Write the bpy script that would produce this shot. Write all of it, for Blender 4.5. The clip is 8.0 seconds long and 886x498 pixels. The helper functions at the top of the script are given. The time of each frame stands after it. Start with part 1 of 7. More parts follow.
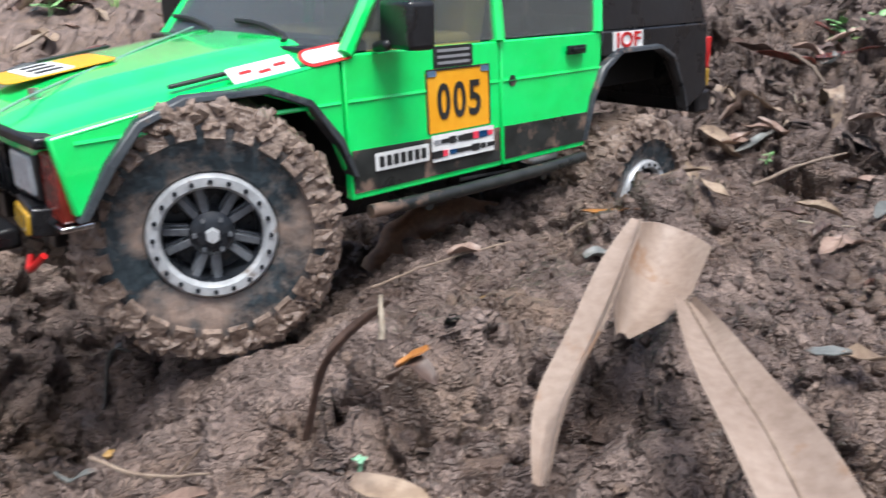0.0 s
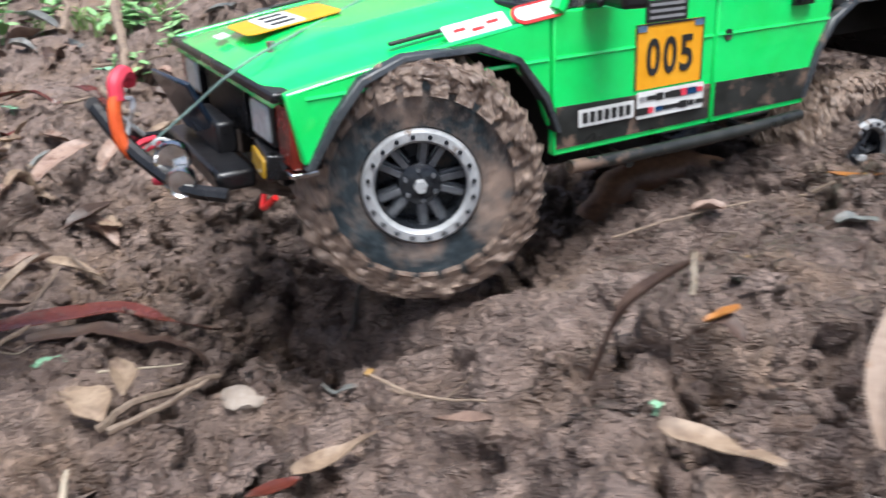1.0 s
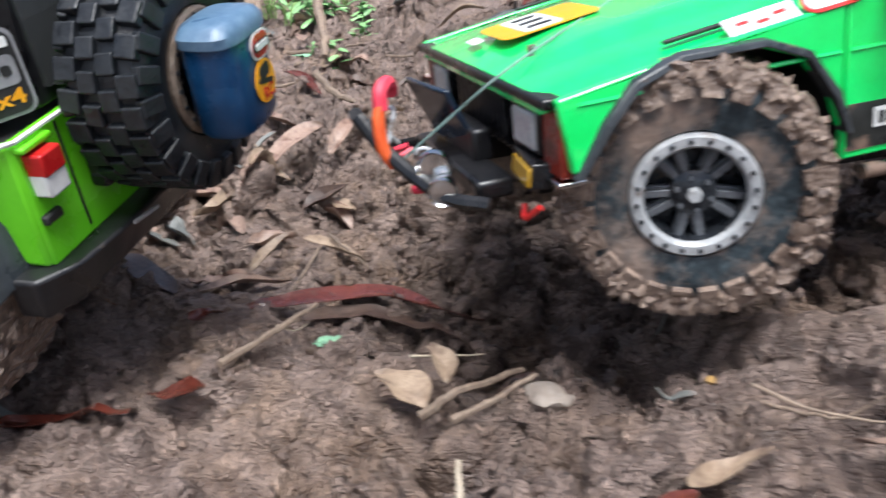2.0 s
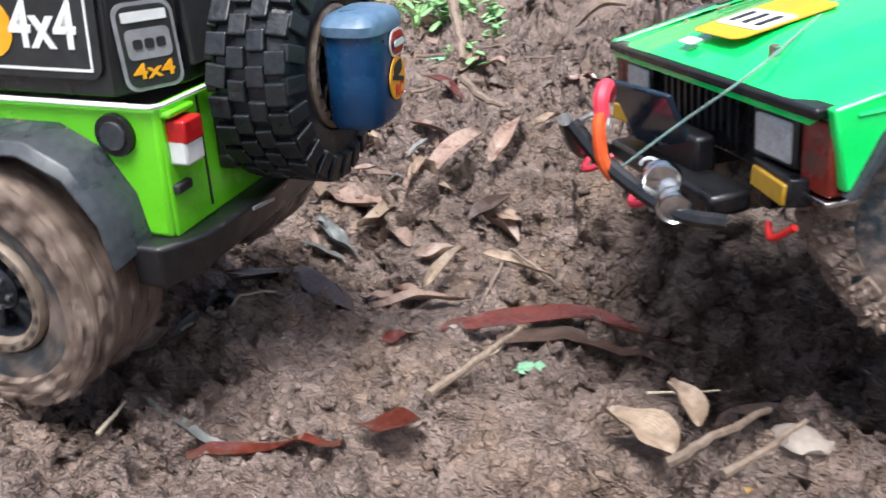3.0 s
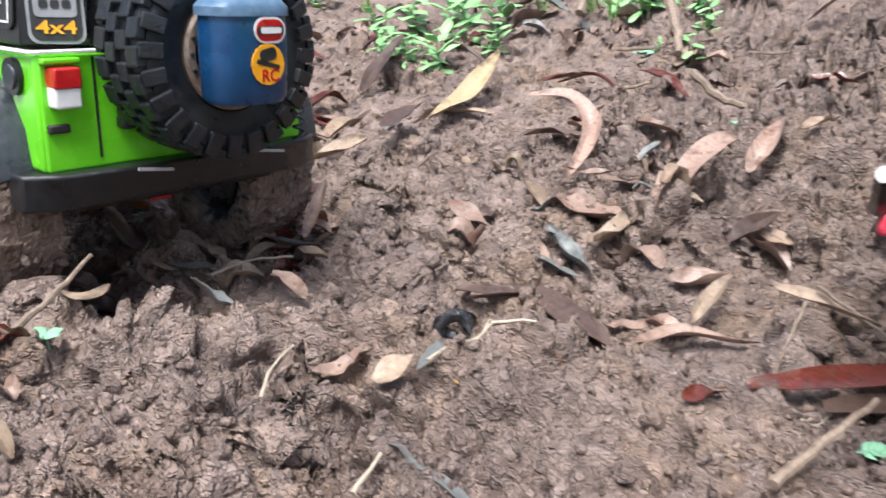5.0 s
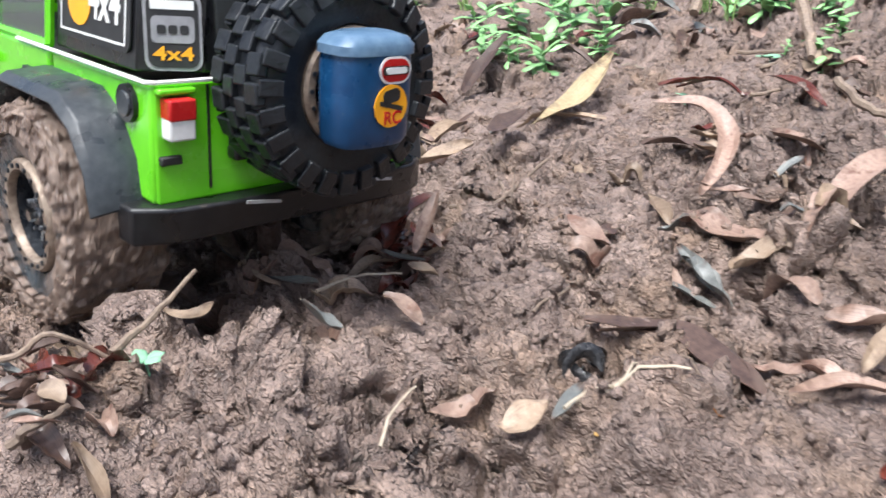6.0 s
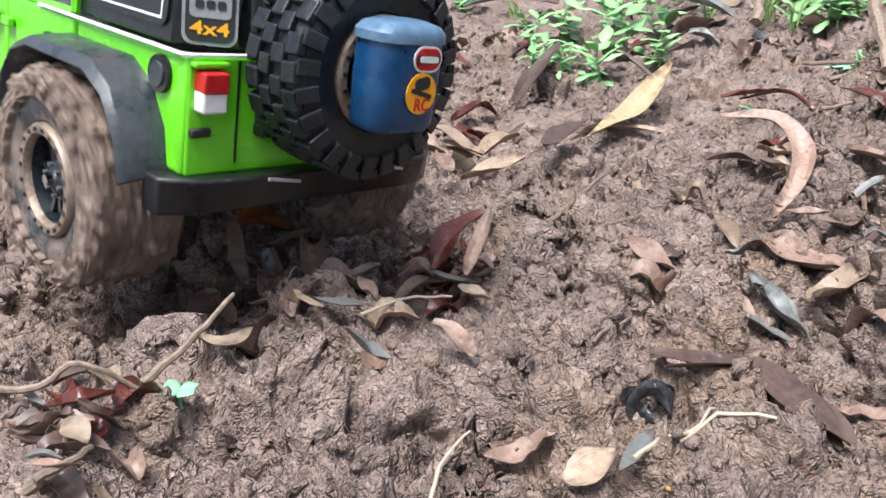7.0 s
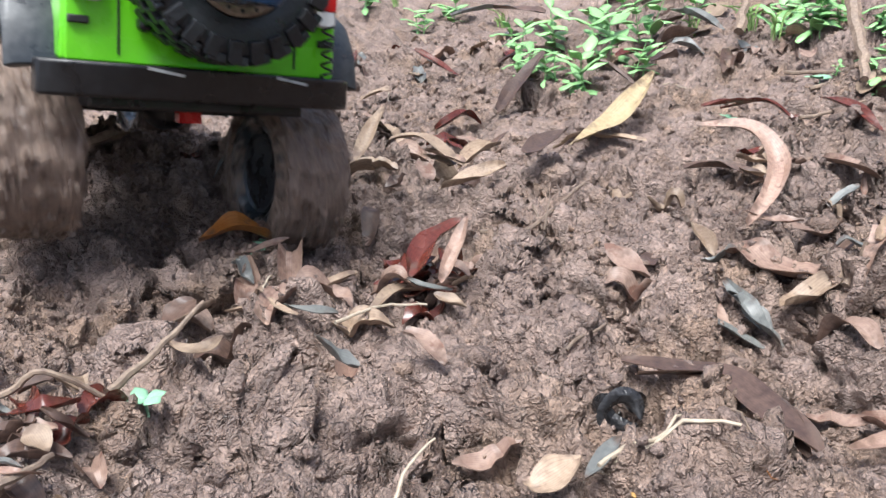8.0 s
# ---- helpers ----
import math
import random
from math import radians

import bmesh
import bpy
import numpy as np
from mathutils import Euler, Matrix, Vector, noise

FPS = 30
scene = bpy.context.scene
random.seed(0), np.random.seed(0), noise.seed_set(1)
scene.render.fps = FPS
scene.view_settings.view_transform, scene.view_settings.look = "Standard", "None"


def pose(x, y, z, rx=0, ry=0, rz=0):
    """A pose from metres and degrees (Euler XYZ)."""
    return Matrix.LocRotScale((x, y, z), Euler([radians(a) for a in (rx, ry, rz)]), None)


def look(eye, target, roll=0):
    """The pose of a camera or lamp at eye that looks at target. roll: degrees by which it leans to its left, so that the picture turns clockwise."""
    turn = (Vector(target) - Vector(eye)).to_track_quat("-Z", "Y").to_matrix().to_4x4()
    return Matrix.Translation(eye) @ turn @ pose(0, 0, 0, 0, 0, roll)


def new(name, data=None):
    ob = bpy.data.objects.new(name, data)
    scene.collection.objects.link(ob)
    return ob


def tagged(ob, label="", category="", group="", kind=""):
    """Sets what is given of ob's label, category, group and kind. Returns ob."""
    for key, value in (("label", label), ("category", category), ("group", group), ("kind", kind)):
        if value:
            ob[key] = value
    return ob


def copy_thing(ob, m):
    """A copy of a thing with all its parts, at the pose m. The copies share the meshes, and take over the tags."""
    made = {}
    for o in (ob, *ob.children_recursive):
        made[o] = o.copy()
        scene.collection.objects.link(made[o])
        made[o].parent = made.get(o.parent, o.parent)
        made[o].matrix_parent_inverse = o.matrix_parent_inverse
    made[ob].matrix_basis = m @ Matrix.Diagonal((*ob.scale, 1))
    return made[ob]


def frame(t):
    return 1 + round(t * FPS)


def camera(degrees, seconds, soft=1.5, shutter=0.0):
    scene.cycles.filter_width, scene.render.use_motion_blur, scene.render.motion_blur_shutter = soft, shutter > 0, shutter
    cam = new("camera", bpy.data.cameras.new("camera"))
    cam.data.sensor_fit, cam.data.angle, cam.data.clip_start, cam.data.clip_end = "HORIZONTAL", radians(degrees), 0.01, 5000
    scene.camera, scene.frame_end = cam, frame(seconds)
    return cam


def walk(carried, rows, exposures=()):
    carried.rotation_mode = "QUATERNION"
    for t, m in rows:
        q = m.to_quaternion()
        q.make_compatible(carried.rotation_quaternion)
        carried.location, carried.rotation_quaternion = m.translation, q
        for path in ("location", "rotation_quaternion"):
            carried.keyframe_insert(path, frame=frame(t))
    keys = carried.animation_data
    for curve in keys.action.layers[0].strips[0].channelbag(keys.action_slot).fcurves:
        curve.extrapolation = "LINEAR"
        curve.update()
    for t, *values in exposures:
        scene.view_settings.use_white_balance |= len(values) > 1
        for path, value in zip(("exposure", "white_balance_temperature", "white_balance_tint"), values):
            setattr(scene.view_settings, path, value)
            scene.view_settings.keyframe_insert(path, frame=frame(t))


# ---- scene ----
cam = camera(57.8, 8.0, shutter=0.5)
PATH = [
    (0, (0.002, 0.012, 0.241), (-0.045, 1.911, -0.385), -0.6),
    (0.5, (-0.015, 0.002, 0.241), (-0.228, 1.875, -0.426), -1.0),
    (1, (-0.047, -0.006, 0.25), (-0.428, 1.803, -0.515), -0.5),
    (1.5, (-0.095, -0.016, 0.242), (-0.618, 1.763, -0.507), -0.1),
    (2, (-0.155, -0.015, 0.237), (-0.789, 1.723, -0.523), -0.1),
    (2.2, (-0.175, -0.014, 0.234), (-0.85, 1.709, -0.525), -0.5),
    (3.3, (-0.241, -0.006, 0.235), (-1.117, 1.628, -0.514), -2.5),
    (3.5, (-0.251, -0.008, 0.234), (-1.141, 1.624, -0.504), -2.3),
    (4, (-0.275, 0.002, 0.232), (-1.234, 1.593, -0.51), -2.7),
    (4.5, (-0.305, 0.013, 0.225), (-1.337, 1.555, -0.524), -2.6),
    (5.8, (-0.374, 0.04, 0.217), (-1.608, 1.423, -0.532), -2.7),
    (6, (-0.384, 0.044, 0.216), (-1.641, 1.407, -0.531), -2.6),
    (6.5, (-0.406, 0.054, 0.214), (-1.706, 1.381, -0.527), -2.2),
    (7, (-0.409, 0.062, 0.213), (-1.746, 1.36, -0.513), -2.7),
    (7.5, (-0.406, 0.065, 0.213), (-1.74, 1.371, -0.503), -2.6),
    (8, (-0.401, 0.068, 0.213), (-1.73, 1.385, -0.495), -2.5),
]
walk(cam, [(t, look(eye, target, roll)) for t, eye, target, roll in PATH], [(0.0, 0.88), (2.2, 0.95), (3.5, 1.1), (4.7, 1.17), (8.0, 1.13)])

# ---- light ----
SUN_EL, SUN_AZ = 70.0, 158.0
world = bpy.data.worlds.new("overcast_sky")
scene.world = world
world.use_nodes = True
wn = world.node_tree
sky = wn.nodes.new("ShaderNodeTexSky")
sky.sky_type = "NISHITA"
sky.sun_disc = False
sky.sun_elevation = radians(SUN_EL)
sky.sun_rotation = radians(SUN_AZ)
sky.air_density, sky.dust_density, sky.ozone_density = 1.0, 4.0, 1.0
wn.links.new(sky.outputs[0], wn.nodes["Background"].inputs[0])
wn.nodes["Background"].inputs[1].default_value = 0.11
sun_data = bpy.data.lights.new("sun", "SUN")
sun_data.energy, sun_data.angle, sun_data.color = 2.95, radians(30), (0.9, 0.955, 1.0)
sun = new("sun", sun_data)
az, el = radians(SUN_AZ), radians(SUN_EL)
sun.matrix_basis = look((4 * math.sin(az) * math.cos(el), 4 * math.cos(az) * math.cos(el), 4 * math.sin(el)), (0, 0, 0))


# ---- materials ----
def surface(name, dark, light, rough=0.6, metal=0.0, scale=60.0, bump=0.3, fine=4.0, rough_var=0.15, random_tint=0.0, coat=0.0, coat_rough=0.08, stain=None, stain_scale=30.0, stain_cut=0.55, stain_rough=0.7, stain_soft=0.04, depth=0.002, contrast=0.16):
    """A procedural surface: two scales of noise between two colours, relief, and an optional stain colour in patches."""
    m = bpy.data.materials.new(name)
    m.use_nodes = True
    t = m.node_tree
    n, link = t.nodes, t.links
    b = n["Principled BSDF"]
    co = n.new("ShaderNodeTexCoord")
    a1 = n.new("ShaderNodeTexNoise")
    a1.inputs["Scale"].default_value, a1.inputs["Detail"].default_value = scale, 6.0
    a2 = n.new("ShaderNodeTexNoise")
    a2.inputs["Scale"].default_value, a2.inputs["Detail"].default_value = scale * fine, 8.0
    for a in (a1, a2):
        link.new(co.outputs["Object"], a.inputs["Vector"])
    mixn = n.new("ShaderNodeMath")
    mixn.operation = "MULTIPLY_ADD"
    mixn.inputs[1].default_value = 0.5
    half = n.new("ShaderNodeMath")
    half.operation = "MULTIPLY"
    half.inputs[1].default_value = 0.5
    link.new(a2.outputs[0], half.inputs[0])
    link.new(a1.outputs[0], mixn.inputs[0])
    link.new(half.outputs[0], mixn.inputs[2])
    ramp = n.new("ShaderNodeValToRGB")
    ramp.color_ramp.elements[0].position, ramp.color_ramp.elements[0].color = 0.5 - contrast, (*dark, 1)
    ramp.color_ramp.elements[1].position, ramp.color_ramp.elements[1].color = 0.5 + contrast, (*light, 1)
    link.new(mixn.outputs[0], ramp.inputs[0])
    colour = ramp.outputs[0]
    if random_tint:
        info = n.new("ShaderNodeObjectInfo")
        hsv = n.new("ShaderNodeHueSaturation")
        val = n.new("ShaderNodeMapRange")
        val.inputs[3].default_value, val.inputs[4].default_value = 1 - random_tint, 1 + random_tint
        link.new(info.outputs["Random"], val.inputs[0])
        link.new(val.outputs[0], hsv.inputs["Value"])
        link.new(colour, hsv.inputs["Color"])
        colour = hsv.outputs[0]
    rr = n.new("ShaderNodeMapRange")
    rr.inputs[1].default_value, rr.inputs[2].default_value = 0.3, 0.7
    rr.inputs[3].default_value, rr.inputs[4].default_value = max(rough - rough_var, 0.03), min(rough + rough_var, 1)
    link.new(a1.outputs[0], rr.inputs[0])
    rough_out = rr.outputs[0]
    if stain:
        s = n.new("ShaderNodeTexNoise")
        s.inputs["Scale"].default_value, s.inputs["Detail"].default_value = stain_scale, 7.0
        s.inputs["Roughness"].default_value = 0.65
        link.new(co.outputs["Object"], s.inputs["Vector"])
        cut = n.new("ShaderNodeMapRange")
        cut.inputs[1].default_value, cut.inputs[2].default_value = stain_cut - stain_soft, stain_cut + stain_soft
        link.new(s.outputs[0], cut.inputs[0])
        mx = n.new("ShaderNodeMix")
        mx.data_type = "RGBA"
        link.new(cut.outputs[0], mx.inputs[0])
        link.new(colour, mx.inputs[6])
        mx.inputs[7].default_value = (*stain, 1)
        colour = mx.outputs[2]
        mr = n.new("ShaderNodeMix")
        link.new(cut.outputs[0], mr.inputs[0])
        link.new(rough_out, mr.inputs[2])
        mr.inputs[3].default_value = stain_rough
        rough_out = mr.outputs[0]
    link.new(colour, b.inputs["Base Color"])
    link.new(rough_out, b.inputs["Roughness"])
    b.inputs["Metallic"].default_value = metal
    b.inputs["Coat Weight"].default_value = coat
    b.inputs["Coat Roughness"].default_value = coat_rough
    if bump:
        bp = n.new("ShaderNodeBump")
        bp.inputs["Strength"].default_value, bp.inputs["Distance"].default_value = bump, depth
        link.new(mixn.outputs[0], bp.inputs["Height"])
        link.new(bp.outputs[0], b.inputs["Normal"])
    return m


MUD = (0.2, 0.128, 0.088)


def soil(name, dark, light, scale=1.0):
    """Torn moist clay: flaky plates at two sizes, broad moist and drier patches, darker towards +x, uneven gloss."""
    m = bpy.data.materials.new(name)
    m.use_nodes = True
    n, link = m.node_tree.nodes, m.node_tree.links
    b = n["Principled BSDF"]

    def noise_node(size, detail, source, rough=0.6):
        a = n.new("ShaderNodeTexNoise")
        a.inputs["Scale"].default_value, a.inputs["Detail"].default_value, a.inputs["Roughness"].default_value = size * scale, detail, rough
        link.new(source, a.inputs["Vector"])
        return a

    def maths(op, p, q, r=None):
        a = n.new("ShaderNodeMath")
        a.operation = op
        for i, v in enumerate((p, q, r)):
            if isinstance(v, (int, float)):
                a.inputs[i].default_value = v
            elif v is not None:
                link.new(v, a.inputs[i])
        return a.outputs[0]

    co = n.new("ShaderNodeTexCoord").outputs["Object"]
    bend = noise_node(130, 3, co)
    warp = n.new("ShaderNodeVectorMath")
    warp.operation = "MULTIPLY_ADD"
    warp.inputs[1].default_value = (0.011 / scale,) * 3
    link.new(bend.outputs["Color"], warp.inputs[0])
    link.new(co, warp.inputs[2])
    cells = []
    for size in (150, 390):
        v = n.new("ShaderNodeTexVoronoi")
        v.inputs["Scale"].default_value = size * scale
        link.new(warp.outputs[0], v.inputs["Vector"])
        cut = n.new("ShaderNodeSeparateColor")
        link.new(v.outputs["Color"], cut.inputs[0])
        edge = n.new("ShaderNodeTexVoronoi")
        edge.feature = "DISTANCE_TO_EDGE"
        edge.inputs["Scale"].default_value = size * scale
        link.new(warp.outputs[0], edge.inputs["Vector"])
        crack = n.new("ShaderNodeMapRange")
        crack.interpolation_type = "SMOOTHSTEP"
        crack.inputs[2].default_value = 0.3
        link.new(edge.outputs["Distance"], crack.inputs[0])
        cells.append(maths("MULTIPLY", crack.outputs[0], maths("MULTIPLY_ADD", cut.outputs[0], 0.8, 0.2)))
    broad, mid, grain = noise_node(7, 4, co), noise_node(42, 6, co), noise_node(620, 5, co)
    height = maths("MULTIPLY_ADD", cells[0], 0.5, maths("MULTIPLY_ADD", cells[1], 0.27, maths("MULTIPLY_ADD", mid.outputs[0], 0.55, maths("MULTIPLY", grain.outputs[0], 0.22))))
    # Cracks between plates also darken in the colour, doubling their shade.
    tone = maths("MULTIPLY_ADD", broad.outputs[0], 0.26, maths("MULTIPLY_ADD", mid.outputs[0], 0.56, maths("MULTIPLY_ADD", cells[0], 0.09, maths("MULTIPLY", grain.outputs[0], 0.1))))
    where = n.new("ShaderNodeSeparateXYZ")
    link.new(co, where.inputs[0])
    # Tone falls towards +x and rises towards -x, along a noisy edge.
    x_tone = n.new("ShaderNodeMapRange")
    x_tone.inputs[1].default_value, x_tone.inputs[2].default_value = 0.1, -0.75
    x_tone.inputs[3].default_value, x_tone.inputs[4].default_value = -0.075, 0.06
    link.new(maths("MULTIPLY_ADD", broad.outputs[0], 0.5, maths("SUBTRACT", where.outputs[0], 0.25)), x_tone.inputs[0])
    tone = maths("ADD", tone, x_tone.outputs[0])
    ramp = n.new("ShaderNodeValToRGB")
    e = ramp.color_ramp.elements
    e[0].position, e[0].color = 0.35, (*dark, 1)
    e[1].position, e[1].color = 0.66, (*light, 1)
    link.new(tone, ramp.inputs[0])
    hue = n.new("ShaderNodeMix")
    hue.data_type, hue.blend_type = "RGBA", "MULTIPLY"
    patch = noise_node(15, 3, co)
    fac = n.new("ShaderNodeMapRange")
    fac.inputs[1].default_value, fac.inputs[2].default_value = 0.48, 0.68
    link.new(patch.outputs[0], fac.inputs[0])
    link.new(fac.outputs[0], hue.inputs[0])
    link.new(ramp.outputs[0], hue.inputs[6])
    hue.inputs[7].default_value = (1.0, 0.94, 0.82, 1)
    link.new(hue.outputs[2], b.inputs["Base Color"])
    gloss = n.new("ShaderNodeMapRange")
    gloss.inputs[1].default_value, gloss.inputs[2].default_value = 0.35, 0.65
    gloss.inputs[3].default_value, gloss.inputs[4].default_value = 0.36, 0.78
    link.new(mid.outputs[0], gloss.inputs[0])
    link.new(gloss.outputs[0], b.inputs["Roughness"])
    bump = n.new("ShaderNodeBump")
    bump.inputs["Strength"].default_value, bump.inputs["Distance"].default_value = 1.0, 0.006 / scale
    link.new(height, bump.inputs["Height"])
    link.new(bump.outputs[0], b.inputs["Normal"])
    return m


mud_mat = soil("moist_clay_soil", (0.102, 0.068, 0.0555), (0.4, 0.296, 0.25))
clod_mat = soil("crumbled_clay", (0.1, 0.066, 0.054), (0.38, 0.279, 0.235), 1.5)
green_mat = surface("neon_green_paint", (0.002, 0.7, 0.12), (0.004, 0.8, 0.17), 0.2, scale=20, bump=0.03, coat=1.0, coat_rough=0.05, rough_var=0.06, stain=(0.02, 0.42, 0.06), stain_scale=140, stain_cut=0.72)
lime_mat = surface("lime_green_paint", (0.12, 0.58, 0.012), (0.155, 0.66, 0.02), 0.26, scale=20, bump=0.03, coat=0.5, rough_var=0.06, stain=(0.16, 0.3, 0.04), stain_scale=120, stain_cut=0.7)
black_mat = surface("black_plastic", (0.006, 0.006, 0.007), (0.015, 0.015, 0.017), 0.34, scale=50, bump=0.15, stain=(0.07, 0.055, 0.045), stain_scale=60, stain_cut=0.71)
flare_mat = surface("grey_flare_plastic", (0.022, 0.027, 0.032), (0.05, 0.056, 0.062), 0.33, scale=70, bump=0.15, stain=MUD, stain_scale=60, stain_cut=0.64)
dirtyband_mat = surface("muddy_black_paint", (0.012, 0.014, 0.013), (0.03, 0.032, 0.03), 0.35, scale=40, bump=0.15, stain=(0.17, 0.11, 0.08), stain_scale=45, stain_cut=0.58)
rubber_mat = surface("black_rubber", (0.006, 0.007, 0.009), (0.018, 0.021, 0.025), 0.42, scale=120, bump=0.3, stain=(0.075, 0.065, 0.06), stain_scale=90, stain_cut=0.7)
sidewall_mat = surface("mud_smeared_rubber", (0.011, 0.016, 0.02), (0.05, 0.068, 0.078), 0.2, scale=60, bump=0.7, stain=(0.27, 0.195, 0.155), stain_scale=38, stain_cut=0.54, stain_rough=0.5, stain_soft=0.11)
treadmud_mat = surface("mud_caked_tread", (0.075, 0.048, 0.037), (0.3, 0.22, 0.172), 0.42, scale=70, fine=5, bump=1.0, rough_var=0.25, depth=0.004)
silver_mat = surface("grey_metal", (0.36, 0.37, 0.38), (0.52, 0.53, 0.54), 0.45, metal=0.25, scale=80, bump=0.15, stain=(0.2, 0.15, 0.12), stain_scale=90, stain_cut=0.62)
wheel_mat = surface("satin_black_metal", (0.012, 0.014, 0.018), (0.035, 0.04, 0.048), 0.3, metal=0.3, scale=90, bump=0.1, stain=(0.13, 0.1, 0.08), stain_scale=80, stain_cut=0.68)
spoke_mat = surface("dusty_dark_metal", (0.1, 0.108, 0.12), (0.19, 0.2, 0.215), 0.4, metal=0.3, scale=90, bump=0.1)
bronze_mat = surface("muddy_bronze_metal", (0.16, 0.11, 0.08), (0.34, 0.27, 0.21), 0.5, metal=0.3, scale=90, bump=0.4)
chrome_mat = surface("chrome", (0.6, 0.6, 0.6), (0.8, 0.8, 0.8), 0.15, metal=1.0, scale=90, bump=0.05)
red_mat = surface("red_plastic", (0.42, 0.01, 0.012), (0.54, 0.02, 0.018), 0.3, scale=50, bump=0.05)
pink_mat = surface("red_rubber_coat", (0.62, 0.03, 0.06), (0.75, 0.06, 0.1), 0.5, scale=60, bump=0.2)
orange_mat = surface("orange_red_metal", (0.62, 0.07, 0.015), (0.8, 0.13, 0.03), 0.38, scale=50, bump=0.1)
amber_mat = surface("amber_lens", (0.36, 0.2, 0.015), (0.46, 0.27, 0.03), 0.15, scale=50, bump=0.05)
dark_red_mat = surface("dark_red_lens", (0.16, 0.02, 0.012), (0.24, 0.03, 0.02), 0.2, scale=50, bump=0.1, stain=(0.1, 0.04, 0.03), stain_scale=60)
white_mat = surface("white_vinyl", (0.66, 0.66, 0.64), (0.8, 0.8, 0.78), 0.4, scale=50, bump=0.05, stain=(0.35, 0.3, 0.26), stain_scale=120, stain_cut=0.68)
grey_mat = surface("grey_vinyl", (0.2, 0.2, 0.21), (0.3, 0.3, 0.31), 0.4, scale=50, bump=0.05)
yellow_mat = surface("orange_yellow_vinyl", (0.8, 0.33, 0.01), (0.86, 0.4, 0.02), 0.4, scale=50, bump=0.05, stain=(0.5, 0.25, 0.05), stain_scale=140, stain_cut=0.72)
ink_mat = surface("black_ink", (0.01, 0.01, 0.01), (0.025, 0.025, 0.025), 0.5, scale=50, bump=0.0)
blue_mat = surface("blue_plastic", (0.004, 0.034, 0.1), (0.008, 0.06, 0.155), 0.28, scale=40, bump=0.1, stain=(0.12, 0.16, 0.2), stain_scale=50, stain_cut=0.66)
blue_lid_mat = surface("dusty_blue_plastic", (0.06, 0.12, 0.2), (0.12, 0.2, 0.29), 0.4, scale=60, bump=0.2)
navy_mat = surface("glossy_navy_plastic", (0.006, 0.012, 0.024), (0.02, 0.034, 0.055), 0.14, scale=60, bump=0.1, stain=(0.16, 0.2, 0.24), stain_scale=55, stain_cut=0.66)
lens_mat = surface("headlamp_lens", (0.3, 0.32, 0.34), (0.45, 0.47, 0.48), 0.12, scale=200, bump=0.2)
tan_mat = surface("tan_interior", (0.45, 0.33, 0.1), (0.6, 0.45, 0.16), 0.6, scale=40, bump=0.2)
cord_mat = surface("green_grey_cord", (0.12, 0.22, 0.2), (0.25, 0.36, 0.33), 0.6, scale=300, bump=0.4)
glass_mat = bpy.data.materials.new("smoked_window_glass")
glass_mat.use_nodes = True
gb = glass_mat.node_tree.nodes["Principled BSDF"]
gb.inputs["Base Color"].default_value = (0.3, 0.32, 0.32, 1)
gb.inputs["Roughness"].default_value, gb.inputs["IOR"].default_value, gb.inputs["Transmission Weight"].default_value = 0.06, 1.3, 0.85

LEAF_TAN = surface("dry_tan_leaf", (0.2, 0.137, 0.0925), (0.355, 0.266, 0.192), 0.55, scale=45, fine=8, bump=0.4, random_tint=0.2, stain=(0.148, 0.0888, 0.0592), stain_scale=60, stain_cut=0.66, depth=0.001)
LEAF_PINK = surface("pinkish_dry_leaf", (0.2, 0.122, 0.0925), (0.348, 0.244, 0.192), 0.5, scale=45, fine=8, bump=0.4, random_tint=0.2, stain=(0.148, 0.074, 0.0518), stain_scale=50, stain_cut=0.6, depth=0.001)
LEAF_BROWN = surface("dark_brown_leaf", (0.0444, 0.0259, 0.0207), (0.126, 0.0777, 0.0592), 0.45, scale=45, fine=8, bump=0.4, random_tint=0.25, depth=0.001)
LEAF_RED = surface("wet_reddish_leaf", (0.07, 0.016, 0.011), (0.15, 0.036, 0.024), 0.25, scale=40, fine=8, bump=0.3, random_tint=0.15, depth=0.001)
LEAF_YELLOW = surface("yellow_leaf", (0.34, 0.25, 0.13), (0.48, 0.38, 0.23), 0.45, scale=40, fine=8, bump=0.3, random_tint=0.1, depth=0.001)
LEAF_GREY = surface("grey_blue_leaf", (0.105, 0.112, 0.108), (0.185, 0.19, 0.178), 0.4, scale=50, fine=8, bump=0.3, random_tint=0.15, depth=0.001)
LEAF_ORANGE = surface("orange_brown_leaf", (0.333, 0.111, 0.0222), (0.444, 0.185, 0.0444), 0.4, scale=50, fine=8, bump=0.3, random_tint=0.15, depth=0.001)
TWIG = surface("grey_brown_twig", (0.126, 0.0851, 0.0629), (0.266, 0.2, 0.148), 0.7, scale=90, bump=0.5, random_tint=0.2, depth=0.001)
PALE_TWIG = surface("pale_straw", (0.333, 0.266, 0.192), (0.459, 0.392, 0.303), 0.6, scale=90, bump=0.3, random_tint=0.12, depth=0.001)
GREEN_LEAF = surface("fresh_green_leaf", (0.15, 0.36, 0.1), (0.32, 0.56, 0.26), 0.4, scale=60, bump=0.2, random_tint=0.25, depth=0.001)
MINT_LEAF = surface("pale_green_seedling", (0.16, 0.38, 0.22), (0.3, 0.52, 0.34), 0.45, scale=60, bump=0.2, random_tint=0.1, depth=0.001)


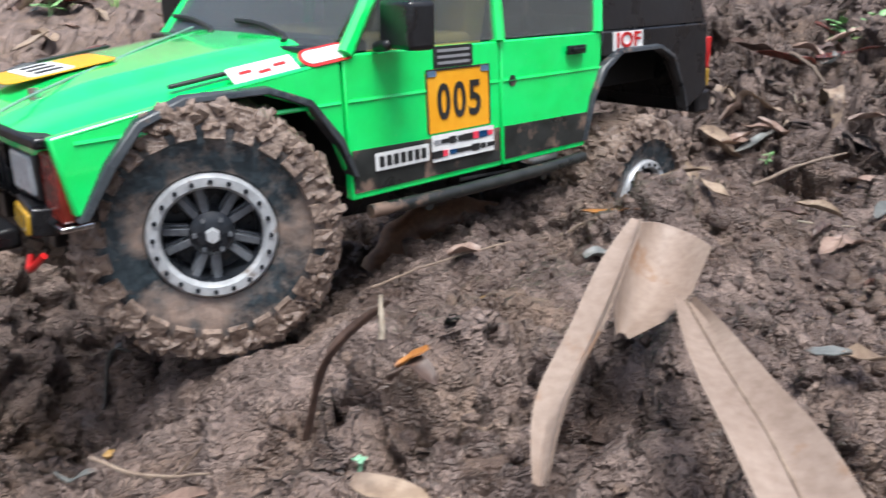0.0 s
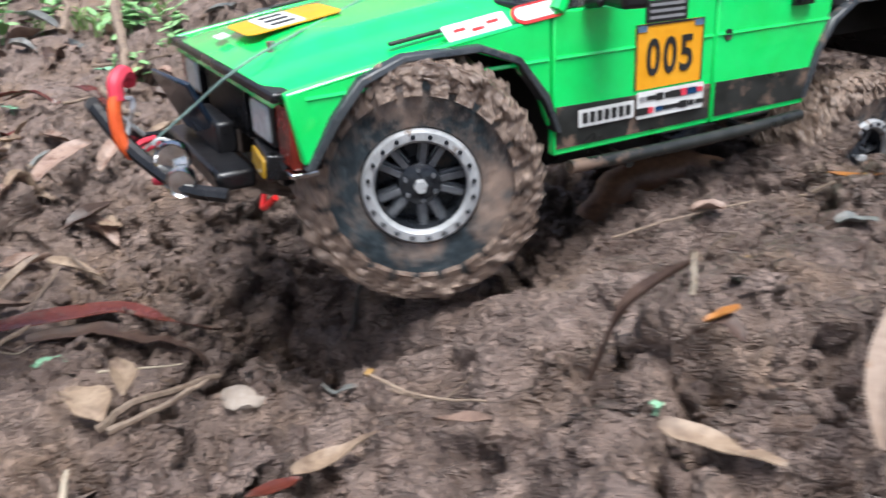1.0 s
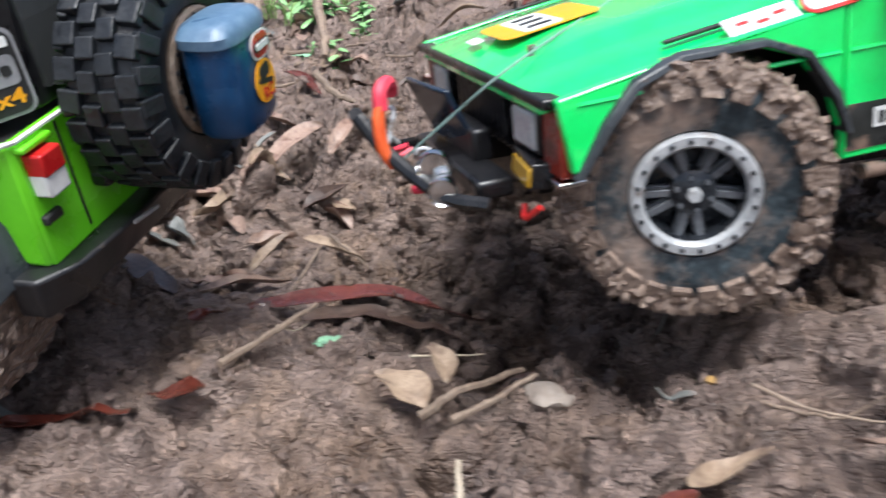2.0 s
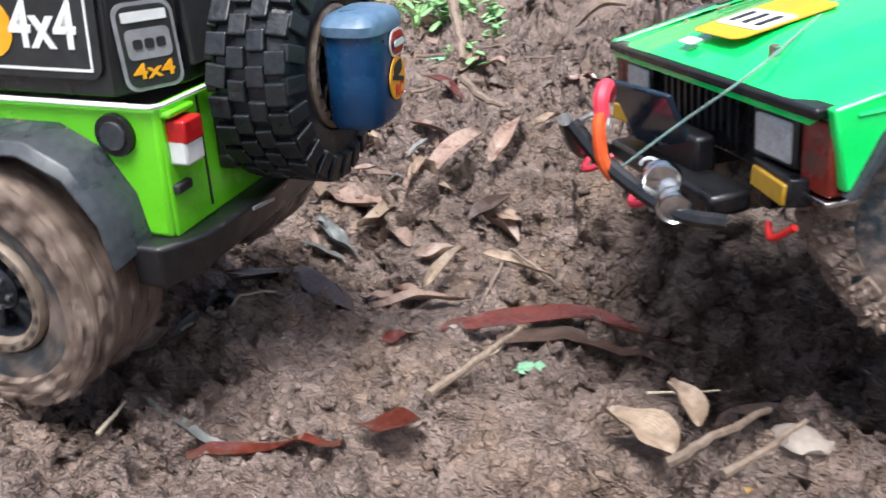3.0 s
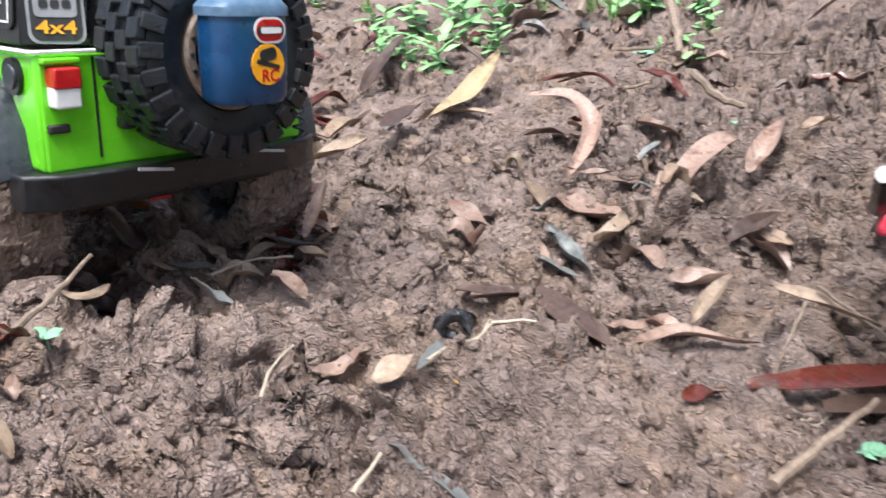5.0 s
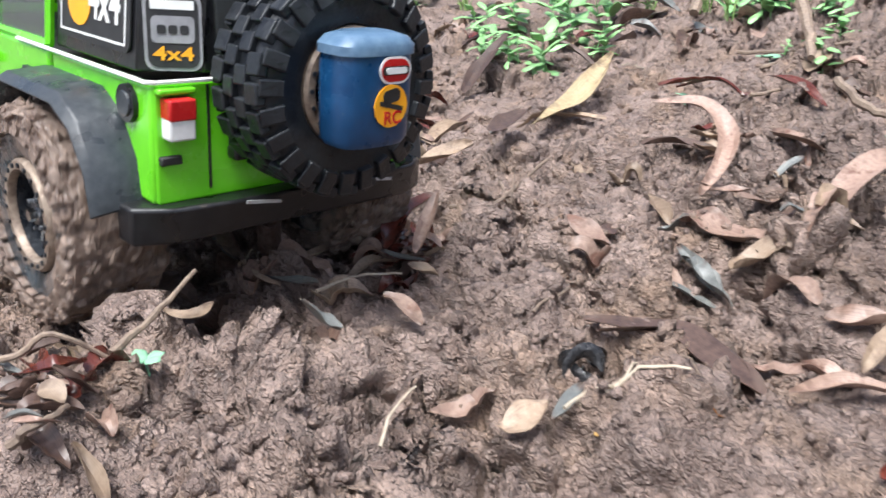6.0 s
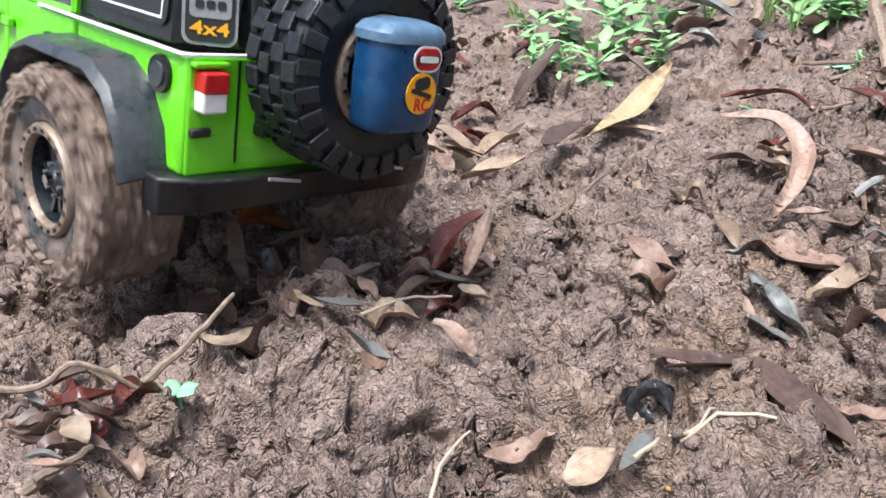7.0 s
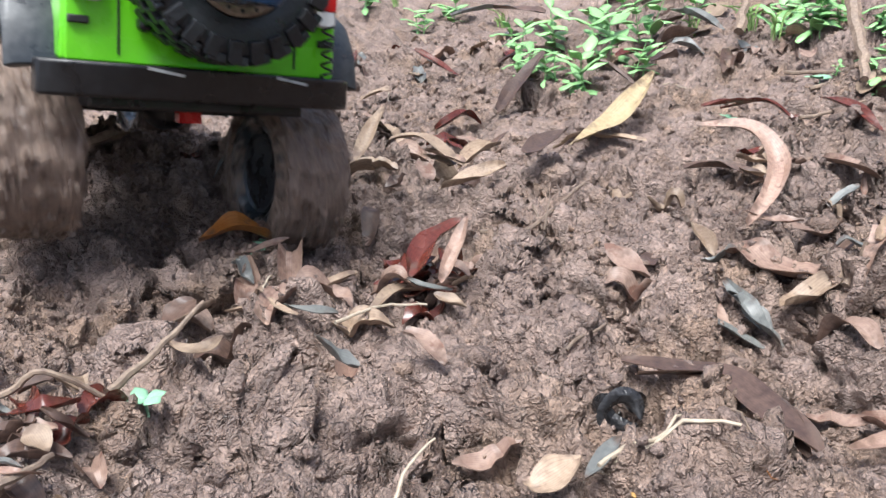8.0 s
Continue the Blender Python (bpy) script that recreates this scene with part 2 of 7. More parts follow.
def veined(m, veins=13.0, dark=0.62, browning=(0.09, 0.055, 0.04)):
    """Adds fine veins along the blade and browned tips and edges to a leaf material."""
    n, link = m.node_tree.nodes, m.node_tree.links
    b = n["Principled BSDF"]
    uv = n.new("ShaderNodeTexCoord")
    split = n.new("ShaderNodeSeparateXYZ")
    link.new(uv.outputs["UV"], split.inputs[0])
    wave = n.new("ShaderNodeMath")
    wave.operation = "MULTIPLY"
    wave.inputs[1].default_value = veins * 2 * math.pi
    link.new(split.outputs[0], wave.inputs[0])
    sine = n.new("ShaderNodeMath")
    sine.operation = "SINE"
    link.new(wave.outputs[0], sine.inputs[0])
    tone = n.new("ShaderNodeMapRange")
    tone.inputs[1].default_value, tone.inputs[2].default_value, tone.inputs[3].default_value = 0.2, 1.0, 0.0
    tone.inputs[4].default_value = 1.0 - dark
    link.new(sine.outputs[0], tone.inputs[0])
    veil = n.new("ShaderNodeMix")
    veil.data_type, veil.blend_type = "RGBA", "MULTIPLY"
    link.new(tone.outputs[0], veil.inputs[0])
    link.new(b.inputs["Base Color"].links[0].from_socket, veil.inputs[6])
    veil.inputs[7].default_value = (0.55, 0.48, 0.44, 1)
    spots = n.new("ShaderNodeTexNoise")
    spots.inputs["Scale"].default_value, spots.inputs["Detail"].default_value = 130, 5
    link.new(uv.outputs["Object"], spots.inputs["Vector"])
    tip = n.new("ShaderNodeMath")
    tip.operation = "SUBTRACT"
    tip.inputs[1].default_value = 0.5
    link.new(split.outputs[1], tip.inputs[0])
    far = n.new("ShaderNodeMath")
    far.operation = "ABSOLUTE"
    link.new(tip.outputs[0], far.inputs[0])
    add = n.new("ShaderNodeMath")
    add.operation = "MULTIPLY_ADD"
    add.inputs[1].default_value = 0.55
    link.new(far.outputs[0], add.inputs[0])
    link.new(spots.outputs[0], add.inputs[2])
    cut = n.new("ShaderNodeMapRange")
    cut.inputs[1].default_value, cut.inputs[2].default_value, cut.inputs[4].default_value = 0.66, 0.86, 0.75
    link.new(add.outputs[0], cut.inputs[0])
    age = n.new("ShaderNodeMix")
    age.data_type = "RGBA"
    link.new(cut.outputs[0], age.inputs[0])
    link.new(veil.outputs[2], age.inputs[6])
    age.inputs[7].default_value = (*browning, 1)
    link.new(age.outputs[2], b.inputs["Base Color"])


for leaf_mat in (LEAF_TAN, LEAF_PINK, LEAF_BROWN, LEAF_RED, LEAF_YELLOW, LEAF_GREY, LEAF_ORANGE):
    veined(leaf_mat)


# ---- mesh helpers ----
def part(name, bm, material, parent=None, label="", smooth=True, bevel=0.0, seg=2):
    """Links a bmesh as one mesh object, under a thing or a part where one is given."""
    me = bpy.data.meshes.new(name)
    bmesh.ops.recalc_face_normals(bm, faces=bm.faces)
    bm.to_mesh(me)
    bm.free()
    me.materials.append(material)
    ob = new(name, me)
    if smooth:
        me.shade_smooth()
        me.set_sharp_from_angle(angle=radians(38))
    if bevel:
        mod = ob.modifiers.new("bevel", "BEVEL")
        mod.width, mod.segments, mod.limit_method, mod.angle_limit = bevel, seg, "ANGLE", radians(40)
        mod.harden_normals = False
    if parent:
        ob.parent = parent
    if label:
        ob["label"] = label
    return ob


def prism(bm, pts, a, b, axis="y"):
    """A polygon of (x, z) (axis y), (x, y) (axis z) or (y, z) (axis x) pairs, drawn out from a to b."""
    def at(p, s):
        return (p[0], s, p[1]) if axis == "y" else (p[0], p[1], s) if axis == "z" else (s, p[0], p[1])
    lo = [bm.verts.new(at(p, a)) for p in pts]
    hi = [bm.verts.new(at(p, b)) for p in pts]
    bm.faces.new(lo)
    bm.faces.new(hi[::-1])
    for i in range(len(pts)):
        j = (i + 1) % len(pts)
        bm.faces.new((lo[i], hi[i], hi[j], lo[j]))
    return bm


def block(bm, c, s, m=None):
    mat = Matrix.Translation(c) @ (m or Matrix()) @ Matrix.Diagonal((*s, 1))
    bmesh.ops.create_cube(bm, size=1, matrix=mat)
    return bm


def rod(bm, p, q, r, r2=None, n=12):
    """A straight rod between two points."""
    p, q = Vector(p), Vector(q)
    m = Matrix.Translation((p + q) / 2) @ (q - p).to_track_quat("Z", "Y").to_matrix().to_4x4()
    bmesh.ops.create_cone(bm, cap_ends=True, segments=n, radius1=r, radius2=r if r2 is None else r2, depth=(q - p).length, matrix=m)
    return bm


def tube(bm, pts, radii, n=8):
    """A bent tube through points, with a radius at each."""
    pts = [Vector(p) for p in pts]
    rings = []
    for i, p in enumerate(pts):
        d = (pts[min(i + 1, len(pts) - 1)] - pts[max(i - 1, 0)]).normalized()
        side = d.orthogonal().normalized() if i == 0 else (side - d * side.dot(d)).normalized()
        up = d.cross(side)
        r = radii[i] if hasattr(radii, "__len__") else radii
        rings.append([bm.verts.new(p + r * (math.cos(2 * math.pi * k / n) * side + math.sin(2 * math.pi * k / n) * up)) for k in range(n)])
    for a, b in zip(rings, rings[1:]):
        for k in range(n):
            bm.faces.new((a[k], a[(k + 1) % n], b[(k + 1) % n], b[k]))
    bm.faces.new(rings[0][::-1])
    bm.faces.new(rings[-1])
    return bm


def smooth_path(pts, n=6):
    """Points along a smooth curve through the given ones."""
    p = [Vector(a) for a in pts]
    p = [2 * p[0] - p[1]] + p + [2 * p[-1] - p[-2]]
    out = []
    for i in range(1, len(p) - 2):
        for k in range(n):
            t = k / n
            out.append(0.5 * (2 * p[i] + (p[i + 1] - p[i - 1]) * t + (2 * p[i - 1] - 5 * p[i] + 4 * p[i + 1] - p[i + 2]) * t * t + (3 * p[i] - p[i - 1] - 3 * p[i + 1] + p[i + 2]) * t ** 3))
    return out + [p[-2]]


def lathe(bm, profile, n=48, closed=True):
    """Turns (radius, y) pairs round the y axis."""
    rings = []
    for r, y in profile:
        rings.append([bm.verts.new((r * math.cos(2 * math.pi * k / n), y, r * math.sin(2 * math.pi * k / n))) for k in range(n)])
    pairs = list(zip(rings, rings[1:])) + ([(rings[-1], rings[0])] if closed else [])
    for a, b in pairs:
        for k in range(n):
            bm.faces.new((a[k], a[(k + 1) % n], b[(k + 1) % n], b[k]))
    return bm


def loft(bm, rings, caps=True):
    vs = [[bm.verts.new(p) for p in r] for r in rings]
    n = len(vs[0])
    for a, b in zip(vs, vs[1:]):
        for k in range(n):
            bm.faces.new((a[k], a[(k + 1) % n], b[(k + 1) % n], b[k]))
    if caps:
        bm.faces.new(vs[0][::-1])
        bm.faces.new(vs[-1])
    return bm


def words(name, text, size, material, parent, m, label="", width=None, deep=0.0003):
    """Lettering in the built-in font as a mesh of its own."""
    cu = bpy.data.curves.new(name, "FONT")
    cu.body, cu.size, cu.extrude, cu.align_x, cu.align_y = text, size, deep, "CENTER", "CENTER"
    cu.offset = size * 0.02
    tmp = bpy.data.objects.new(name, cu)
    me = bpy.data.meshes.new_from_object(tmp)
    bpy.data.objects.remove(tmp)
    me.name = name
    if width:
        xs = [v.co.x for v in me.vertices]
        k = width / (max(xs) - min(xs))
        for v in me.vertices:
            v.co.x *= k
    me.materials.clear()
    me.materials.append(material)
    ob = new(name, me)
    ob.parent = parent
    ob.matrix_basis = m
    if label:
        ob["label"] = label
    return ob


def thing(name, label, category, m=None, group="", kind=""):
    ob = new(name)
    ob.empty_display_size = 0.02
    if m is not None:
        ob.matrix_basis = m
    return tagged(ob, label, category, group, kind)


# ---- ground ----
def lattice(ix, iy, seed):
    h = (ix.astype(np.int64) * 374761393 + iy.astype(np.int64) * 668265263 + seed * 974711) & 0x7FFFFFFF
    h = ((h ^ (h >> 13)) * 1274126177) & 0x7FFFFFFF
    return ((h ^ (h >> 16)) & 0xFFFF) / 65535.0


def value_noise(x, y, seed):
    ix, iy = np.floor(x), np.floor(y)
    fx, fy = x - ix, y - iy
    fx, fy = fx * fx * (3 - 2 * fx), fy * fy * (3 - 2 * fy)
    a, b = lattice(ix, iy, seed), lattice(ix + 1, iy, seed)
    c, d = lattice(ix, iy + 1, seed), lattice(ix + 1, iy + 1, seed)
    return (a * (1 - fx) + b * fx) * (1 - fy) + (c * (1 - fx) + d * fx) * fy - 0.5


def broken(x, y, seed):
    """Broken clay: tilted facets of uneven height, with sharp steps between them."""
    ix, iy = np.floor(x), np.floor(y)
    best = np.full(np.shape(x), 9.0)
    out = np.zeros(np.shape(x))
    for dx in (-1, 0, 1):
        for dy in (-1, 0, 1):
            cx, cy = ix + dx, iy + dy
            ux, uy = x - cx - lattice(cx, cy, seed), y - cy - lattice(cx, cy, seed + 7)
            d = ux * ux + uy * uy
            h = lattice(cx, cy, seed + 13) + (lattice(cx, cy, seed + 17) - 0.5) * 1.3 * ux + (lattice(cx, cy, seed + 19) - 0.5) * 1.3 * uy - 0.5 * d
            near = d < best
            best = np.where(near, d, best)
            out = np.where(near, h, out)
    return out - 0.4


def hill(x, y, cx, cy, rx, ry, turn=0.0):
    c, s = math.cos(radians(turn)), math.sin(radians(turn))
    u, v = (x - cx) * c + (y - cy) * s, -(x - cx) * s + (y - cy) * c
    return np.exp(-(u / rx) ** 2 - (v / ry) ** 2)


def ramp01(v, a, b):
    t = np.clip((v - a) / (b - a), 0, 1)
    return t * t * (3 - 2 * t)


def lie(x, y):
    """The large form of the ground: a trodden hollow between a mound, a spoil ridge and the bank behind."""
    x, y = np.asarray(x, float), np.asarray(y, float)
    z = 0.018 + 0.108 / (1 + np.exp(-np.clip((x + 0.13) / 0.058, -50, 50))) * (1 - 0.5 * ramp01(y, 0.4, 0.62)) * (1 - 0.3 * ramp01(x, 0.15, 0.6))
    z = z + 0.016 * hill(x, y, -0.01, 0.26, 0.06, 0.05)
    z = z + 0.052 * hill(x, y, -0.68, 0.12, 0.16, 0.1)
    z = z + 0.020 * hill(x, y, -0.36, 0.29, 0.06, 0.06)
    z = z + 0.05 * hill(x, y, -0.5, 0.69, 0.1, 0.09)
    z = z + 0.055 * hill(x, y, -0.33, 0.53, 0.08, 0.055, -40)
    z = z - 0.05 * hill(x, y, -0.225, 0.385, 0.07, 0.038, -45)
    # Trench dug under the wagon to deepen the shade there.
    z = z - 0.055 * hill(x, y, -0.13, 0.46, 0.17, 0.055, 43)
    z = z + 0.028 * hill(x, y, 0.06, 0.5, 0.09, 0.05, -45)
    z = z + 0.020 * hill(x, y, -0.63, 0.3, 0.09, 0.05)
    z = z - 0.018 * hill(x, y, -0.56, 0.345, 0.06, 0.02, 20)
    z = z - 0.025 * hill(x, y, -0.84, 0.23, 0.11, 0.06)
    z = z - 0.02 * hill(x, y, -0.52, 0.43, 0.08, 0.08)
    z = z + 0.07 * hill(x, y, -1.10, 0.27, 0.14, 0.22)
    z = z + 0.03 * ramp01(y, 0.66, 1.0) + 0.11 * ramp01(y + 0.55 * x, 0.5, 1.25)
    d = np.hypot(x + 0.45, y - 0.3)
    behind = ramp01(y, -0.3, 0.9)
    # The unseen upper bank is steepened to hold back low skylight.
    z = z + behind * (0.2 * np.clip(d - 1.25, 0, 6) + 0.3 * np.clip(d - 2.2, 0, 5)) + (1 - behind) * 0.05 * np.clip(d - 1.25, 0, 20)
    z = z + 0.02 * hill(x, y, -0.07, 0.32, 0.045, 0.035)
    z = z + 0.042 * hill(x, y, -0.205, 0.375, 0.035, 0.03) + 0.028 * hill(x, y, -0.162, 0.362, 0.018, 0.02)
    z = z - 0.05 * hill(x, y, -0.245, 0.46, 0.065, 0.035, -45)
    z = z + 0.03 * hill(x, y, -0.34, 0.55, 0.07, 0.045, -40)
    z = z - 0.022 * hill(x, y, -0.6, 0.262, 0.03, 0.009, 15) - 0.025 * hill(x, y, -0.655, 0.43, 0.014, 0.012)
    return np.minimum(z, 11.0)


def corner(ix, iy, iz, seed):
    h = (ix * 374761393 + iy * 668265263 + iz * 1440662683 + seed * 974711) & 0x7FFFFFFF
    h = ((h ^ (h >> 13)) * 1274126177) & 0x7FFFFFFF
    return h ^ (h >> 16)


def clods(x, y, z, rate, seed):
    """Clods of torn clay in space: tilted lumps of uneven height, parted by crevices that run down to nothing."""
    x, y, z = x * rate, y * rate, z * rate
    ix, iy, iz = (np.floor(v).astype(np.int64) for v in (x, y, z))
    first, second, high = np.full(x.shape, 9.0), np.full(x.shape, 9.0), np.zeros(x.shape)
    for dx in (-1, 0, 1):
        for dy in (-1, 0, 1):
            for dz in (-1, 0, 1):
                h = corner(ix + dx, iy + dy, iz + dz, seed)
                ux = x - ix - dx - (h & 255) / 255.0
                uy = y - iy - dy - ((h >> 8) & 255) / 255.0
                uz = z - iz - dz - ((h >> 16) & 255) / 255.0
                d = ux * ux + uy * uy + uz * uz
                top = 0.3 + ((h >> 5) & 127) / 180.0 + (((h >> 11) & 63) / 63.0 - 0.5) * ux + (((h >> 18) & 63) / 63.0 - 0.5) * uy - 0.35 * d
                near = d < first
                second = np.where(near, first, np.minimum(second, d))
                high = np.where(near, top, high)
                first = np.where(near, d, first)
    return high * ramp01(np.sqrt(second) - np.sqrt(first), 0.0, 0.24) - 0.4


def bed(x, y):
    """The soil's forms down to a few centimetres."""
    wx = x + 0.02 * value_noise(x * 24, y * 24, 3)
    wy = y + 0.02 * value_noise(x * 24, y * 24, 4)
    z = lie(wx, wy)
    z = z + 0.018 * value_noise(x * 11, y * 11, 1) + 0.014 * value_noise(x * 26, y * 26, 2)
    vx = x + 0.014 * value_noise(x * 55, y * 55, 7)
    vy = y + 0.014 * value_noise(x * 55, y * 55, 8)
    big = sum(broken((vx + p) * 19, (vy + q) * 19, 70) for p, q in ((0.006, 0.002), (-0.002, 0.006), (-0.006, -0.002), (0.002, -0.006))) / 4
    return z + 0.02 * big - 0.008


def relief(x, y, z):
    """How far the torn clay stands out of its bed."""
    rough = np.clip(0.78 + 1.5 * value_noise(x * 9, y * 9, 5), 0.25, 1.4) * (0.9 + 0.5 * ramp01(y + 0.55 * x, 0.45, 0.9))
    wx = x + 0.012 * value_noise(x * 60, y * 60 + z * 40, 21) + 0.004 * value_noise(x * 190, y * 190 + z * 120, 24)
    wy = y + 0.012 * value_noise(x * 60, y * 60 + z * 40, 22) + 0.004 * value_noise(x * 190, y * 190 + z * 120, 25)
    wz = z + 0.012 * value_noise(x * 60, y * 60 + z * 40, 23)
    out = 0.02 * clods(wx, wy, wz, 15.0, 2) + 0.018 * clods(wx, wy, wz, 31.0, 3) + 0.008 * clods(wx, wy, wz, 78.0, 4) + 0.0034 * clods(wx, wy, wz, 170.0, 5)
    return rough * out + 0.0022 * value_noise(x * 240, y * 240 + z * 170, 26)


def ground_height(x, y):
    x, y = np.asarray(x, float), np.asarray(y, float)
    z = bed(x, y)
    return z + relief(x, y, z)


def steps(lo, hi, fine, outer):
    core = list(np.arange(lo, hi + fine / 2, fine))
    out, step, v = [], fine, hi
    while v < outer:
        step *= 1.012 if v < hi + 0.6 else 1.09
        v += step
        out.append(v)
    left, step, v = [], fine, lo
    while v > -outer:
        step *= 1.09
        v -= step
        left.append(v)
    return np.array(left[::-1] + core + out)


def build_ground():
    gx, gy = steps(-1.25, 0.42, 0.0019, 40), steps(0.09, 0.60, 0.0017, 40)
    X, Y = np.meshgrid(gx, gy)
    Z = bed(X, Y)
    out = relief(X, Y, Z)
    sx, sy = (bed(X + 0.004, Y) - bed(X - 0.004, Y)) / 0.008, (bed(X, Y + 0.004) - bed(X, Y - 0.004)) / 0.008
    up = 1 / np.sqrt(1 + sx * sx + sy * sy)
    X, Y, Z = X - out * sx * up, Y - out * sy * up, Z + out * up
    near = np.clip(1.6 - np.hypot(X + 0.45, Y - 0.5) * 0.8, 0, 1)
    X = X + near * (0.006 * value_noise(X * 70, Y * 70 + Z * 60, 61) + 0.003 * value_noise(X * 170, Y * 170 + Z * 140, 62))
    Y = Y + near * (0.006 * value_noise(X * 70, Y * 70 + Z * 60, 63) + 0.003 * value_noise(X * 170, Y * 170 + Z * 140, 64))
    nx, ny = len(gx), len(gy)
    me = bpy.data.meshes.new("ground")
    me.vertices.add(nx * ny)
    me.vertices.foreach_set("co", np.stack([X, Y, Z], -1).astype(np.float32).ravel())
    k = (np.arange(ny - 1)[:, None] * nx + np.arange(nx - 1)[None, :]).ravel()
    quads = np.stack([k, k + 1, k + nx + 1, k + nx], 1).astype(np.int32)
    me.loops.add(quads.size)
    me.loops.foreach_set("vertex_index", quads.ravel())
    me.polygons.add(len(quads))
    me.polygons.foreach_set("loop_start", np.arange(0, quads.size, 4, dtype=np.int32))
    me.update(calc_edges=True)
    me.materials.append(mud_mat)
    me.shade_smooth()
    return tagged(new("ground", me), "churned moist brown clay soil with crumbled lumps", "ground", kind="structure")


ground = build_ground()


# ---- vehicles ----
def build_wheel(car, R, wide, style, left=True):
    """A crawler wheel round the y axis, its outer face towards +y."""
    k = R / 0.052
    q = k * (0.93 if style == "cherokee" else 1.0)
    w = wide / 2
    wheel = new("wheel")
    wheel.empty_display_size = 0.01
    wheel.parent = car
    rnd = random.Random(int(R * 1e5) + len(car.children) * 7)
    bm = bmesh.new()
    lathe(bm, [(0.0262 * q, w * 0.72), (0.0285 * q, w * 0.93), (0.033 * k, w * 1.0), (0.042 * k, w * 1.02), (0.0465 * k, w * 0.96), (0.0488 * k, w * 0.8), (0.0492 * k, 0), (0.0488 * k, -w * 0.8), (0.0465 * k, -w * 0.96), (0.042 * k, -w * 1.02), (0.033 * k, -w), (0.0262 * q, -w * 0.72)], 64)
    for v in bm.verts:
        v.co *= 1 + 0.012 * noise.noise(v.co * 160)
    tyre = part("tyre", bm, sidewall_mat if style != "spare" else rubber_mat, wheel, "black rubber tyre smeared with drying mud" if style != "spare" else "")
    bm = bmesh.new()
    count = 24
    for i in range(count):
        for row, (y, ly, lr, off) in enumerate(((w * 0.74, w * 0.52, 0.0095, 0.0), (w * 0.24, w * 0.44, 0.0088, 0.5), (-w * 0.24, w * 0.44, 0.0088, 0.0), (-w * 0.74, w * 0.52, 0.0095, 0.5))):
            a = 2 * math.pi * (i + off) / count + rnd.uniform(-0.02, 0.02)
            m = Matrix.Rotation(-a, 4, "Y") @ Matrix.Translation((R - 0.0022 * k, y, 0)) @ pose(0, 0, 0, rnd.uniform(-7, 7), 0, rnd.uniform(-3, 3))
            block(bm, (0, 0, 0), (0.0048 * k, ly, lr * k), m)
        for side in (1, -1):
            a = 2 * math.pi * (i + 0.25) / count
            m = Matrix.Rotation(-a, 4, "Y") @ Matrix.Translation((0.0450 * k, side * w * 1.0, 0)) @ pose(0, 0, 0, 0, 0, side * -14)
            block(bm, (0, 0, 0), (0.0115 * k, 0.0042 * k, 0.0075 * k), m)
    muddy = style != "spare"
    part("tread", bm, treadmud_mat if muddy else rubber_mat, tyre, "chunky tread lugs caked in brown mud" if muddy else "chunky black tread lugs", smooth=False, bevel=0.0 if muddy else 0.0008)["kind"] = "stuff"
    if muddy:
        bm = bmesh.new()
        for i in range(900):
            a, y = rnd.uniform(0, 2 * math.pi), rnd.uniform(-w, w)
            side = rnd.random() < 0.42
            r = R * rnd.uniform(0.8, 0.97) ** 0.8 if side else R * rnd.uniform(0.955, 1.0)
            if side:
                y = w * rnd.choice((1, 1, -1)) * rnd.uniform(0.93, 1.05)
            s = rnd.uniform(0.0012, 0.0042) * k
            m = Matrix.Rotation(-a, 4, "Y") @ Matrix.Translation((r, y, 0)) @ pose(0, 0, 0, rnd.uniform(0, 360), rnd.uniform(0, 360), 0) @ Matrix.Diagonal((s * rnd.uniform(0.5, 1), s * rnd.uniform(0.7, 1.3), s, 1))
            bmesh.ops.create_icosphere(bm, subdivisions=1, radius=1, matrix=m)
        thick = 1.0
        skin = [(0.0445 * k, w * 0.99), (0.0475 * k, w * 1.05), (0.0508 * k, w * 0.99), (R * thick, w * 0.72), (R * thick, w * 0.3), (R * thick, -w * 0.3), (R * thick, -w * 0.72), (0.0505 * k, -w * 0.95)]
        lathe(bm, skin, 110, closed=False)
        for v in bm.verts:
            v.co += 0.0011 * noise.noise_vector(v.co * 420) + 0.0016 * noise.noise_vector(v.co * 150)
            r = math.hypot(v.co.x, v.co.z)
            lump = 1 + (0.03 if style == "cherokee" else 0.055) * noise.noise(v.co * 110) + 0.025 * noise.noise(v.co * 260)
            v.co.x, v.co.z = v.co.x * lump, v.co.z * lump
        part("caked_mud", bm, treadmud_mat, tyre, "lumps of wet brown mud", smooth=False)["kind"] = "stuff"
    ring_mat = {"cherokee": silver_mat, "jeep": bronze_mat, "spare": bronze_mat}[style]
    bm = bmesh.new()
    lathe(bm, [(0.0212 * q, w * 0.8), (0.0212 * q, w * 0.97), (0.0225 * q, w * 1.05), (0.0262 * q, w * 1.05), (0.0275 * q, w * 0.97), (0.0275 * q, w * 0.75)], 64)
    ring = part("beadlock_ring", bm, ring_mat, wheel)
    bm = bmesh.new()
    for i in range(20):
        a = 2 * math.pi * i / 20
        c = Vector((0.0244 * q * math.cos(a), 0, 0.0244 * q * math.sin(a)))
        rod(bm, c + Vector((0, w * 1.0, 0)), c + Vector((0, w * 1.1, 0)), 0.0011 * q, n=6)
    part("bolts", bm, wheel_mat, ring)["kind"] = "stuff"
    bm = bmesh.new()
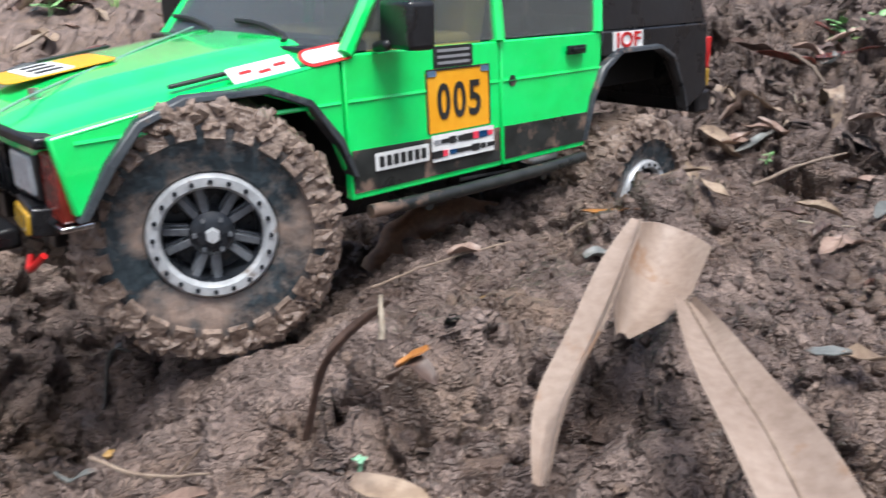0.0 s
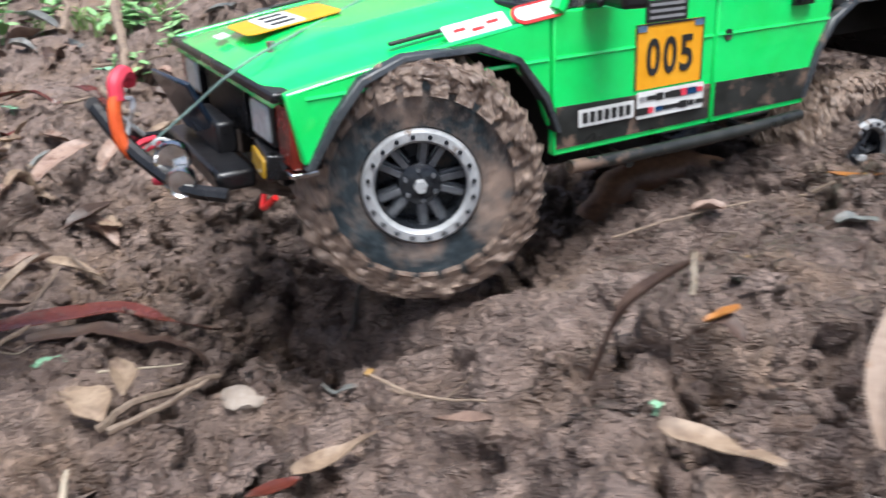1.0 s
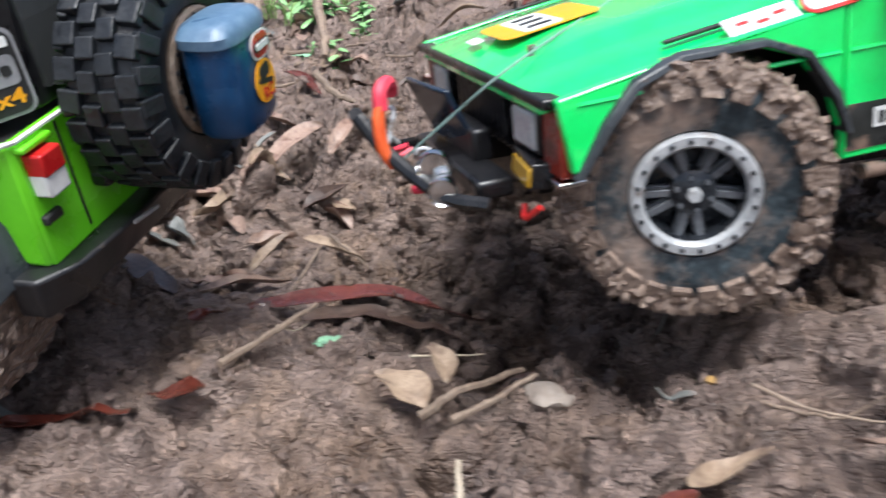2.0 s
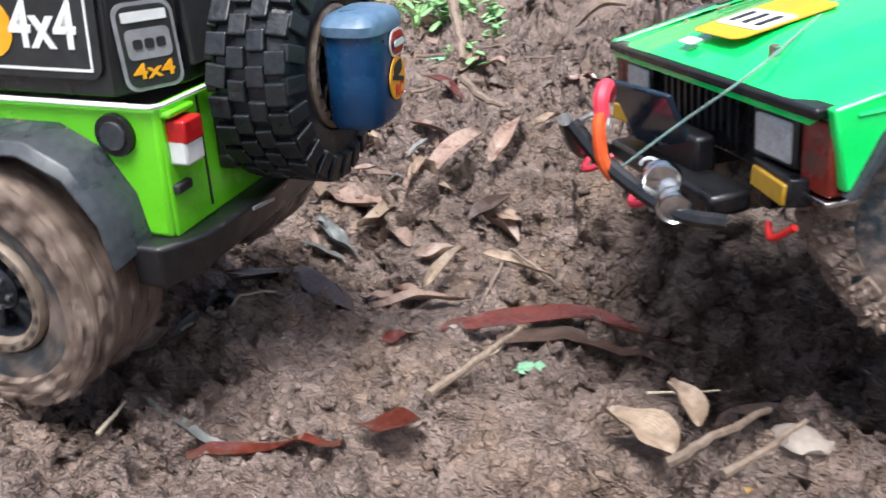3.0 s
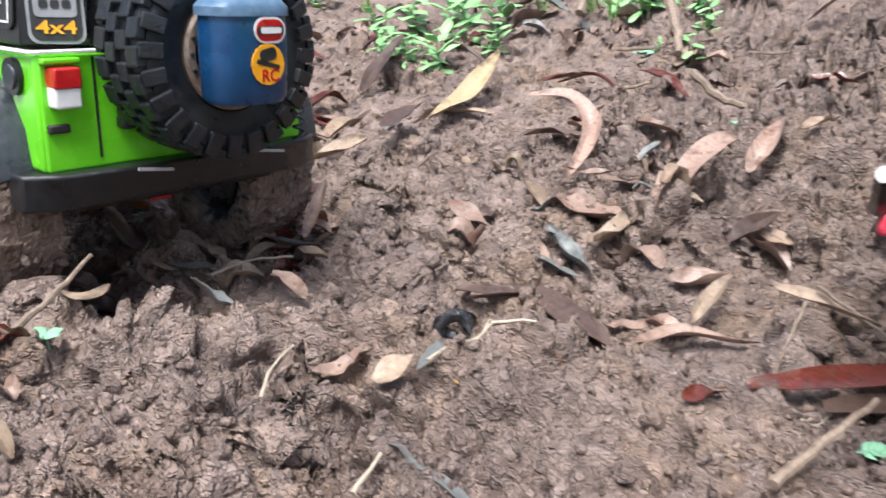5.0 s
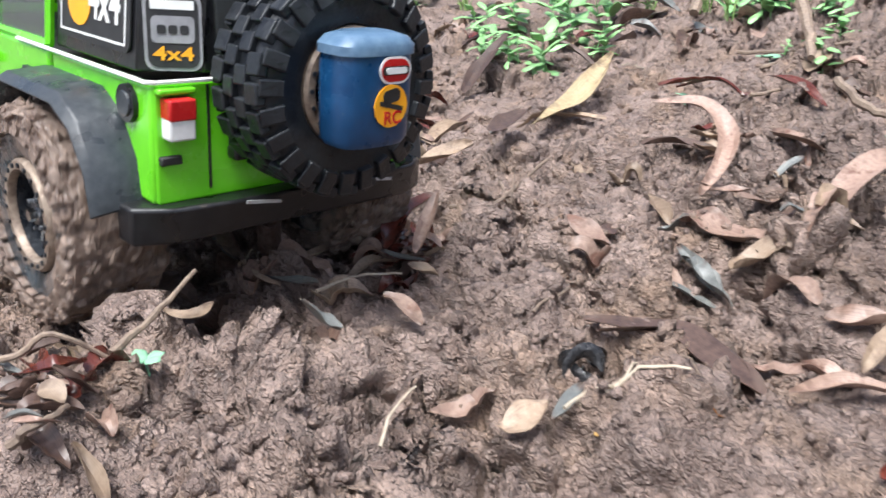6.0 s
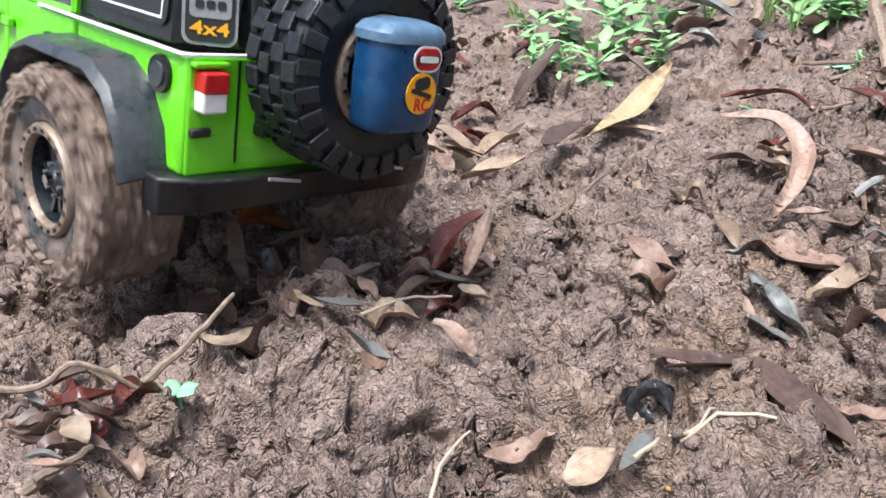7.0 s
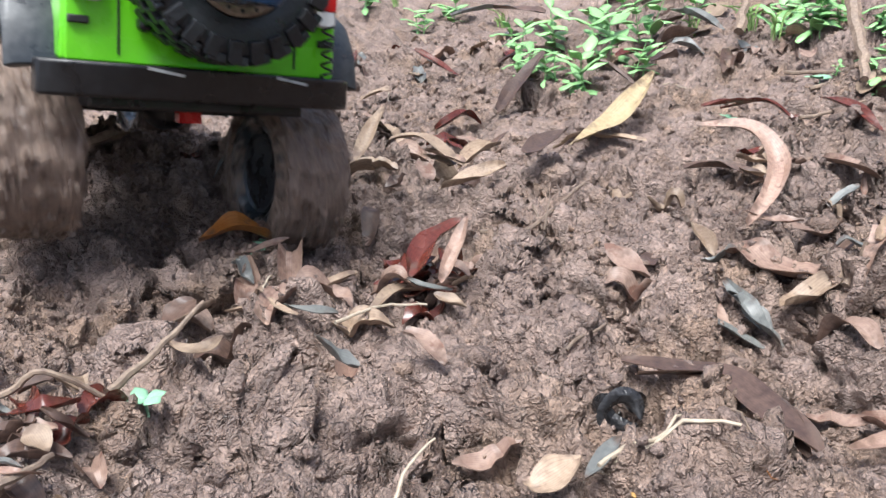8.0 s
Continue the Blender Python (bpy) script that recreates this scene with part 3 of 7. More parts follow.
    lathe(bm, [(0.0214 * q, w * 0.95), (0.0200 * q, w * 0.4), (0.0195 * q, -w * 0.7), (0.0262 * q, -w * 0.85), (0.0262 * q, w * 0.7)], 48)
    part("rim", bm, wheel_mat, wheel)
    bm = bmesh.new()
    bmesh.ops.create_cone(bm, cap_ends=True, segments=40, radius1=0.026 * q, radius2=0.026 * q, depth=0.002, matrix=pose(0, -w * 0.75, 0, 90))
    bmesh.ops.create_cone(bm, cap_ends=True, segments=40, radius1=0.0205 * q, radius2=0.0205 * q, depth=0.002, matrix=pose(0, w * 0.12, 0, 90))
    part("wheel_back", bm, wheel_mat, wheel)
    n = 10
    for i in range(n):
        bm = bmesh.new()
        a = 360 * (i // 2) / 5 + (13 if i % 2 else -13) + 9
        m = pose(0, 0, 0, 0, a, 0)
        block(bm, (0.0145 * q, w * 0.62, 0), (0.014 * q, 0.003 * q, 0.0034 * q), None)
        block(bm, (0.0145 * q, w * 0.45, 0), (0.014 * q, 0.003 * q, 0.0052 * q), None)
        bm.transform(m)
        part("spoke", bm, spoke_mat if style == "cherokee" else wheel_mat, wheel, bevel=0.0004)
    bm = bmesh.new()
    lathe(bm, [(0.0001, w * 0.82), (0.0065 * q, w * 0.82), (0.0098 * q, w * 0.72), (0.0105 * q, w * 0.5), (0.0105 * q, w * 0.2), (0.0001, w * 0.2)], 32)
    hub = part("hub", bm, wheel_mat, wheel)
    bm = bmesh.new()
    for i in range(6):
        a = 2 * math.pi * i / 6
        c = Vector((0.0075 * q * math.cos(a), 0, 0.0075 * q * math.sin(a)))
        rod(bm, c + Vector((0, w * 0.7, 0)), c + Vector((0, w * 0.88, 0)), 0.0011 * q, n=6)
    part("lug_bolts", bm, spoke_mat, hub)["kind"] = "stuff"
    bm = bmesh.new()
    rod(bm, (0, w * 0.7, 0), (0, w * 1.0, 0), 0.0036 * q, 0.003 * q, 6)
    part("wheel_nut", bm, chrome_mat if style == "jeep" else silver_mat, hub)
    return wheel


def mirrored(pts):
    return [(-a, b) for a, b in pts]


def sheet(outline, y, thick, lean=0.0):
    """A panel: an outline of (x, z) at side y, with thickness, leaning inwards as it rises."""
    bm = bmesh.new()
    s = 1 if y > 0 else -1
    prism(bm, outline, y, y - s * thick)
    for v in bm.verts:
        v.co.y -= s * lean * v.co.z
    return bm


def sticker(name, w, h, material, parent, m, label="", corner=0.15, deep=0.0004):
    """A flat vinyl sticker with rounded corners, in its own xy plane."""
    bm = bmesh.new()
    r = min(w, h) * corner
    pts = []
    for cx, cy, a0 in ((w / 2 - r, h / 2 - r, 0), (-w / 2 + r, h / 2 - r, 90), (-w / 2 + r, -h / 2 + r, 180), (w / 2 - r, -h / 2 + r, 270)):
        for j in range(5):
            a = radians(a0 + 22.5 * j)
            pts.append((cx + r * math.cos(a), cy + r * math.sin(a)))
    prism(bm, pts, 0, deep, "z")
    ob = part(name, bm, material, parent, label)
    ob.matrix_basis = m
    return ob


def side_face(x, y, z, turn=0.0):
    """Where a sticker lies on a vehicle's left side: its x runs to the rear, its y up."""
    return Matrix(((-1, 0, 0, x), (0, 0, 1, y), (0, 1, 0, z), (0, 0, 0, 1))) @ pose(0, 0, 0, 0, 0, turn)


def rear_face(x, y, z):
    """On the rear: its x runs to the vehicle's right, its y up, its face to the rear."""
    return Matrix(((0, 0, -1, x), (-1, 0, 0, y), (0, 1, 0, z), (0, 0, 0, 1)))


def build_cherokee():
    car = thing("toy_crawler_truck", "neon green remote-control off-road wagon with muddy wheels on clay", "toy car", group="toy crawlers")
    tilt = pose(0, 0, 0.0065, 0, 2.86, 0)

    def put(name, bm, material, parent=None, label="", **k):
        ob = part(name, bm, material, parent or car, label, **k)
        if parent is None:
            ob.matrix_basis = tilt
        return ob

    G, th, ln = 0.0007, 0.005, 0.05
    Y = 0.0915
    fender = [(0.2085, 0.018), (0.2135, 0.0475), (0.150, 0.0575), (0.085 + G, 0.0655), (0.085 + G, 0.014), (0.092, 0.030), (0.107, 0.047), (0.126, 0.0535), (0.163, 0.0535), (0.181, 0.0475), (0.195, 0.034), (0.2045, 0.018)]
    fdoor = [(0.085 - G, 0.0), (0.085 - G, 0.067), (-0.020 + G, 0.067), (-0.020 + G, 0.0)]
    rdoor = [(-0.020 - G, 0.0), (-0.020 - G, 0.067), (-0.112 + G, 0.067), (-0.112 + G, 0.05), (-0.103, 0.03), (-0.095, 0.0)]
    quarter = [(-0.112 - G, 0.052), (-0.112 - G, 0.067), (-0.238, 0.067), (-0.242, 0.02), (-0.212, 0.008), (-0.204, 0.024), (-0.188, 0.046), (-0.174, 0.053), (-0.126, 0.053)]
    for s in (1, -1):
        f = put("front_fender", sheet(fender, s * Y, th, ln), green_mat, bevel=0.0012)
        put("front_door", sheet(fdoor, s * Y, th, ln), green_mat, bevel=0.0010)
        put("rear_door", sheet(rdoor, s * Y, th, ln), green_mat, bevel=0.0010)
        put("rear_quarter", sheet(quarter, s * Y, th, ln), black_mat, bevel=0.0012, label="black rear quarter panel")
        for x0, x1 in ((0.205, 0.087), (0.083, -0.0185), (-0.0215, -0.110)):
            bm = bmesh.new()
            tube(bm, [(x0, s * (Y - ln * 0.044 - 0.0004), 0.0445 if x0 > 0.1 else 0.046), (x1, s * (Y - ln * 0.046 - 0.0004), 0.046)], 0.0011, 6)
            put("body_crease", bm, green_mat)
        for pts, name in (([(0.083, 0.0035), (0.083, 0.0235), (-0.018, 0.0215), (-0.018, 0.0035)], "sill_band"), ([(-0.022, 0.0035), (-0.022, 0.0215), (-0.098, 0.0205), (-0.0955, 0.0035)], "sill_band")):
            put(name, sheet(pts, s * (Y + 0.0007), 0.002, ln), dirtyband_mat, label="mud-splashed black lower band")
        for arch in ([(0.2085, 0.0165), (0.196, 0.0365), (0.183, 0.0505), (0.163, 0.0575), (0.125, 0.0575), (0.104, 0.050), (0.088, 0.031), (0.0805, 0.012)], [(-0.092, 0.004), (-0.100, 0.03), (-0.110, 0.047), (-0.127, 0.0565), (-0.173, 0.0565), (-0.191, 0.0495), (-0.207, 0.025), (-0.215, 0.008)]):
            bm = bmesh.new()
            inner = [(0.145 + (x - 0.145) * 0.945 if x > 0 else -0.15 + (x + 0.15) * 0.945, z - 0.0032 if z > 0.03 else z) for x, z in arch]
            rings = [[(a[0], s * (Y - 0.004), a[1]), (a[0], s * (Y + 0.0012), a[1] - 0.0006), (b[0], s * (Y + 0.0022), b[1]), (b[0], s * (Y - 0.006), b[1])] for a, b in zip(arch, inner)]
            loft(bm, rings)
            put("wheel_arch_flare", bm, flare_mat, label="dusty black wheel-arch flare", bevel=0.0006)
        for a, b in (((0.082, 0.067), (0.036, 0.126)), ((-0.020, 0.067), (-0.022, 0.126)), ((-0.108, 0.067), (-0.116, 0.126))):
            bm = bmesh.new()
            rod(bm, (a[0], s * 0.0868, a[1]), (b[0], s * 0.0765, b[1]), 0.0038, n=8)
            put("window_pillar", bm, green_mat)
        for pts in ([(0.076, 0.068), (0.034, 0.124), (-0.019, 0.124), (-0.017, 0.068)], [(-0.024, 0.068), (-0.025, 0.124), (-0.112, 0.124), (-0.106, 0.068)]):
            bm = bmesh.new()
            prism(bm, pts, s * 0.0875, s * 0.0865)
            for v in bm.verts:
                v.co.y -= s * 0.17 * (v.co.z - 0.067)
            g = put("side_window", bm, glass_mat)
            g.visible_shadow = False
        bm = bmesh.new()
        prism(bm, [(-0.115, 0.067), (-0.118, 0.126), (-0.225, 0.126), (-0.238, 0.067)], s * 0.0868, s * 0.083)
        for v in bm.verts:
            v.co.y -= s * 0.17 * (v.co.z - 0.067)
        put("cargo_side", bm, black_mat, bevel=0.001)
        bm = bmesh.new()
        block(bm, (-0.084, s * (Y - 0.001), 0.0585), (0.016, 0.003, 0.005))
        block(bm, (-0.084, s * (Y + 0.0012), 0.0585), (0.011, 0.002, 0.0025))
        put("door_handle", bm, black_mat, bevel=0.0006, label="black door handle")
        bm = bmesh.new()
        block(bm, (0.060, s * 0.1045, 0.0795), (0.014, 0.028, 0.021), pose(0, 0, 0, 0, 0, s * -12))
        rod(bm, (0.066, s * 0.088, 0.069), (0.066, s * 0.1, 0.071), 0.0025)
        put("side_mirror", bm, black_mat, bevel=0.006, seg=4, label="black side mirror")
        bm = bmesh.new()
        tube(bm, smooth_path([(0.076, s * 0.094, -0.006), (0.03, s * 0.0955, -0.0065), (-0.04, s * 0.0955, -0.0065), (-0.092, s * 0.093, -0.006)], 4), 0.0034, 10)
        tube(bm, [(0.04, s * 0.097, -0.0095), (0.04, s * 0.04, -0.004)], 0.003, 8)
        tube(bm, [(-0.05, s * 0.097, -0.0095), (-0.05, s * 0.04, -0.004)], 0.003, 8)
        put("rock_slider", bm, dirtyband_mat, label="muddy black sill tube")
        bm = bmesh.new()
        block(bm, (-0.2425, s * 0.0835, 0.046), (0.006, 0.011, 0.022))
        lamp = put("tail_lamp", bm, red_mat, bevel=0.001, label="red and amber tail lamp")
        bm = bmesh.new()
        block(bm, (-0.2428, s * 0.0838, 0.028), (0.006, 0.0112, 0.013))
        part("amber_lens", bm, amber_mat, lamp, "amber lens", bevel=0.001)
    # bonnet with a raised middle and two long creases
    bm = bmesh.new()
    rings = []
    for i in range(11):
        t = i / 10
        x = 0.2155 - 0.1305 * t
        base = 0.0465 + 0.0195 * t ** 0.9
        hw = 0.0815 + 0.0045 * t
        top = []
        for j in range(25):
            y = -hw + 2 * hw * j / 24
            a = abs(y) / hw
            z = base + (0.0015 + 0.003 * min(1, 3 * t)) * (1 - a ** 3)
            z += 0.0026 * min(1, 4 * t) / (1 + math.exp((abs(y) - 0.045 - 0.006 * t) * 1400))
            z -= 0.004 * max(0, a - 0.9) / 0.1
            top.append((x - 0.0015 * a ** 4, y, z))
        rings.append(top + [(x, hw * 0.97, base - 0.006), (x, -hw * 0.97, base - 0.006)])
    loft(bm, rings)
    bonnet = put("bonnet", bm, green_mat, label="glossy neon green bonnet with raised creases")
    for s in (1, -1):
        bm = bmesh.new()
        block(bm, (0.141, s * 0.0755, 0.0615), (0.040, 0.0026, 0.0016), pose(0, 0, 0, 0, 7.5, s * -1.5))
        part("bonnet_vent", bm, ink_mat, bonnet, "black bonnet vent", bevel=0.0005)
    m = pose(0.176, -0.010, 0.0612, 0, 8.6, 0)
    plate = sticker("bonnet_sticker", 0.050, 0.038, yellow_mat, bonnet, m, "orange race sticker with a white centre")
    sticker("sticker_panel", 0.020, 0.034, white_mat, plate, pose(0.004, 0, 0.0004))
    for i in range(3):
        sticker("printed_bar", 0.012, 0.0035, ink_mat, plate, pose(0.004, -0.010 + 0.010 * i, 0.0008), corner=0.05)
    sticker("bonnet_badge", 0.006, 0.012, white_mat, bonnet, pose(0.2055, -0.020, 0.0545, 0, 14, 0), "small white badge")
    bm = bmesh.new()
    rod(bm, (0.197, 0.03, 0.052), (0.197, 0.03, 0.058), 0.0022, n=10)
    part("body_pin", bm, chrome_mat, bonnet)
    a = sticker("fender_sticker", 0.032, 0.0105, white_mat, bonnet, Matrix.Translation((0.122, 0.0835, 0.0628)) @ pose(0, 0, 0, 38, -7.5, 180) , "white sticker with red lettering bars", 0.1)
    for i in range(3):
        sticker("printed_bar", 0.006, 0.0014, red_mat, a, pose(-0.0085 + 0.0085 * i, 0.0012 - 0.0018 * (i % 2), 0.0004), corner=0.1)
    a = sticker("oval_sticker", 0.028, 0.011, red_mat, bonnet, Matrix.Translation((0.0905, 0.0845, 0.0672)) @ pose(0, 0, 0, 38, -6.5, 180), "red and white oval sticker", 0.5)
    sticker("oval_panel", 0.0245, 0.0078, white_mat, a, pose(0, 0, 0.0004), corner=0.5)
    # stickers of the left doors
    def on_side(x, z, up=0.0):
        return tilt @ side_face(x, Y - ln * z + 0.0003 + up, z, 0.0) @ pose(0, 0, 0, -2.86)
    plate = sticker("race_number", 0.0455, 0.0315, yellow_mat, car, on_side(0.0125, 0.0405), "orange race-number sticker with a dark border", 0.06)
    for x, y, w, h in ((0, 0.0153, 0.0455, 0.0009), (-0.0224, 0, 0.0009, 0.0315), (0.0224, 0, 0.0009, 0.0315)):
        sticker("border", w, h, ink_mat, plate, pose(x, y, 0.0004), corner=0.1)
    for i, digit in enumerate("005"):
        words("digit", digit, 0.0245, ink_mat, plate, pose(-0.0112 + 0.0112 * i, -0.0015, 0.0006), width=0.0088)
    sticker("corner_mark", 0.006, 0.003, blue_lid_mat, plate, pose(-0.019, 0.0136, 0.0005), corner=0.3)
    sticker("corner_mark", 0.006, 0.003, blue_lid_mat, plate, pose(0.019, 0.0136, 0.0005), corner=0.3)
    foot = sticker("sponsor_strip", 0.0455, 0.0135, white_mat, car, on_side(0.0112, 0.0172, 0.0012), "strip of small blue, red and black logos", 0.05)
    rnd = random.Random(4)
    for i in range(16):
        sticker("logo_patch", rnd.uniform(0.003, 0.008), rnd.uniform(0.002, 0.0038), rnd.choice((ink_mat, blue_mat, ink_mat, grey_mat, ink_mat, pink_mat)), foot, pose(-0.0195 + 0.0056 * (i % 8), 0.0032 - 0.0062 * (i // 8), 0.0004), corner=0.15)
    top = sticker("team_sticker", 0.0275, 0.0105, ink_mat, car, on_side(0.0155, 0.0618), "dark team sticker with grey lines", 0.06)
    for i in range(3):
        sticker("printed_bar", 0.0225, 0.0014, grey_mat, top, pose(0, 0.003 - 0.003 * i, 0.0004), corner=0.2)
    strip = sticker("name_strip", 0.0345, 0.0085, white_mat, car, on_side(0.0535, 0.0165, 0.0012), "white name strip with black bars", 0.06)
    for i in range(7):
        sticker("printed_bar", 0.003, 0.0052, ink_mat, strip, pose(-0.0135 + 0.0045 * i, 0, 0.0004), corner=0.2)
    club = sticker("club_sticker", 0.0325, 0.0115, white_mat, car, on_side(-0.139, 0.0605), "white sticker with red lettering", 0.04)
    words("lettering", "IOF", 0.0125, red_mat, club, pose(0, 0, 0.0006), width=0.026)
    sticker("screw_plug", 0.006, 0.006, dirtyband_mat, car, on_side(-0.029, 0.0455), "dark round plug", 0.5)
    # front: grille, lamps, bumper and winch
    bm = bmesh.new()
    block(bm, (0.203, 0, 0.0265), (0.012, 0.166, 0.0275))
    face = put("grille_panel", bm, black_mat, bevel=0.0015, label="black grille panel")
    for i in range(11):
        bm = bmesh.new()
        block(bm, (0.2105, -0.030 + 0.006 * i, 0.0275), (0.004, 0.0022, 0.022))
        part("grille_bar", bm, black_mat, face)
    for s in (1, -1):
        bm = bmesh.new()
        block(bm, (0.2105, s * 0.0565, 0.0305), (0.006, 0.027, 0.0190))
        lampf = put("headlamp", bm, black_mat, bevel=0.001, label="square headlamp in a black bezel")
        bm = bmesh.new()
        block(bm, (0.2125, s * 0.0565, 0.0305), (0.0045, 0.0225, 0.0160))
        part("lens", bm, lens_mat, lampf, "clear headlamp lens", bevel=0.0015)
        bm = bmesh.new()
        block(bm, (0.2125, s * 0.061, 0.0145), (0.010, 0.030, 0.0110), pose(0, 0, 0, 0, -6, s * -8))
        lampt = put("turn_lamp", bm, black_mat, bevel=0.001)
        bm = bmesh.new()
        block(bm, (0.2175, s * 0.061, 0.0140), (0.003, 0.026, 0.0082), pose(0, 0, 0, 0, -6, s * -8))
        part("lens", bm, amber_mat, lampt, "amber lens", bevel=0.0008)
        bm = bmesh.new()
        block(bm, (0.2065, s * 0.0785, 0.0285), (0.011, 0.0165, 0.0265))
        put("corner_lamp", bm, dark_red_mat, bevel=0.0012, label="dark red corner lamp")
        bm = bmesh.new()
        block(bm, (0.2075, s * 0.079, 0.0135), (0.012, 0.018, 0.0022))
        put("chrome_trim", bm, chrome_mat, bevel=0.0005)
        bm = bmesh.new()
        block(bm, (0.2060, s * 0.079, 0.0428), (0.0115, 0.0185, 0.0016))
        put("lamp_trim", bm, flare_mat, bevel=0.0005)
    bm = bmesh.new()
    block(bm, (0.225, 0, 0.003), (0.018, 0.096, 0.009))
    block(bm, (0.219, -0.004, 0.014), (0.010, 0.044, 0.016))
    bumper = put("front_bumper", bm, black_mat, bevel=0.002, label="black steel bumper with a winch")
    bm = bmesh.new()
    block(bm, (0.2285, -0.012, 0.025), (0.0028, 0.046, 0.034), pose(0, 0, 0, 0, 24, 8))
    part("skid_plate", bm, navy_mat, bumper, "glossy scratched dark blue front plate", bevel=0.001)
    bm = bmesh.new()
    block(bm, (0.2125, 0, 0.0452), (0.009, 0.168, 0.0042))
    put("bonnet_lip", bm, black_mat, bevel=0.0012, label="black lip under the bonnet edge")
    for y0, y1 in ((0.045, 0.012), (-0.045, -0.012)):
        bm = bmesh.new()
        tube(bm, smooth_path([(0.232, y0 * 1.25, 0.0), (0.248, y0 * 1.0, 0.004), (0.263, y0 * 0.45, 0.018), (0.272, y0 * 0.1, 0.034)], 5), 0.0034, 8)
        part("bull_bar", bm, black_mat, bumper, "black curved bull bar")
    for y, z, r in ((0.036, 0.004, 0.0082), (0.046, -0.004, 0.0068)):
        bm = bmesh.new()
        lathe(bm, [(0.0001, 0.002), (r * 0.75, 0.0015), (r * 0.9, 0.0028), (r, 0.001), (r * 0.8, -0.007), (0.0001, -0.009)], 24, closed=False)
        bm.transform(pose(0.2485, y, z + 0.0105, 0, 0, -22))
        part("fog_lamp", bm, chrome_mat, bumper, "round chrome spot lamp")
    for y in (0.022, -0.03):
        bm = bmesh.new()
        tube(bm, smooth_path([(0.242, y - 0.004, 0.006), (0.250, y - 0.005, 0.004), (0.255, y, 0.001), (0.250, y + 0.005, 0.003), (0.242, y + 0.004, 0.006)], 5), 0.0016, 8)
        part("shackle", bm, pink_mat, bumper, "red tow shackle")
    bm = bmesh.new()
    tube(bm, smooth_path([(0.262, 0.021, 0.014), (0.266, 0.020, 0.022), (0.266, 0.018, 0.034), (0.264, 0.0165, 0.040)], 5), 0.0029, 8)
    part("winch_hook", bm, orange_mat, bumper, "orange winch hook")
    bm = bmesh.new()
    tube(bm, smooth_path([(0.264, 0.0165, 0.038), (0.263, 0.0145, 0.0455), (0.259, 0.010, 0.0485), (0.256, 0.005, 0.046), (0.256, 0.003, 0.042)], 5), 0.0034, 8)
    part("hook_sleeve", bm, pink_mat, bumper, "pink-red hook sleeve")
    bm = bmesh.new()
    tube(bm, [(0.250 + 0.0042 * math.cos(a), 0.030 + 0.0007 * a, 0.020 - 0.0012 * a + 0.0042 * math.sin(a)) for a in [0.4 * i for i in range(40)]], 0.0008, 6)
    part("spring", bm, silver_mat, bumper, "small coil spring")
    bm = bmesh.new()
    tube(bm, smooth_path([(0.258, 0.012, 0.012), (0.236, 0.026, 0.032), (0.212, 0.041, 0.0525), (0.150, 0.0, 0.064), (0.086, -0.045, 0.074)], 6), 0.0006, 6)
    part("winch_cord", bm, cord_mat, bumper, "thin grey-green cord")
    bm = bmesh.new()
    tube(bm, smooth_path([(0.262, 0.010, 0.020), (0.255, 0.0, 0.034), (0.262, -0.014, 0.028), (0.25, -0.02, 0.012)], 6), 0.0012, 6)
    part("wire_loop", bm, silver_mat, bumper, "loose wire loop")
    bm = bmesh.new()
    tube(bm, smooth_path([(0.218, 0.062, -0.001), (0.221, 0.069, -0.004), (0.218, 0.078, 0.003)], 4), 0.0014, 8)
    part("tow_eye", bm, red_mat, bumper, "red tow eye")
    # cabin, roof, glass
    bm = bmesh.new()
    prism(bm, [(0.038, 0.126), (0.03, 0.132), (-0.22, 0.132), (-0.228, 0.126)], -0.078, 0.078)
    put("roof", bm, green_mat, bevel=0.004, seg=3)
    bm = bmesh.new()
    prism(bm, [(0.0845, 0.069), (0.0385, 0.127), (0.0372, 0.1265), (0.083, 0.0685)], -0.079, 0.079)
    g = put("windscreen", bm, glass_mat)
    g.visible_shadow = False
    for y in (0.05, -0.02):
        bm = bmesh.new()
        tube(bm, smooth_path([(0.090, y, 0.0715), (0.086, y - 0.005, 0.0735), (0.080, y - 0.035, 0.0775), (0.079, y - 0.06, 0.0785)], 4), 0.0013, 6)
        put("wiper", bm, ink_mat)
    bm = bmesh.new()
    block(bm, (0.088, 0, 0.0675), (0.012, 0.165, 0.004))
    put("cowl", bm, black_mat, bevel=0.001)
    bm = bmesh.new()
    block(bm, (-0.01, 0, 0.052), (0.16, 0.155, 0.010))
    put("cabin_floor", bm, black_mat)
    for y in (0.042, -0.042):
        bm = bmesh.new()
        block(bm, (0.0, y, 0.064), (0.05, 0.05, 0.014))
        block(bm, (-0.026, y, 0.086), (0.014, 0.05, 0.05), pose(0, 0, 0, 0, -10))
        put("seat", bm, tan_mat, bevel=0.004, label="tan seat")
    bm = bmesh.new()
    block(bm, (0.07, 0, 0.063), (0.024, 0.15, 0.018))
    put("dashboard", bm, black_mat, bevel=0.003)
    bm = bmesh.new()
    block(bm, (-0.239, 0, 0.04), (0.006, 0.166, 0.056))
    prism(bm, [(-0.226, 0.128), (-0.23, 0.128), (-0.242, 0.067), (-0.237, 0.067)], -0.078, 0.078)
    put("tailgate", bm, black_mat, bevel=0.001)
    bm = bmesh.new()
    block(bm, (-0.25, 0, 0.010), (0.02, 0.17, 0.016))
    put("rear_bumper", bm, black_mat, bevel=0.002)
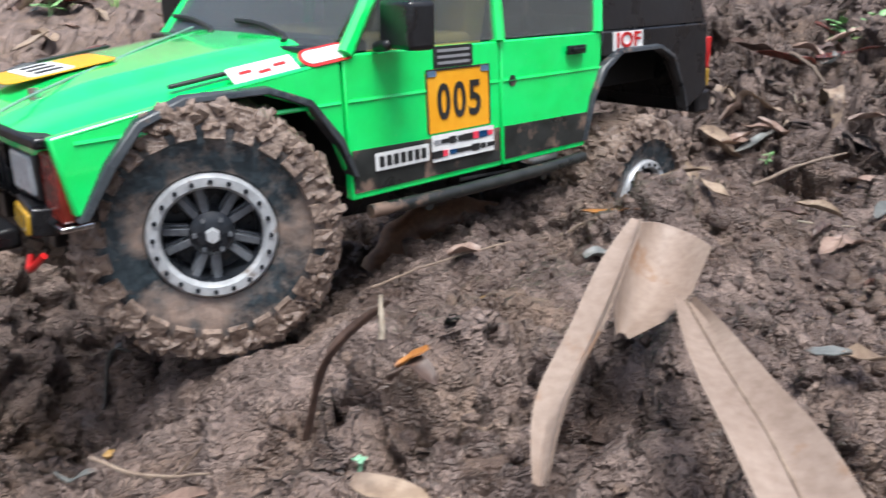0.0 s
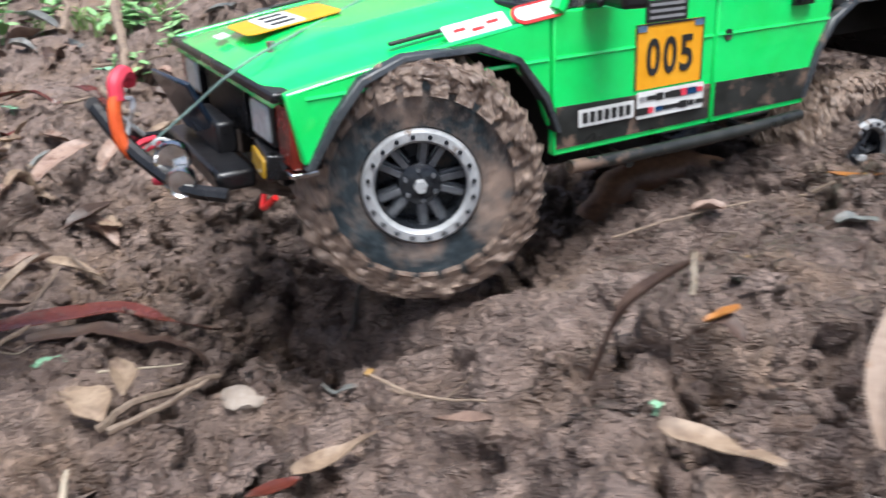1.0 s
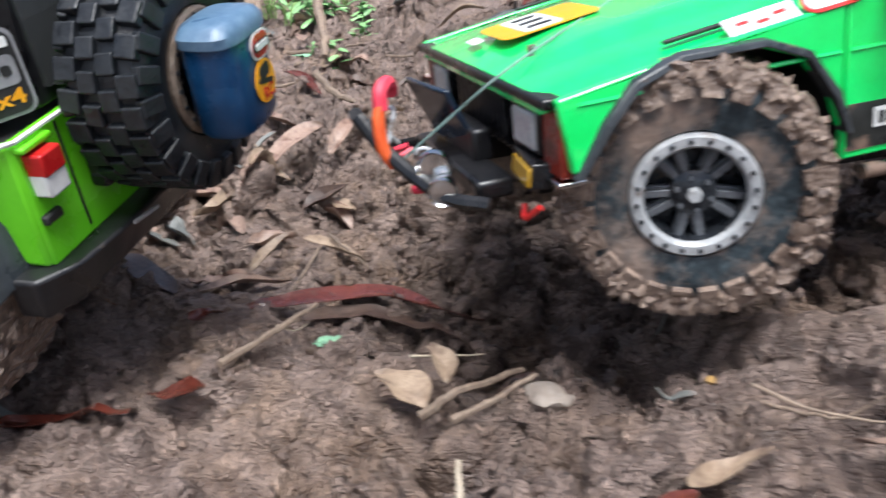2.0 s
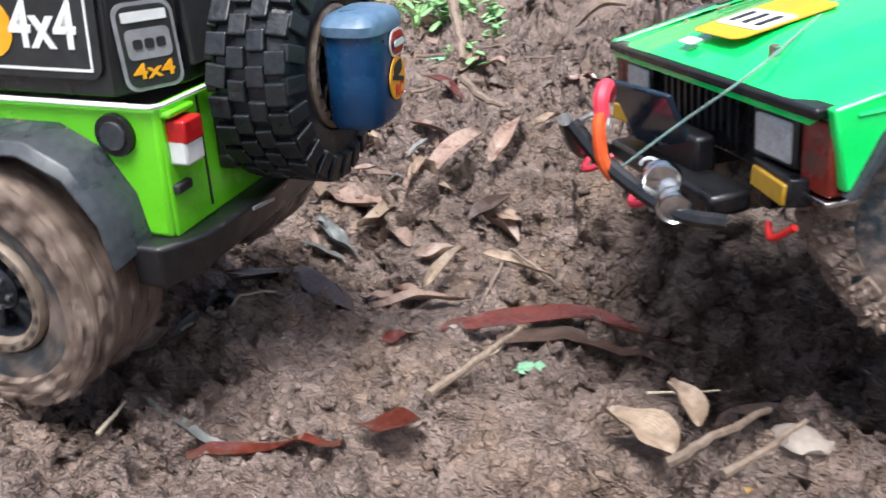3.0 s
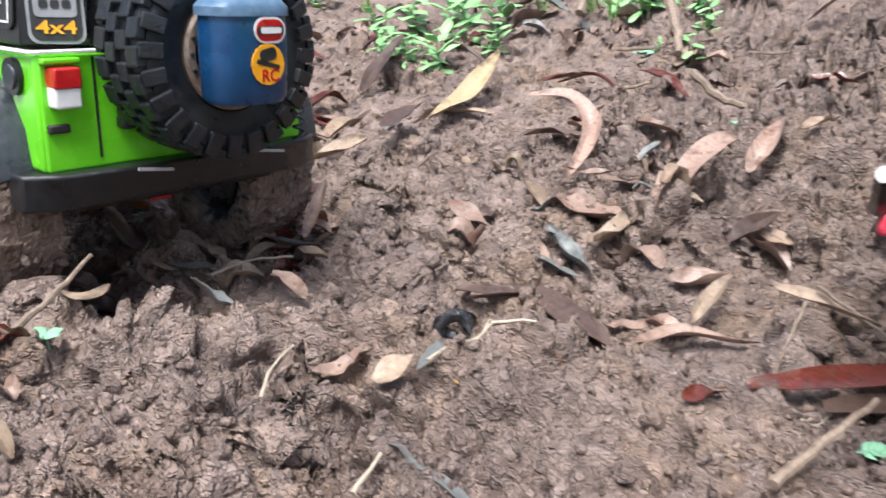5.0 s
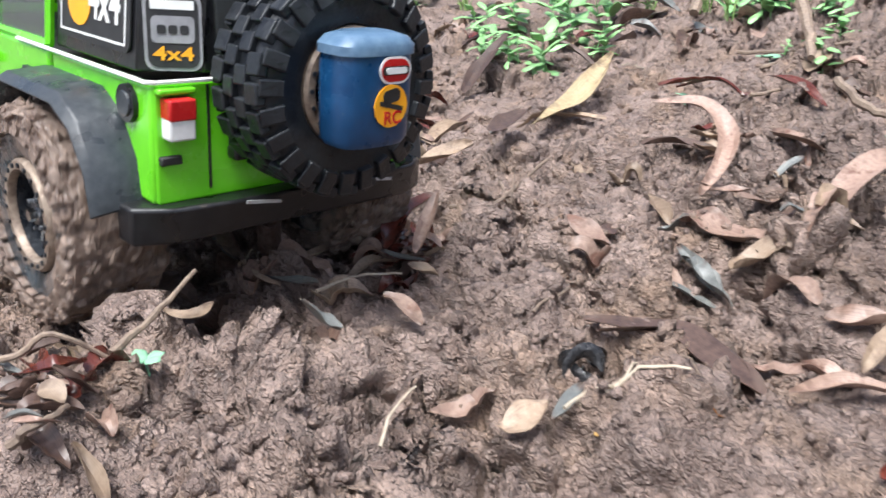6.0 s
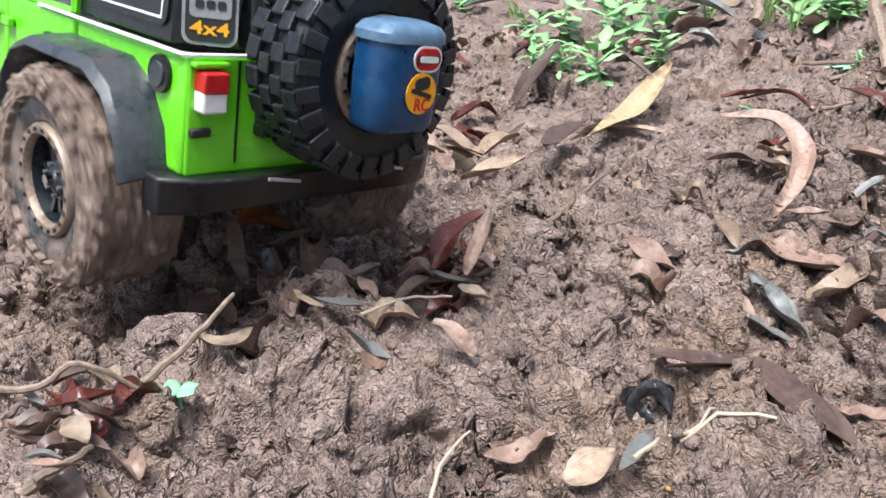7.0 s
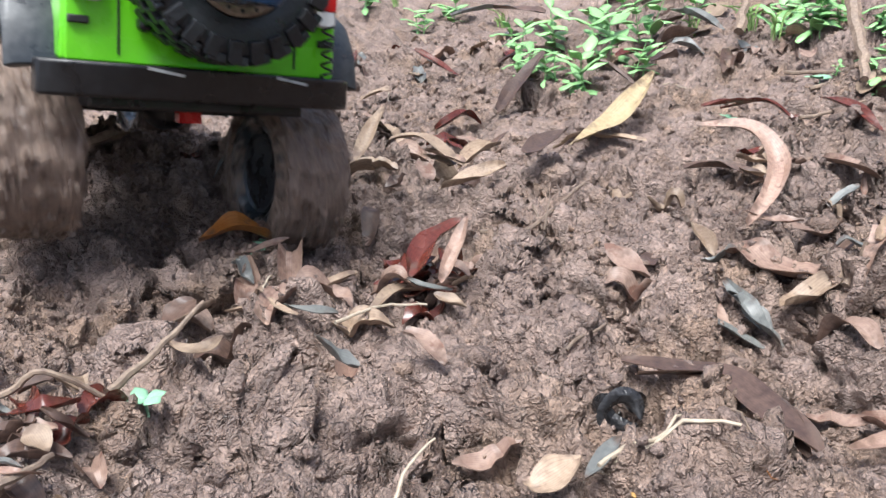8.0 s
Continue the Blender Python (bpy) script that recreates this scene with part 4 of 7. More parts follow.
    # black filler added so panel gaps read dark, and running gear
    bm = bmesh.new()
    block(bm, (0.0, 0, 0.022), (0.16, 0.166, 0.036))
    block(bm, (0.145, 0, 0.028), (0.11, 0.09, 0.036))
    block(bm, (-0.165, 0, 0.04), (0.14, 0.10, 0.03))
    put("gap_filler", bm, ink_mat)
    bm = bmesh.new()
    for s in (1, -1):
        block(bm, (0, s * 0.032, -0.006), (0.40, 0.008, 0.012))
    block(bm, (0.01, 0, -0.016), (0.11, 0.07, 0.014))
    part("chassis", bm, black_mat, car, bevel=0.001)
    for x in (0.158, -0.157):
        bm = bmesh.new()
        rod(bm, (x, -0.075, -0.002), (x, 0.075, -0.002), 0.0075)
        bmesh.ops.create_uvsphere(bm, u_segments=14, v_segments=10, radius=0.017, matrix=pose(x, 0.012, -0.002))
        part("axle", bm, black_mat, car)
        for s in (1, -1):
            bm = bmesh.new()
            rod(bm, (x, s * 0.05, 0.0), (x - math.copysign(0.02, x), s * 0.045, 0.055), 0.006)
            part("shock_absorber", bm, red_mat, car)
            bm = bmesh.new()
            rod(bm, (x, s * 0.04, -0.006), (math.copysign(0.045, x), s * 0.028, -0.014), 0.003)
            part("suspension_link", bm, silver_mat, car)
    wheels = []
    first = build_wheel(car, 0.0525, 0.041, "cherokee")
    for x, y in ((0.151, 0.0795), (-0.157, 0.0785), (0.151, -0.0795), (-0.157, -0.0785)):
        wh = copy_thing(first, Matrix()) if wheels else first
        wheels.append((wh, (x, y, 0.0 if x > 0 else -0.029), 0 if y > 0 else 180))
    return car, wheels


def build_jeep():
    car = thing("toy_crawler_jeep", "lime green and black remote-control jeep with mud-caked wheels", "toy car", group="toy crawlers")

    def put(name, bm, material, parent=None, label="", **k):
        return part(name, bm, material, parent or car, label, **k)

    Y, th, ln = 0.0815, 0.005, 0.02
    G = 0.0007
    quarter = [(-0.2365, 0.022), (-0.238, 0.079), (-0.128 - G, 0.079), (-0.128 - G, 0.066), (-0.19, 0.066), (-0.21, 0.056), (-0.224, 0.022)]
    rdoor = [(-0.128 + G, 0.067), (-0.128 + G, 0.079), (-0.040 - G, 0.079), (-0.040 - G, 0.006), (-0.080, 0.006), (-0.086, 0.04), (-0.100, 0.060)]
    fdoor = [(-0.040 + G, 0.006), (-0.040 + G, 0.079), (0.062, 0.079), (0.062, 0.006)]
    fend = [(0.0635, 0.006), (0.0635, 0.080), (0.21, 0.074), (0.215, 0.03), (0.2, 0.05), (0.11, 0.05), (0.095, 0.01)]
    for s in (1, -1):
        q = put("rear_quarter", sheet(quarter, s * Y, th, ln), lime_mat, bevel=0.0025, seg=3)
        for pts in (rdoor, fdoor):
            d = put("door", sheet(pts, s * (Y + 0.0012), th, ln), lime_mat, bevel=0.0022, seg=3)
            xr = pts[0][0] + 0.015
            bm = bmesh.new()
            block(bm, (xr, s * (Y + 0.003), 0.064), (0.021, 0.004, 0.0065))
            block(bm, (xr + 0.002, s * (Y + 0.0055), 0.064), (0.012, 0.003, 0.0035))
            part("door_handle", bm, black_mat, d, "black door handle", bevel=0.001)
            for z in (0.03, 0.064):
                bm = bmesh.new()
                block(bm, (max(p[0] for p in pts) - 0.006, s * (Y + 0.0025), z), (0.012, 0.004, 0.006))
                part("hinge", bm, lime_mat, d, bevel=0.001)
        put("front_side", sheet(fend, s * Y, th, ln), lime_mat, bevel=0.002)
        bm = bmesh.new()
        rod(bm, (-0.2175, s * (Y - 0.003), 0.067), (-0.2175, s * (Y + 0.0012), 0.067), 0.0092, 0.0088, 24)
        cap = put("fuel_cap", bm, black_mat, label="round black fuel cap")
        bm = bmesh.new()
        rod(bm, (-0.2175, s * (Y + 0.0008), 0.067), (-0.2175, s * (Y + 0.0022), 0.067), 0.0062, 0.0058, 20)
        part("cap_centre", bm, flare_mat, cap)
        bm = bmesh.new()
        arch = [(-0.084, 0.026), (-0.090, 0.048), (-0.104, 0.0635), (-0.124, 0.0705), (-0.19, 0.0705), (-0.209, 0.061), (-0.222, 0.042), (-0.226, 0.020)]
        rings = []
        for x, z in arch:
            d = Vector((x + 0.157, z - 0.012)).normalized() * 0.005
            rings.append([(x, s * (Y - 0.004), z), (x, s * (Y + 0.020), z - 0.002), (x - d.x * 0.4, s * (Y + 0.0245), z - d.y * 0.9 - 0.003), (x - d.x, s * (Y + 0.020), z - d.y - 0.004), (x - d.x, s * (Y - 0.004), z - d.y)])
        loft(bm, rings)
        put("rear_flare", bm, flare_mat, label="grey-black rear wheel flare", bevel=0.0008)
        bm = bmesh.new()
        arch = [(0.09, 0.012), (0.1, 0.052), (0.12, 0.06), (0.2, 0.06), (0.222, 0.045)]
        rings = [[(x, s * 0.06, z), (x, s * 0.106, z - 0.002), (x, s * 0.106, z - 0.006), (x, s * 0.06, z - 0.005)] for x, z in arch]
        loft(bm, rings)
        put("front_flare", bm, flare_mat, bevel=0.0008)
        bm = bmesh.new()
        tube(bm, smooth_path([(0.085, s * 0.088, -0.002), (0.07, s * 0.096, -0.004), (-0.07, s * 0.096, -0.004), (-0.084, s * 0.088, -0.002)], 4), 0.0048, 10)
        put("side_step", bm, silver_mat, label="grey metal side step")
        # tail lamp: red above, clear below
        bm = bmesh.new()
        block(bm, (-0.241, s * 0.0690, 0.0630), (0.010, 0.0130, 0.0190))
        lamp = put("tail_lamp", bm, white_mat, bevel=0.0012, label="red and clear tail lamp on a green corner")
        bm = bmesh.new()
        block(bm, (-0.2418, s * 0.0690, 0.0678), (0.0100, 0.0133, 0.0098))
        part("red_lens", bm, red_mat, lamp, "red lens", bevel=0.001)
        bm = bmesh.new()
        block(bm, (-0.2385, s * 0.0690, 0.0755), (0.008, 0.0185, 0.003))
        part("lamp_hood", bm, lime_mat, lamp, bevel=0.001)
        bm = bmesh.new()
        block(bm, (-0.2388, s * 0.0725, 0.0435), (0.004, 0.0105, 0.0042))
        put("reflector_slot", bm, ink_mat, bevel=0.0008, label="small black reflector")
        # hard top sides
        bm = bmesh.new()
        prism(bm, [(-0.218, 0.081), (-0.216, 0.142), (0.04, 0.142), (0.04, 0.135), (-0.128, 0.135), (-0.128, 0.081)], s * 0.0765, s * 0.071)
        for v in bm.verts:
            v.co.y -= s * 0.1 * (v.co.z - 0.08)
        top = put("hard_top_side", bm, black_mat, bevel=0.001)
        m = Matrix.Translation((0, s * (0.0772 - 0.1 * 0.031), 0)) @ (side_face(-0.174, 0, 0.111) if s > 0 else Matrix(((1, 0, 0, -0.174), (0, 0, -1, 0), (0, 1, 0, 0.111), (0, 0, 0, 1)))) @ pose(0, 0, 0, -5.7)
        w = sticker("side_window", 0.080, 0.046, ink_mat, car, m, "dark side window with a white outline", 0.12, 0.0008)
        for x, y, ww, hh in ((0, -0.0195, 0.072, 0.0011), (0, 0.0195, 0.072, 0.0011), (-0.0355, 0, 0.0011, 0.038), (0.0355, 0, 0.0011, 0.038)):
            sticker("outline", ww, hh, white_mat, w, pose(x, y, 0.0008), corner=0.3)
        sticker("round_sticker", 0.026, 0.024, yellow_mat, w, pose(-0.014, -0.004, 0.0008), "orange round sticker", 0.5)
        words("lettering", "4x4", 0.026, white_mat, w, pose(0.014, -0.003, 0.0010), width=0.033)
        for pts in ([(-0.124, 0.081), (-0.124, 0.134), (-0.042, 0.134), (-0.042, 0.081)], [(-0.038, 0.081), (-0.038, 0.134), (0.045, 0.134), (0.060, 0.081)]):
            bm = bmesh.new()
            prism(bm, pts, s * 0.0775, s * 0.0765)
            for v in bm.verts:
                v.co.y -= s * 0.1 * (v.co.z - 0.08)
            g = put("door_window", bm, glass_mat)
            g.visible_shadow = False
            bm = bmesh.new()
            tube(bm, [(x, s * (0.0785 - 0.1 * (z - 0.08)), z) for x, z in pts + pts[:1]], 0.0026, 6)
            put("window_frame", bm, lime_mat)
        bm = bmesh.new()
        block(bm, (0.073, s * 0.098, 0.088), (0.008, 0.022, 0.018))
        rod(bm, (0.073, s * 0.08, 0.084), (0.073, s * 0.09, 0.086), 0.003)
        put("side_mirror", bm, black_mat, bevel=0.002)
        bm = bmesh.new()
        tube(bm, [(0.082, s * 0.07, 0.081), (0.05, s * 0.068, 0.138)], 0.004, 8)
        put("windscreen_pillar", bm, lime_mat)
    # belt line, rear panel, hard top
    bm = bmesh.new()
    tube(bm, [(-0.086, 0.0815, 0.0795), (-0.236, 0.0815, 0.0795), (-0.2395, 0.078, 0.0795), (-0.2395, 0.045, 0.0795)], 0.0011, 6)
    put("belt_trim", bm, white_mat, label="pale belt line")
    bm = bmesh.new()
    block(bm, (-0.2355, 0, 0.0505), (0.005, 0.158, 0.057))
    rear = put("rear_panel", bm, lime_mat, bevel=0.0016, seg=3)
    for y in (0.052, -0.052):
        bm = bmesh.new()
        block(bm, (-0.2382, y, 0.052), (0.0008, 0.0012, 0.05))
        part("panel_seam", bm, ink_mat, rear)
    bm = bmesh.new()
    block(bm, (-0.2405, 0.0385, 0.053), (0.006, 0.007, 0.026))
    block(bm, (-0.2425, 0.0375, 0.060), (0.009, 0.011, 0.008))
    block(bm, (-0.2425, 0.0395, 0.044), (0.009, 0.007, 0.007))
    put("tailgate_hinge", bm, black_mat, bevel=0.0018, label="black tailgate hinge")
    bm = bmesh.new()
    prism(bm, [(-0.2325, 0.081), (-0.2295, 0.142), (-0.2245, 0.142), (-0.227, 0.081)], -0.0502, 0.0502)
    put("hard_top_rear", bm, black_mat, bevel=0.001, label="black rear of the hard top")
    bm = bmesh.new()
    prism(bm, [(-0.2345, 0.088), (-0.2318, 0.134), (-0.230, 0.134), (-0.232, 0.088)], -0.043, 0.043)
    put("rear_window", bm, glass_mat)
    for s in (1, -1):
        bm = bmesh.new()
        prism(bm, [(-0.2325, s * 0.050), (-0.2175, s * 0.0765), (-0.2145, s * 0.0725), (-0.2275, s * 0.048)], 0.081, 0.142, "z")
        for v in bm.verts:
            v.co.y -= s * 0.1 * (v.co.z - 0.08)
        put("hard_top_corner", bm, black_mat, bevel=0.001)
    turn = Matrix(((-0.49, 0, -0.872, 0), (-0.872, 0, 0.49, 0), (0, 1, 0, 0), (0, 0, 0, 1)))
    badge = sticker("badge", 0.0255, 0.035, grey_mat, car, Matrix.Translation((-0.2262, 0.0615, 0.0995)) @ turn @ pose(0, 0, 0, -5) @ Matrix.Scale(1.0, 4), "shield-shaped club badge with a vehicle drawing", 0.2, 0.0006)
    sticker("badge_panel", 0.0225, 0.032, ink_mat, badge, pose(0, 0, 0.0006), corner=0.2)
    sticker("badge_panel", 0.019, 0.012, grey_mat, badge, pose(0, 0.001, 0.001), corner=0.2)
    sticker("badge_bar", 0.019, 0.004, white_mat, badge, pose(0, 0.0118, 0.001), corner=0.1)
    for i in range(3):
        sticker("badge_shape", 0.004, 0.004, ink_mat, badge, pose(-0.005 + 0.005 * i, 0.001, 0.0014), corner=0.3)
    words("lettering", "4x4", 0.0085, yellow_mat, badge, pose(0, -0.0100, 0.0012), width=0.018)
    bm = bmesh.new()
    prism(bm, [(-0.229, 0.142), (-0.222, 0.147), (0.04, 0.147), (0.05, 0.14)], -0.070, 0.070)
    put("roof", bm, black_mat, bevel=0.003)
    bm = bmesh.new()
    prism(bm, [(0.081, 0.082), (0.05, 0.14), (0.0485, 0.1395), (0.079, 0.0815)], -0.07, 0.07)
    put("windscreen", bm, glass_mat)
    bm = bmesh.new()
    loft(bm, [[(x, -h, z0), (x, -h, z1), (x, -h * 0.7, z1 + 0.004), (x, 0, z1 + 0.006), (x, h * 0.7, z1 + 0.004), (x, h, z1), (x, h, z0)] for x, h, z0, z1 in ((0.083, 0.076, 0.06, 0.08), (0.16, 0.07, 0.055, 0.078), (0.213, 0.063, 0.03, 0.073))])
    put("bonnet", bm, lime_mat, bevel=0.001)
    bm = bmesh.new()
    block(bm, (0.217, 0, 0.05), (0.006, 0.122, 0.045))
    put("grille_panel", bm, lime_mat, bevel=0.002)
    # rear bumper with recessed lamps
    bm = bmesh.new()
    prism(bm, [(-0.222, 0.0925), (-0.236, 0.0925), (-0.247, 0.076), (-0.251, 0.045), (-0.251, -0.045), (-0.247, -0.076), (-0.236, -0.0925), (-0.222, -0.0925)], 0.0035, 0.0225, "z")
    for v in bm.verts:
        if v.co.z < 0.01:
            v.co.x = max(v.co.x, -0.2435)
    bumper = put("rear_bumper", bm, black_mat, bevel=0.002, seg=3, label="scuffed black rear bumper")
    for y in (0.03, -0.045):
        bm = bmesh.new()
        block(bm, (-0.2512, y, 0.0195), (0.0012, 0.02, 0.0016), pose(0, 0, 0, 8))
        part("bumper_scuff", bm, silver_mat, bumper, "pale scuff")
    bm = bmesh.new()
    tube(bm, [(-0.2475 + 0.0035 * math.cos(a), -0.070 + 0.0035 * math.sin(a), 0.0225 + 0.0011 * a) for a in [0.5 * i for i in range(60)]], 0.0008, 6)
    part("spring", bm, black_mat, bumper, "thin coil spring")
    # spare wheel and blue canister
    carrier = bmesh.new()
    block(carrier, (-0.248, -0.008, 0.088), (0.02, 0.05, 0.03))
    put("spare_carrier", carrier, black_mat, bevel=0.002)
    spare = build_wheel(car, 0.0535, 0.037, "spare")
    spare.name = "spare_wheel"
    spare.matrix_basis = pose(-0.2640, 0.001, 0.0795, 0, 0, 90)
    bm = bmesh.new()
    h0, h1 = 0.0575, 0.0995
    ring = []
    for z, k in ((h0, 0.86), (h0 + 0.003, 0.97), (h0 + 0.02, 1.0), (h1 - 0.006, 1.0), (h1 - 0.001, 0.97)):
        pts = []
        for i in range(28):
            a = 2 * math.pi * i / 28
            ca, sa = math.cos(a), math.sin(a)
            pts.append((-0.2980 + 0.0135 * k * math.copysign(abs(ca) ** 0.6, ca), 0.007 + 0.0212 * k * math.copysign(abs(sa) ** 0.6, sa), z))
        ring.append(pts)
    loft(bm, ring)
    can = put("canister", bm, blue_mat, label="dark blue plastic canister strapped to the spare wheel")
    bm = bmesh.new()
    ring = []
    for z, k in ((h1 - 0.001, 1.05), (h1 + 0.003, 1.05), (h1 + 0.0065, 0.9), (h1 + 0.0085, 0.55)):
        ring.append([(-0.2980 + 0.0135 * k * math.copysign(abs(math.cos(a)) ** 0.6, math.cos(a)), 0.007 + 0.0212 * k * math.copysign(abs(math.sin(a)) ** 0.6, math.sin(a)), z) for a in [2 * math.pi * i / 28 for i in range(28)]])
    loft(bm, ring)
    part("lid", bm, blue_lid_mat, can, "dusty lighter blue lid")
    m = rear_face(-0.3118, 0.0020, 0.0922)
    a = sticker("oval_sticker", 0.0185, 0.0120, white_mat, can, m, "red and black oval sticker", 0.5, 0.0006)
    b = sticker("oval_panel", 0.0165, 0.0100, red_mat, a, pose(0, 0, 0.0004), corner=0.5)
    sticker("oval_bar", 0.0155, 0.0038, ink_mat, a, pose(0, 0, 0.0009), corner=0.4)
    sticker("oval_bar", 0.012, 0.0028, white_mat, a, pose(0, 0, 0.0013), corner=0.4)
    a = sticker("round_sticker", 0.0195, 0.0195, yellow_mat, can, rear_face(-0.3121, 0.0040, 0.0765), "orange round sticker with dark drawing", 0.5, 0.0006)
    sticker("drawing", 0.010, 0.006, ink_mat, a, pose(0, 0.0045, 0.0005, 0, 0, 12), corner=0.4)
    sticker("drawing", 0.014, 0.0022, ink_mat, a, pose(0, 0.000, 0.0005, 0, 0, -14), corner=0.4)
    words("lettering", "RC", 0.008, red_mat, a, pose(0.001, -0.0055, 0.0006), width=0.010)
    # added black filler that darkens the gaps between panels, and running gear
    bm = bmesh.new()
    block(bm, (-0.02, 0, 0.042), (0.20, 0.15, 0.066))
    block(bm, (-0.17, 0, 0.068), (0.12, 0.148, 0.016))
    block(bm, (0.15, 0, 0.05), (0.11, 0.09, 0.04))
    put("gap_filler", bm, ink_mat)
    bm = bmesh.new()
    for s in (1, -1):
        block(bm, (0, s * 0.032, 0.014), (0.42, 0.008, 0.014))
    block(bm, (0.0, 0, 0.004), (0.11, 0.07, 0.016))
    block(bm, (-0.215, 0, 0.012), (0.014, 0.09, 0.012))
    part("chassis", bm, black_mat, car, bevel=0.001)
    # Black blocks added under the body so the space there reads dark.
    bm = bmesh.new()
    block(bm, (-0.1, 0, 0.006), (0.25, 0.1, 0.012))
    block(bm, (-0.212, 0, 0.004), (0.03, 0.13, 0.014))
    part("underbody_filler", bm, black_mat, car, "mud-stained black filler under the body", bevel=0.002)
    bm = bmesh.new()
    block(bm, (-0.2, 0.0, 0.0), (0.008, 0.014, 0.022))
    part("tow_block", bm, red_mat, car, "red tow block")
    for x in (0.157, -0.157):
        bm = bmesh.new()
        rod(bm, (x, -0.08, 0), (x, 0.08, 0), 0.008)
        bmesh.ops.create_uvsphere(bm, u_segments=14, v_segments=10, radius=0.019, matrix=pose(x, 0.0, 0))
        part("axle", bm, black_mat, car)
        for s in (1, -1):
            bm = bmesh.new()
            rod(bm, (x, s * 0.052, 0.002), (x + math.copysign(0.02, -x), s * 0.046, 0.062), 0.006)
            part("shock_absorber", bm, black_mat, car)
            bm = bmesh.new()
            rod(bm, (x, s * 0.042, -0.006), (math.copysign(0.045, x), s * 0.028, 0.004), 0.003)
            part("suspension_link", bm, silver_mat, car)
    wheels = []
    first = build_wheel(car, 0.0565, 0.046, "jeep")
    for x, y in ((0.157, 0.087), (-0.157, 0.087), (0.157, -0.087), (-0.157, -0.087)):
        wheels.append((copy_thing(first, Matrix()) if wheels else first, (x, y, 0.0), 0 if y > 0 else 180))
    return car, wheels


cherokee, cherokee_wheels = build_cherokee()
jeep, jeep_wheels = build_jeep()


# ---- litter, plants and loose soil ----
LEAF_STONE = surface("pale_dry_bark", (0.266, 0.215, 0.178), (0.385, 0.326, 0.281), 0.6, scale=60, bump=0.5)
PEBBLE_YELLOW = surface("yellow_clay_pebble", (0.296, 0.163, 0.0444), (0.407, 0.252, 0.0888), 0.6, scale=90, bump=0.5)
PEBBLE_GREY = surface("pale_grey_clay", (0.311, 0.274, 0.244), (0.429, 0.392, 0.355), 0.55, scale=60, bump=0.6)
HUSK = surface("wet_black_husk", (0.01, 0.01, 0.011), (0.04, 0.04, 0.042), 0.25, scale=90, bump=0.6)
LEAF_WORDS = {
    "dry_tan_leaf": "curled dry tan leaf on the clay", "pinkish_dry_leaf": "pinkish-brown dry curled leaf on the clay", "dark_brown_leaf": "dark brown rotting leaf on wet clay",
    "wet_reddish_leaf": "wet dark red leaf pressed into the clay", "yellow_leaf": "pale yellow fallen leaf on the soil", "grey_blue_leaf": "flat grey-blue leaf stuck to the clay", "orange_brown_leaf": "orange-brown fallen leaf on the soil"}
leaf_random = random.Random(11)


def blade(bm, pts, width, cup=0.3, twist=0.0, up=Vector((0, 0, 1)), thick=0.0004, n=6):
    """A leaf blade with thickness along a bent midrib, cupped across, pointed at both ends."""
    path = smooth_path(pts, n)
    rows = []
    m = len(path) - 1
    for i, p in enumerate(path):
        t = i / m
        d = (path[min(i + 1, m)] - path[max(i - 1, 0)]).normalized()
        side = d.cross(up)
        side = side.normalized() if side.length > 1e-4 else d.orthogonal().normalized()
        nrm = side.cross(d).normalized()
        a = twist * (t - 0.5)
        side, nrm = math.cos(a) * side + math.sin(a) * nrm, math.cos(a) * nrm - math.sin(a) * side
        w = width * 0.5 * max(0.05, math.sin(math.pi * min(1, t * 0.92 + 0.05)) ** 0.75) * (1 + 0.05 * math.sin(7 * t + width * 2000))
        row = []
        for s in (-1, -0.5, 0, 0.5, 1):
            ripple = width * (0.10 * math.sin(5 * t + 2 * s + width * 900) + 0.03 * math.sin(15 * t - 3 * s + width * 500))
            row.append(p + side * (w * s) + nrm * (cup * w * (s * s) + ripple * abs(s)))
        rows.append((row, nrm))
    uv = bm.loops.layers.uv.verify()
    place = {}

    topv = [[bm.verts.new(q + nrm * thick / 2) for q in row] for row, nrm in rows]
    lowv = [[bm.verts.new(q - nrm * thick / 2) for q in row] for row, nrm in rows]
    for side_rows in (topv, lowv):
        for i, r in enumerate(side_rows):
            for k, v in enumerate(r):
                place[v] = (k / 4, i / m)
    for i in range(m):
        for k in range(4):
            bm.faces.new((topv[i][k], topv[i][k + 1], topv[i + 1][k + 1], topv[i + 1][k]))
            bm.faces.new((lowv[i][k + 1], lowv[i][k], lowv[i + 1][k], lowv[i + 1][k + 1]))
        bm.faces.new((lowv[i][0], topv[i][0], topv[i + 1][0], lowv[i + 1][0]))
        bm.faces.new((topv[i][4], lowv[i][4], lowv[i + 1][4], topv[i + 1][4]))
    for i in (0, m):
        for k in range(4):
            bm.faces.new((topv[i][k], lowv[i][k], lowv[i][k + 1], topv[i][k + 1]))
    for v, at in place.items():
        for c in v.link_loops:
            c[uv].uv = at
    return bm


def above_ground(pts, gap):
    """The points of a smooth line, lifted off the soil where it would sink in."""
    path = smooth_path(pts, 5)
    soil_z = ground_height([p.x for p in path], [p.y for p in path])
    z = [max(p.z, float(h) + gap) for p, h in zip(path, soil_z)]
    z = [max(z[i], 0.25 * z[max(i - 1, 0)] + 0.5 * z[i] + 0.25 * z[min(i + 1, len(z) - 1)]) for i in range(len(z))]
    return [Vector((p.x, p.y, h)) for p, h in zip(path, z)]


